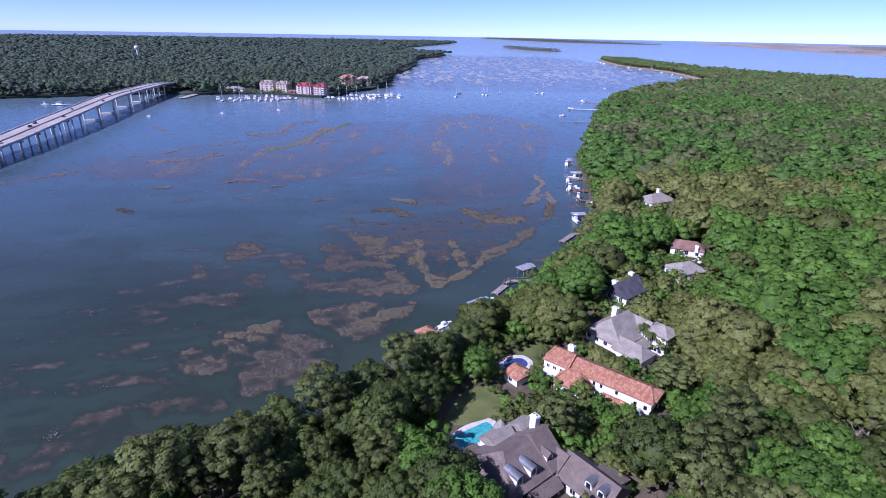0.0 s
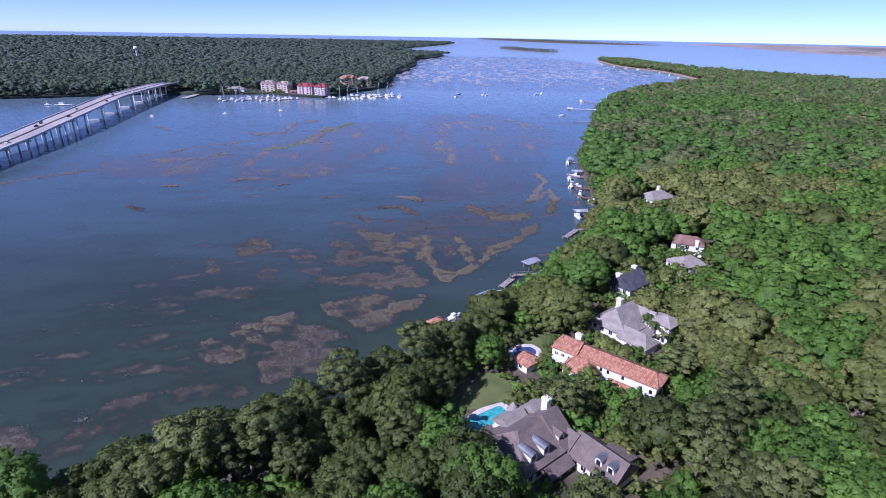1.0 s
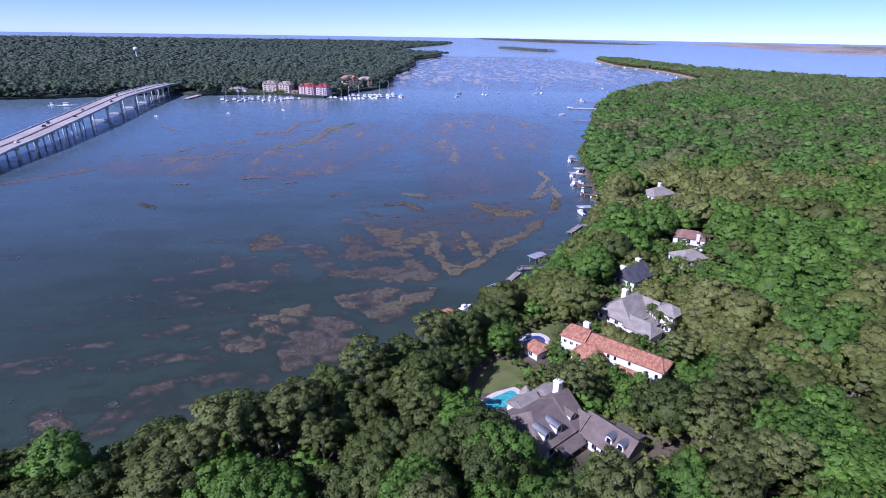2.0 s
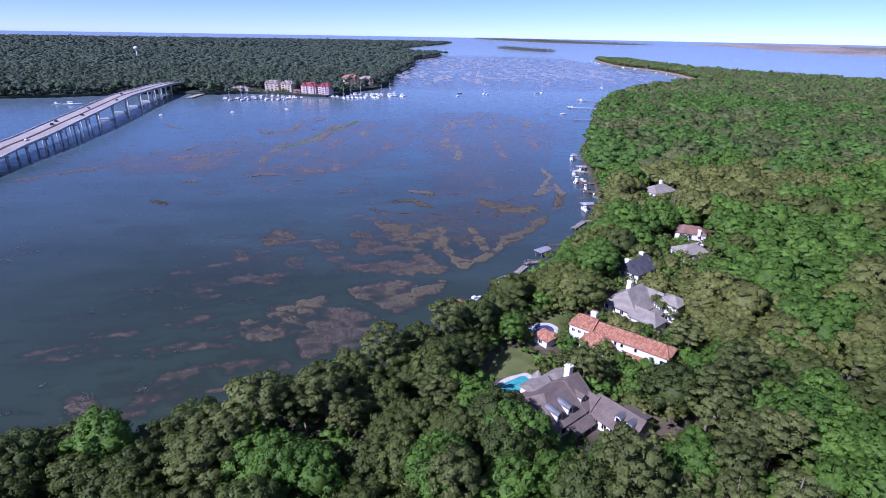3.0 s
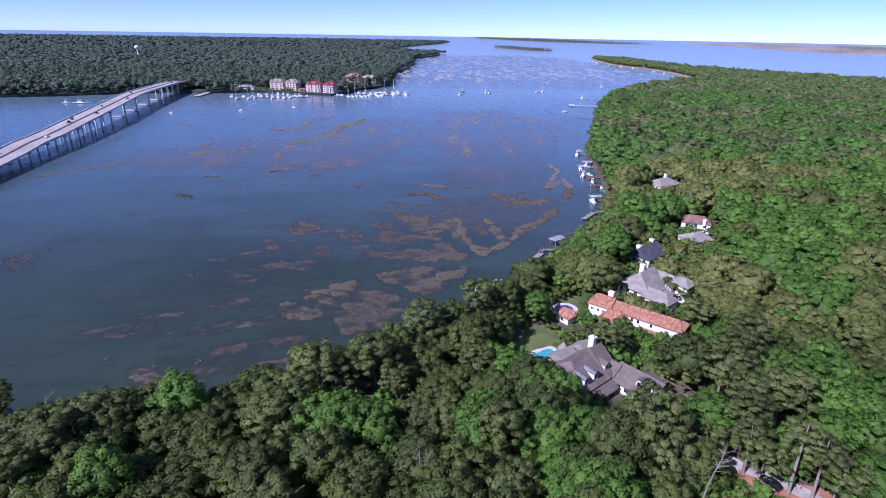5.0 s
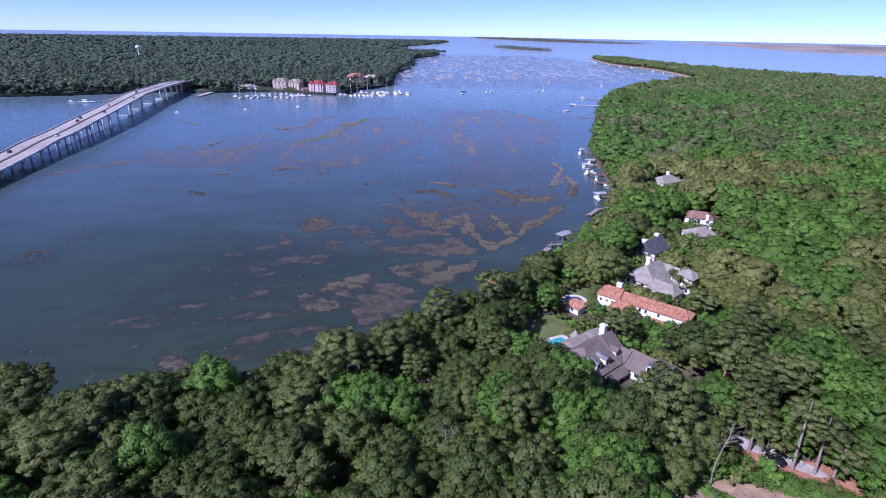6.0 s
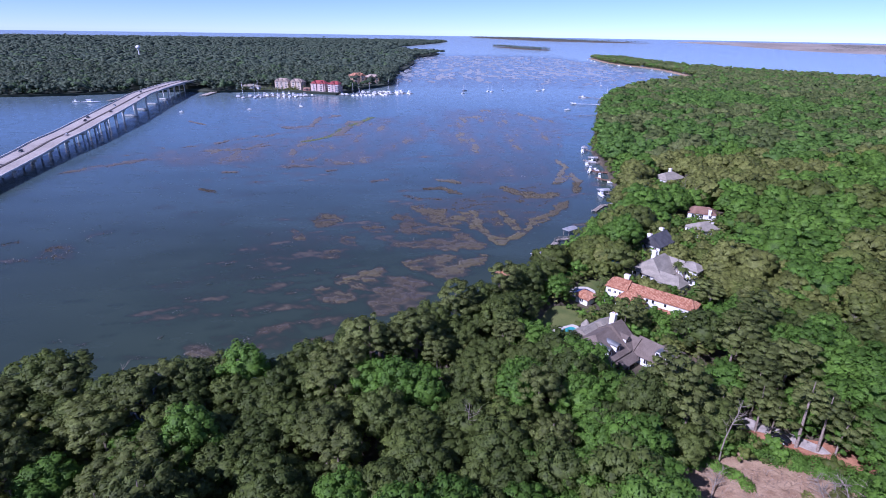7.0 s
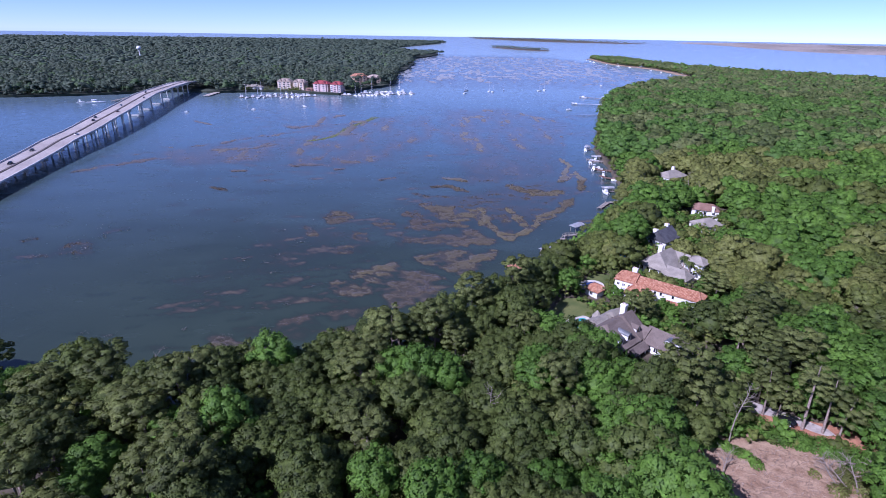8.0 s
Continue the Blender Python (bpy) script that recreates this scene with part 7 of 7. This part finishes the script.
# yachts at anchor
for x, y, turn, ln in ((-204, 672, 120, 12), (21, 863, 60, 11), (66, 902, 75, 14), (72, 896, 60, 11), (95, 926, 80, 9), (170, 937, 70, 15), (158, 921, 30, 10), (305, 1040, 90, 12), (26, 905, 30, 9)):
    sailboat(x, y, turn, ln, navy if ln == 9 else None)
for x, y, turn, ln in ((-331, 608, 190, 4.5), (-261, 639, 5, 5.5), (440, 2300, 40, 9), (330, 1500, 70, 8)):
    motorboat(x, y, turn, ln)

# marina: floating docks with berthed boats, and the buildings behind
def berths(x0, y0, x1, y1, n, seed, sails):
    r = random.Random(seed)
    dock("marina_dock", [(x0, y0), (x1, y1)], 3.0, 0.7, wood, "long floating marina dock with berthed boats", False)
    t = Vector((x1 - x0, y1 - y0)).normalized()
    s = Vector((-t.y, t.x))
    ang = math.degrees(math.atan2(s.y, s.x))
    for k in range(n):
        f = (k + 0.5) / n
        side = 1 if r.random() < 0.55 else -1
        ln = r.uniform(11, 19)
        c = Vector((x0, y0)) + t * (f * math.hypot(x1 - x0, y1 - y0)) + s * side * (ln * 0.5 + 1.2)
        turn = ang + (0 if side > 0 else 180) + r.uniform(-4, 4)
        if r.random() < sails:
            sailboat(c.x, c.y, turn, ln, navy if r.random() < 0.15 else None)
        else:
            motorboat(c.x, c.y, turn, ln, r.random() < 0.75, canvas_blue if r.random() < 0.3 else None)


berths(-322, 768, -210, 796, 14, 1, 0.14)
berths(-300, 804, -224, 812, 9, 2, 0.1)
berths(-172, 810, -62, 850, 18, 3, 0.16)
berths(-150, 842, -76, 870, 11, 4, 0.2)
dock("marina_ramp", [(-182, 828), (-172, 812)], 3.0, 1.2, wood, "gangway from the quay to the floating docks", False)
motorboat(-486, 690, 10, 24, True)
motorboat(-505, 690, 10, 10, True)
dock("pier", [(-470, 812), (-468, 700)], 4.0, 1.6, wood, "old timber pier with a tour boat")
dock("landing", [(-374, 840), (-372, 776)], 9.0, 1.5, gravel, "wide pale boat landing beside the bridge")


def block_of_flats(x, y, turn, hx, hy, floors, roof, walls, label, gables=1, hip=6.0):
    """A tall waterside building: storeys of windows, balconies, a roof with gables."""
    b = thing("apartment_building", pose(x, y, 0, 0, 0, turn), label, "building")
    top = G + floors * 3.1
    part("wall", box(-hx, -hy, B, hx, hy, top), walls, b)
    part("roof", roof_gable(-hx, hx, 0, hy, top, top + 4.2, hip=(hip, hip), over=0.8), roof, b)
    n = int(hx * 2 / 4.2)
    for g in range(gables):
        gx = -hx + (g + 0.5) * 2 * hx / gables
        part("wall", gable_wall(-hy - 1.6, 0, gx, 4.2, B, top, top + 3.6, True), walls, b)
        part("roof", roof_gable(-hy - 1.6, 0, gx, 4.2, top, top + 3.6, True, 0.6), roof, b)
        for f in range(floors):
            window(b, "-y", -hy - 1.6, gx, G + 0.7 + f * 3.1, 3.4, 1.8, 3)
    for f in range(floors):
        z = G + 0.7 + f * 3.1
        for k in range(n):
            u = -hx + (k + 0.5) * 2 * hx / n
            if all(abs(u - (-hx + (g + 0.5) * 2 * hx / gables)) > 5 for g in range(gables)):
                window(b, "-y", -hy, u, z, 2.4, 1.9, 1)
                bal = part("balcony", box(u - 1.7, -hy - 1.3, z - 0.45, u + 1.7, -hy, z - 0.25), trim_white, b)
                part("railing", box(u - 1.7, -hy - 1.32, z - 0.25, u + 1.7, -hy - 1.26, z + 0.65), trim_white, bal)
        for k in range(2):
            window(b, "-x", -hx, (k - 0.5) * hy, z, 1.8, 1.7, 1)
            window(b, "+x", hx, (k - 0.5) * hy, z, 1.8, 1.7, 1)
    return b


block_of_flats(-211, 846, -20, 13, 7.0, 4, red_roof, pink, "pale pink waterside apartment building with a red metal roof", 2)
block_of_flats(-185, 837, -20, 9, 8.0, 4, red_roof, pink, "pale pink apartment tower block with a red metal roof", 1, 5)
block_of_flats(-277, 876, -10, 11, 6.5, 4, roof_tan, sand_wall, "sand-coloured waterside apartment building with tan gabled roofs", 3, 4.0)
block_of_flats(-251, 868, -16, 10, 6.5, 4, roof_tan, cream, "cream waterside apartment building with stepped tan gables", 2, 4.0)
block_of_flats(-168, 978, 32, 13, 8, 5, terracotta, peach, "peach stucco apartment building with terracotta roofs above the trees", 2)
block_of_flats(-142, 992, 28, 11, 8, 4, roof_tan, peach, "peach stucco apartment wing with tan roofs beside taller trees", 2)
house_plain("club_house", -332, 866, 4, 18, 8, 7.0, 10.6, shingle_grey, 7.0, "low marina building with a broad grey roof")
house_plain("boat_shed", -232, 848, -20, 6, 4, 6.0, 8.0, shingle_rust, 0, "small brown-roofed shed on the marina quay", (), brick_mat)

# ---- road traffic, water tower ----
def car(m, paint, label, group="cars on the bridge"):
    c = thing("car", m, label, "car", group)
    body = hull_shape([[(x, -w, 0.35), (x, w, 0.35), (x, w * 0.97, h), (x, -w * 0.97, h)] for x, w, h in ((-2.25, 0.80, 0.80), (-2.1, 0.90, 1.0), (-0.9, 0.92, 1.02), (1.0, 0.92, 0.98), (1.95, 0.88, 0.82), (2.25, 0.74, 0.65))])
    part("body", body, paint, c)
    part("cabin", hull_shape([[(x, -w, 0.98), (x, w, 0.98), (x * 0.92, w * 0.80, h), (x * 0.92, -w * 0.80, h)] for x, w, h in ((-2.0, 0.86, 1.15), (-1.5, 0.88, 1.62), (0.3, 0.88, 1.64), (1.1, 0.86, 1.05))]), pane_mat, c, "dark glazed cabin")
    part("roof", box(-1.42, -0.66, 1.60, 0.22, 0.66, 1.67, 0.03), paint, c)
    for x in (-1.4, 1.4):
        for s in (-1, 1):
            w = part("wheel", tube([(x, s * 0.72, 0.33), (x, s * 0.95, 0.33)], [0.33, 0.33], 12), rubber, c)
            part("rim", tube([(x, s * 0.94, 0.33), (x, s * 0.965, 0.33)], [0.19, 0.19], 8), alu, w)
    for s in (-0.6, 0.6):
        part("headlight", box(2.12, s - 0.17, 0.60, 2.24, s + 0.17, 0.74), gelcoat, c)
        part("tail_light", box(-2.29, s - 0.16, 0.72, -2.2, s + 0.16, 0.86), red_roof, c)
    return c


CAR_NAMES = ("black", "white", "silver", "dark grey")
for y, o, k, back in ((272, -4.5, 3, 1), (308, -5.0, 0, 1), (345, -8.0, 3, 1), (395, 4.8, 1, 0), (455, -4.6, 0, 1), (470, -8.2, 3, 1), (500, 5.0, 0, 0), (540, -4.8, 2, 1), (600, 8.0, 3, 0), (655, -5.0, 0, 1), (700, 4.8, 1, 0)):
    p, t = axis_at(y)
    side = Vector((t.y, -t.x, 0)).normalized()
    q = p + side * o * 0.8
    pitch = math.degrees(math.asin(t.z))
    car(pose(q.x, q.y, q.z + 0.03, 0, -pitch if not back else pitch, math.degrees(math.atan2(t.y, t.x)) + (180 if back else 0)), car_paints[k], CAR_NAMES[k] + " car driving on the concrete bridge")
car(pose(49.0, 52.4, G + 0.12, 0, 0, 118), car_paints[0], "black car parked on pine straw beside the drive", "cars by the drive")
car(pose(38.6, 55.2, G + 0.12, 0, 0, 140), car_paints[0], "dark car parked in the shade of pines", "cars by the drive")

tower = thing("water_tower", pose(-905, 1665, G), "white spherical water tower on a slim stem above the far woods", "water tower")
part("stem", tube([(0, 0, -1), (0, 0, 3), (0, 0, 8), (0, 0, 28), (0, 0, 33)], [4.5, 3, 1.7, 1.7, 4], 16), gelcoat, tower)
bm = bmesh.new()
bmesh.ops.create_uvsphere(bm, u_segments=24, v_segments=14, radius=6.4, matrix=Matrix.Translation((0, 0, 36.5)) @ Matrix.Diagonal((1, 1, 0.88, 1)))
for f in bm.faces:
    f.smooth = True
part("tank", bm, gelcoat, tower)

# ---- the long point's sandy bay ----
bay = [p for p in bank_line if 1250 < p[1] < 2330]
out = np.gradient(np.array(bay), axis=0)
out = np.stack([-out[:, 1], out[:, 0]], 1) / np.linalg.norm(out, axis=1, keepdims=True)
reach = 7 + 16 * fbm(np.arange(len(bay)) / 5.0, np.zeros(len(bay)), 61, 3)
rim = [(x + a * r, y + b * r) for (x, y), (a, b), r in zip(bay, out, reach)]
bm = bmesh.new()
low = [[bm.verts.new((x - a * 4, y - b * 4, 2.2)) for (x, y), (a, b) in zip(bay, out)], [bm.verts.new((x, y, -0.2)) for x, y in rim]]
for k in range(len(bay) - 1):
    bm.faces.new((low[0][k], low[0][k + 1], low[1][k + 1], low[1][k]))
beach = part("beach", bm, sand, None)
tagged(beach, "narrow pinkish sandy beach along the wooded point", "beach", kind="structure")
rb = random.Random(31)
for k in range(4, len(bay) - 4, 9):
    (x, y), (a, b) = bay[k], out[k]
    dock("dock", [(x + a * 4, y + b * 4), (x + a * rb.uniform(26, 40), y + b * rb.uniform(26, 40))], 3.0, 1.5, roof_pale if k % 2 else wood, "timber dock off the sandy beach of the point")
    if k % 4:
        motorboat(x + a * 38, y + b * 38 + 8, rb.uniform(0, 360), rb.uniform(8, 11), True)

# ---- far islands and shores ----
def far_land(name, pts, label, tree_gap, height, seed, wood_label, mat=soil):
    line = wobble(along(list(pts) + [pts[0]], max(40, tree_gap * 2))[:-1], tree_gap * 0.5, tree_gap * 5, seed)
    bm = bmesh.new()
    sx, sy, sz = settle([p[0] for p in line], [p[1] for p in line], [1.0] * len(line))
    top = [bm.verts.new((a, b, c)) for a, b, c in zip(sx, sy, sz)]
    bm.faces.new(top)
    low = [bm.verts.new((a, b, c - 2.5)) for a, b, c in zip(sx, sy, sz)]
    for i in range(len(top)):
        j = (i + 1) % len(top)
        bm.faces.new((top[i], low[i], low[j], top[j]))
    bmesh.ops.triangulate(bm, faces=bm.faces[:])
    bmesh.ops.recalc_face_normals(bm, faces=bm.faces)
    me = bpy.data.meshes.new(name)
    bm.to_mesh(me)
    bm.free()
    me.materials.append(mat)
    tagged(new(name, me), label, "ground", kind="structure")
    if height:
        xs, ys = [p[0] for p in pts], [p[1] for p in pts]
        gx, gy = sow(tree_gap, min(xs), max(xs), min(ys), max(ys), seed)
        k = inside(gx, gy, line)
        stuff_wood(name + "_wood", gx[k], gy[k], 1.0, 1, 1, 0, 1, seed, wood_label, (height / 16 * 0.85, height / 16 * 1.2), (0.5, 0.5, 0.0), 4, leaves=leaf_hazed)


sand_far = surface("tan marsh flat", (0.22, 0.185, 0.15), (0.32, 0.275, 0.225), 0.004, 0.95, 0.2, 0.05)
far_land("ground_isle", [(430, 4250), (520, 4330), (640, 3900), (740, 3620), (690, 3420), (600, 3500), (500, 3850)], "small wooded island in the sound", 22, 16, 61, "dark trees on a small island")
far_land("ground_mainland", [(1150, 18900), (1100, 14600), (1500, 9400), (2000, 8000), (2700, 7600), (3100, 7900), (3000, 9800), (2700, 16000)], "low wooded shore on the horizon", 130, 30, 62, "blue-green trees on the horizon")
far_land("ground_marsh_right", [(4300, 9800), (3900, 7600), (3100, 5000), (2950, 4150), (3200, 3650), (5200, 4300), (7600, 5600), (9500, 9000), (8200, 12500), (5600, 11900)], "tan marsh flats on the horizon", 100, 0, 63, "", sand_far)
far_land("ground_hummock", [(3150, 4720), (3330, 4250), (4200, 4500), (7000, 5800), (8200, 8600), (6600, 9000), (4600, 6200)], "low wooded hummock in the marsh", 70, 12, 64, "dark trees on a marsh hummock")

# ---- clearing, hedge, snags ----
def bare_tree(name, m, height, seed, label, bend=0.1):
    r = random.Random(seed)
    t = thing(name, m, label, "dead tree")
    line = [(bend * height * h * h * r.uniform(0.8, 1.2), 0.25 * math.sin(h * 5), height * h - 0.3 * (h == 0)) for h in (0, 0.2, 0.4, 0.6, 0.8, 1)]
    part("trunk", tube(line, [0.22, 0.18, 0.15, 0.12, 0.08, 0.03], 7), dead_bark, t)
    for k in range(15):
        i = r.randint(2, 4)
        p = Vector(line[i]).lerp(Vector(line[i + 1]), r.random())
        a, ln = r.uniform(0, 6.28), r.uniform(1.2, 3.2) * (1.3 - i * 0.12)
        q = p + Vector((math.cos(a) * ln * 0.55, math.sin(a) * ln * 0.55, ln * 0.35))
        e = q + Vector((math.cos(a + 0.5) * ln * 0.5, math.sin(a + 0.5) * ln * 0.5, ln * r.uniform(0.1, 0.6)))
        f = q + Vector((math.cos(a - 0.7) * ln * 0.45, math.sin(a - 0.7) * ln * 0.45, ln * 0.45))
        bm = join_bm(tube([p, q, e], [0.06, 0.04, 0.015], 5), tube([q, f], [0.035, 0.012], 4))
        part("limb", bm, dead_bark, t)
    return t


bare_tree("dead_tree", pose(30.5, 45.5, G, 0, 0, 20), 17, 3, "tall leafless grey tree leaning over the clearing", 0.16)
bare_tree("dead_tree", pose(-112, 66, G, 0, 0, 0), 12, 5, "bleached dead snag on the creek bank", 0.02)
bare_tree("dead_tree", pose(-110, 65, G, 0, 0, 80), 9, 6, "bleached dead snag beside another on the bank", 0.03)
bare_tree("fallen_tree", pose(22.5, 33.5, G + 0.4, 0, 68, 55), 9, 7, "fallen bare tree lying across the cleared soil", 0.1)
bare_tree("fallen_tree", pose(17.0, 31.0, G + 0.5, 0, 60, 160), 6, 8, "heap of bleached branches on the cleared soil", 0.2)
bare_tree("dead_tree", pose(95, 97, G, 0, 35, 30), 8, 9, "pale bare branches over orange soil", 0.2)
bare_tree("fallen_tree", pose(56, 38, G + 0.6, 0, 62, 200), 10, 10, "pale fallen branches at the clearing's edge", 0.1)


def pine_trunk(x, y, height, lean, turn, seed):
    """A slim pine by the drive: a bare trunk with its crown on top."""
    t = thing("pine_tree", pose(x, y, G, 0, 0, turn), "slim tall pine with a bare trunk beside the drive", "pine tree", "pines by the drive")
    line = [(lean * h * h * height, 0.2 * math.sin(3 * h), height * h - 0.3 * (h == 0)) for h in (0, 0.3, 0.6, 0.85, 1.0)]
    part("trunk", tube(line, [w * height / 17 for w in (0.40, 0.30, 0.24, 0.17, 0.05)], 8), bark_pale, t)
    q, nq = crown_of("pine", 2400, 0.42, seed, 40, 0.36)
    v, f, nv = puffs_of("pine", 40, 1, seed)
    up = np.array([lean * height * 0.9, 0, height - 12.8])
    f = f[v[f][:, :, 2].mean(1) > 9]
    high = q[:, :, 2].mean(1) > 9
    q, nq = q[high], nq[high]
    c = new("crown", leafy_mesh("crown", v * np.array([0.95, 0.95, 0.75]) + up, f, q * np.array([0.95, 0.95, 0.75]) + up, leaf_one["pine"], None, np.concatenate([nv, nq.reshape(-1, 3)])))
    c.parent = t


for k, (x, y, hh, ln, tn) in enumerate(((51.4, 50.0, 18, 0.07, 62), (44.8, 55.6, 13, 0.06, 120), (47.4, 54.2, 11, 0.15, 250), (55.6, 48.6, 15, 0.08, 70), (58.0, 46.4, 12, 0.12, 10))):
    pine_trunk(x, y, hh, ln, tn, 700 + k)


def shrub_mass(name, spots, size, label, kind="broad", seed=1):
    """Low leafy growth over a run of spots, all one mass."""
    r = np.random.default_rng(seed)
    out = []
    for x, y, rad, h in spots:
        n = int(rad * rad * 60 / (size / 0.4) ** 2)
        d = r.normal(0, 1, (n, 3))
        d[:, 2] = np.abs(d[:, 2])
        d /= np.linalg.norm(d, axis=1, keepdims=True)
        pos = np.array([x, y, G]) + d * np.array([rad, rad, h]) * r.uniform(0.75, 1.05, (n, 1))
        out.append(leaf_quads(r, pos, d, size, 0.2))
    q = np.concatenate(out)
    me = quads_mesh(name, q, leaf_many[kind], np.repeat(r.uniform(0, 1, 1), len(q)))
    return tagged(new(name, me), label, "shrubs", kind="stuff")


rs = random.Random(4)
shrub_mass("hedge", [(x + rs.uniform(-0.8, 0.8), y + rs.uniform(-0.8, 0.8), rs.uniform(1.6, 3.4), rs.uniform(1.6, 4.2)) for x, y in [(p.x, p.y) for p in along([(24, 48), (29, 51), (35, 51), (41, 49), (47, 45.5), (54, 41), (60, 37)], 0.8)]], 0.42, "rough green hedge between the drive and the clearing", "broad", 2)
shrub_mass("hedge_low", [(x + rs.uniform(-0.5, 0.5), y + rs.uniform(-0.5, 0.5), rs.uniform(1.0, 1.9), rs.uniform(1.0, 2.2)) for x, y in [(p.x, p.y) for p in along([(24, 47), (28, 45), (31, 42), (33.5, 38.5)], 0.7)]], 0.40, "low green scrub spilling into the clearing", "broad", 3)
shrub_mass("garden_shrubs", [(27.5, 81, 1.5, 1.8), (25.5, 79, 1.3, 1.5), (24, 76.5, 1.6, 1.7), (22, 79, 1.2, 1.4), (29.5, 78.0, 1.3, 1.2), (20, 75.8, 1.4, 1.5)], 0.35, "rounded garden shrubs before the brown-roofed house", "broad", 4)


def brush(name, poly, n, label, seed):
    """Sticks and torn stems strewn on bare soil."""
    r = np.random.default_rng(seed)
    xs, ys = [p[0] for p in poly], [p[1] for p in poly]
    x, y = r.uniform(min(xs), max(xs), n), r.uniform(min(ys), max(ys), n)
    k = inside(x, y, poly)
    x, y = x[k], y[k]
    a, ln = r.uniform(0, math.pi, len(x)), r.uniform(0.25, 1.0, len(x))
    w = r.uniform(0.03, 0.09, len(x))
    dx, dy = np.cos(a) * ln, np.sin(a) * ln
    px, py = -np.sin(a) * w, np.cos(a) * w
    z = G + 0.12 + r.uniform(0, 0.25, len(x))
    q = np.stack([np.stack([x - dx + px * 0, y - dy, z - 0.05], 1), np.stack([x + px, y + py, z + w], 1), np.stack([x + dx, y + dy, z], 1), np.stack([x - px, y - py, z - 0.03], 1)], 1)
    me = quads_mesh(name, q, stem_mat)
    return tagged(new(name, me), label, "debris", kind="stuff")


shrub_mass("grey_scrub", [(rs.uniform(44, 66), rs.uniform(22, 36), rs.uniform(1.2, 2.4), rs.uniform(1.2, 3.2)) for _ in range(46)], 0.42, "grey-green scrub with pale bare twigs at the clearing edge", "pine", 6)
for k in range(7):
    bare_tree("dead_sapling", pose(rs.uniform(46, 60), rs.uniform(26, 36), G, rs.uniform(-40, 40), rs.uniform(15, 50), rs.uniform(0, 360)), rs.uniform(5, 8), 40 + k, "pale leafless sapling leaning out of the scrub", 0.15)
brush("brush_debris", [(9, 22), (13, 33), (18, 39), (29, 44), (42, 43), (54, 40), (58, 36), (51, 26), (32, 15)], 4200, "dry sticks and torn stems strewn over bare soil", 5)

for k, (x, y, hh) in enumerate(((-27, 48, 15.5), (-104, 50, 12), (99, 97, 9), (108, 226, 16), (112, 246, 17))):
    bare_tree("dead_tree", pose(x, y, G, 0, 0, 47 * k), hh, 80 + k, "slim bleached snag standing among living crowns", 0.02 + 0.02 * (k % 3))


def palm(x, y, height, seed):
    """A palmetto: slim trunk and a head of arching fronds."""
    r = random.Random(seed)
    t = thing("palm_tree", pose(x, y, G, 0, 0, r.uniform(0, 360)), "slim palmetto with a round head of arching fronds", "palm tree", "garden palms")
    part("trunk", tube([(0, 0, -0.3), (0.1, 0, height * 0.5), (0.25, 0.1, height)], [0.24, 0.18, 0.16], 8), bark_pale, t)
    for k in range(16):
        a, lift = k * 2.399, r.uniform(-0.2, 1.1)
        bm = bmesh.new()
        rows = []
        for q in range(6):
            f = q / 5
            d = 2.3 * f
            w = 0.42 * math.sin(math.pi * (0.12 + 0.86 * f)) + 0.02
            z = height + lift * d * 0.8 - 0.42 * d * d
            c, s = math.cos(a), math.sin(a)
            px, py = 0.25 + c * d, 0.1 + s * d
            rows.append([bm.verts.new((px - s * w, py + c * w, z - 0.16)), bm.verts.new((px, py, z)), bm.verts.new((px + s * w, py - c * w, z - 0.16))])
        for u, v in zip(rows, rows[1:]):
            bm.faces.new((u[0], u[1], v[1], v[0]))
            bm.faces.new((u[1], u[2], v[2], v[1]))
        part("frond", bm, leaf_one["oak"], t)
    return t


for k, (x, y, hh) in enumerate(((62.6, 141.4, 7.5), (64.0, 139.0, 6.5), (29.5, 131.5, 6.0), (-330, 852, 9), (-318, 853, 8), (-292, 856, 10), (-264, 853, 9), (-236, 840, 8), (-168, 846, 9))):
    palm(x, y, hh, 60 + k)
shrub_mass("marina_shrubs", [(x, 846 + rs.uniform(2, 12), rs.uniform(2.5, 4.5), rs.uniform(3, 7)) for x in [rs.uniform(-350, -250) for _ in range(26)]], 1.2, "green shrubs along the marina quay", "oak", 9)

# small pale houses on the far point and a landing of white sand
for x, y, turn, w in ((585, 1205, 30, 8), (630, 1290, 70, 9), (640, 1420, 80, 7), (662, 1560, 85, 9), (640, 1720, 95, 8), (622, 1880, 95, 7), (300, 880, 50, 7), (196, 655, 60, 6)):
    house_plain("house", x + 6, y, turn, w, 5.0, 8.0, 11.0, shingle_grey, 3.0, "pale far house at the shore of the far point")
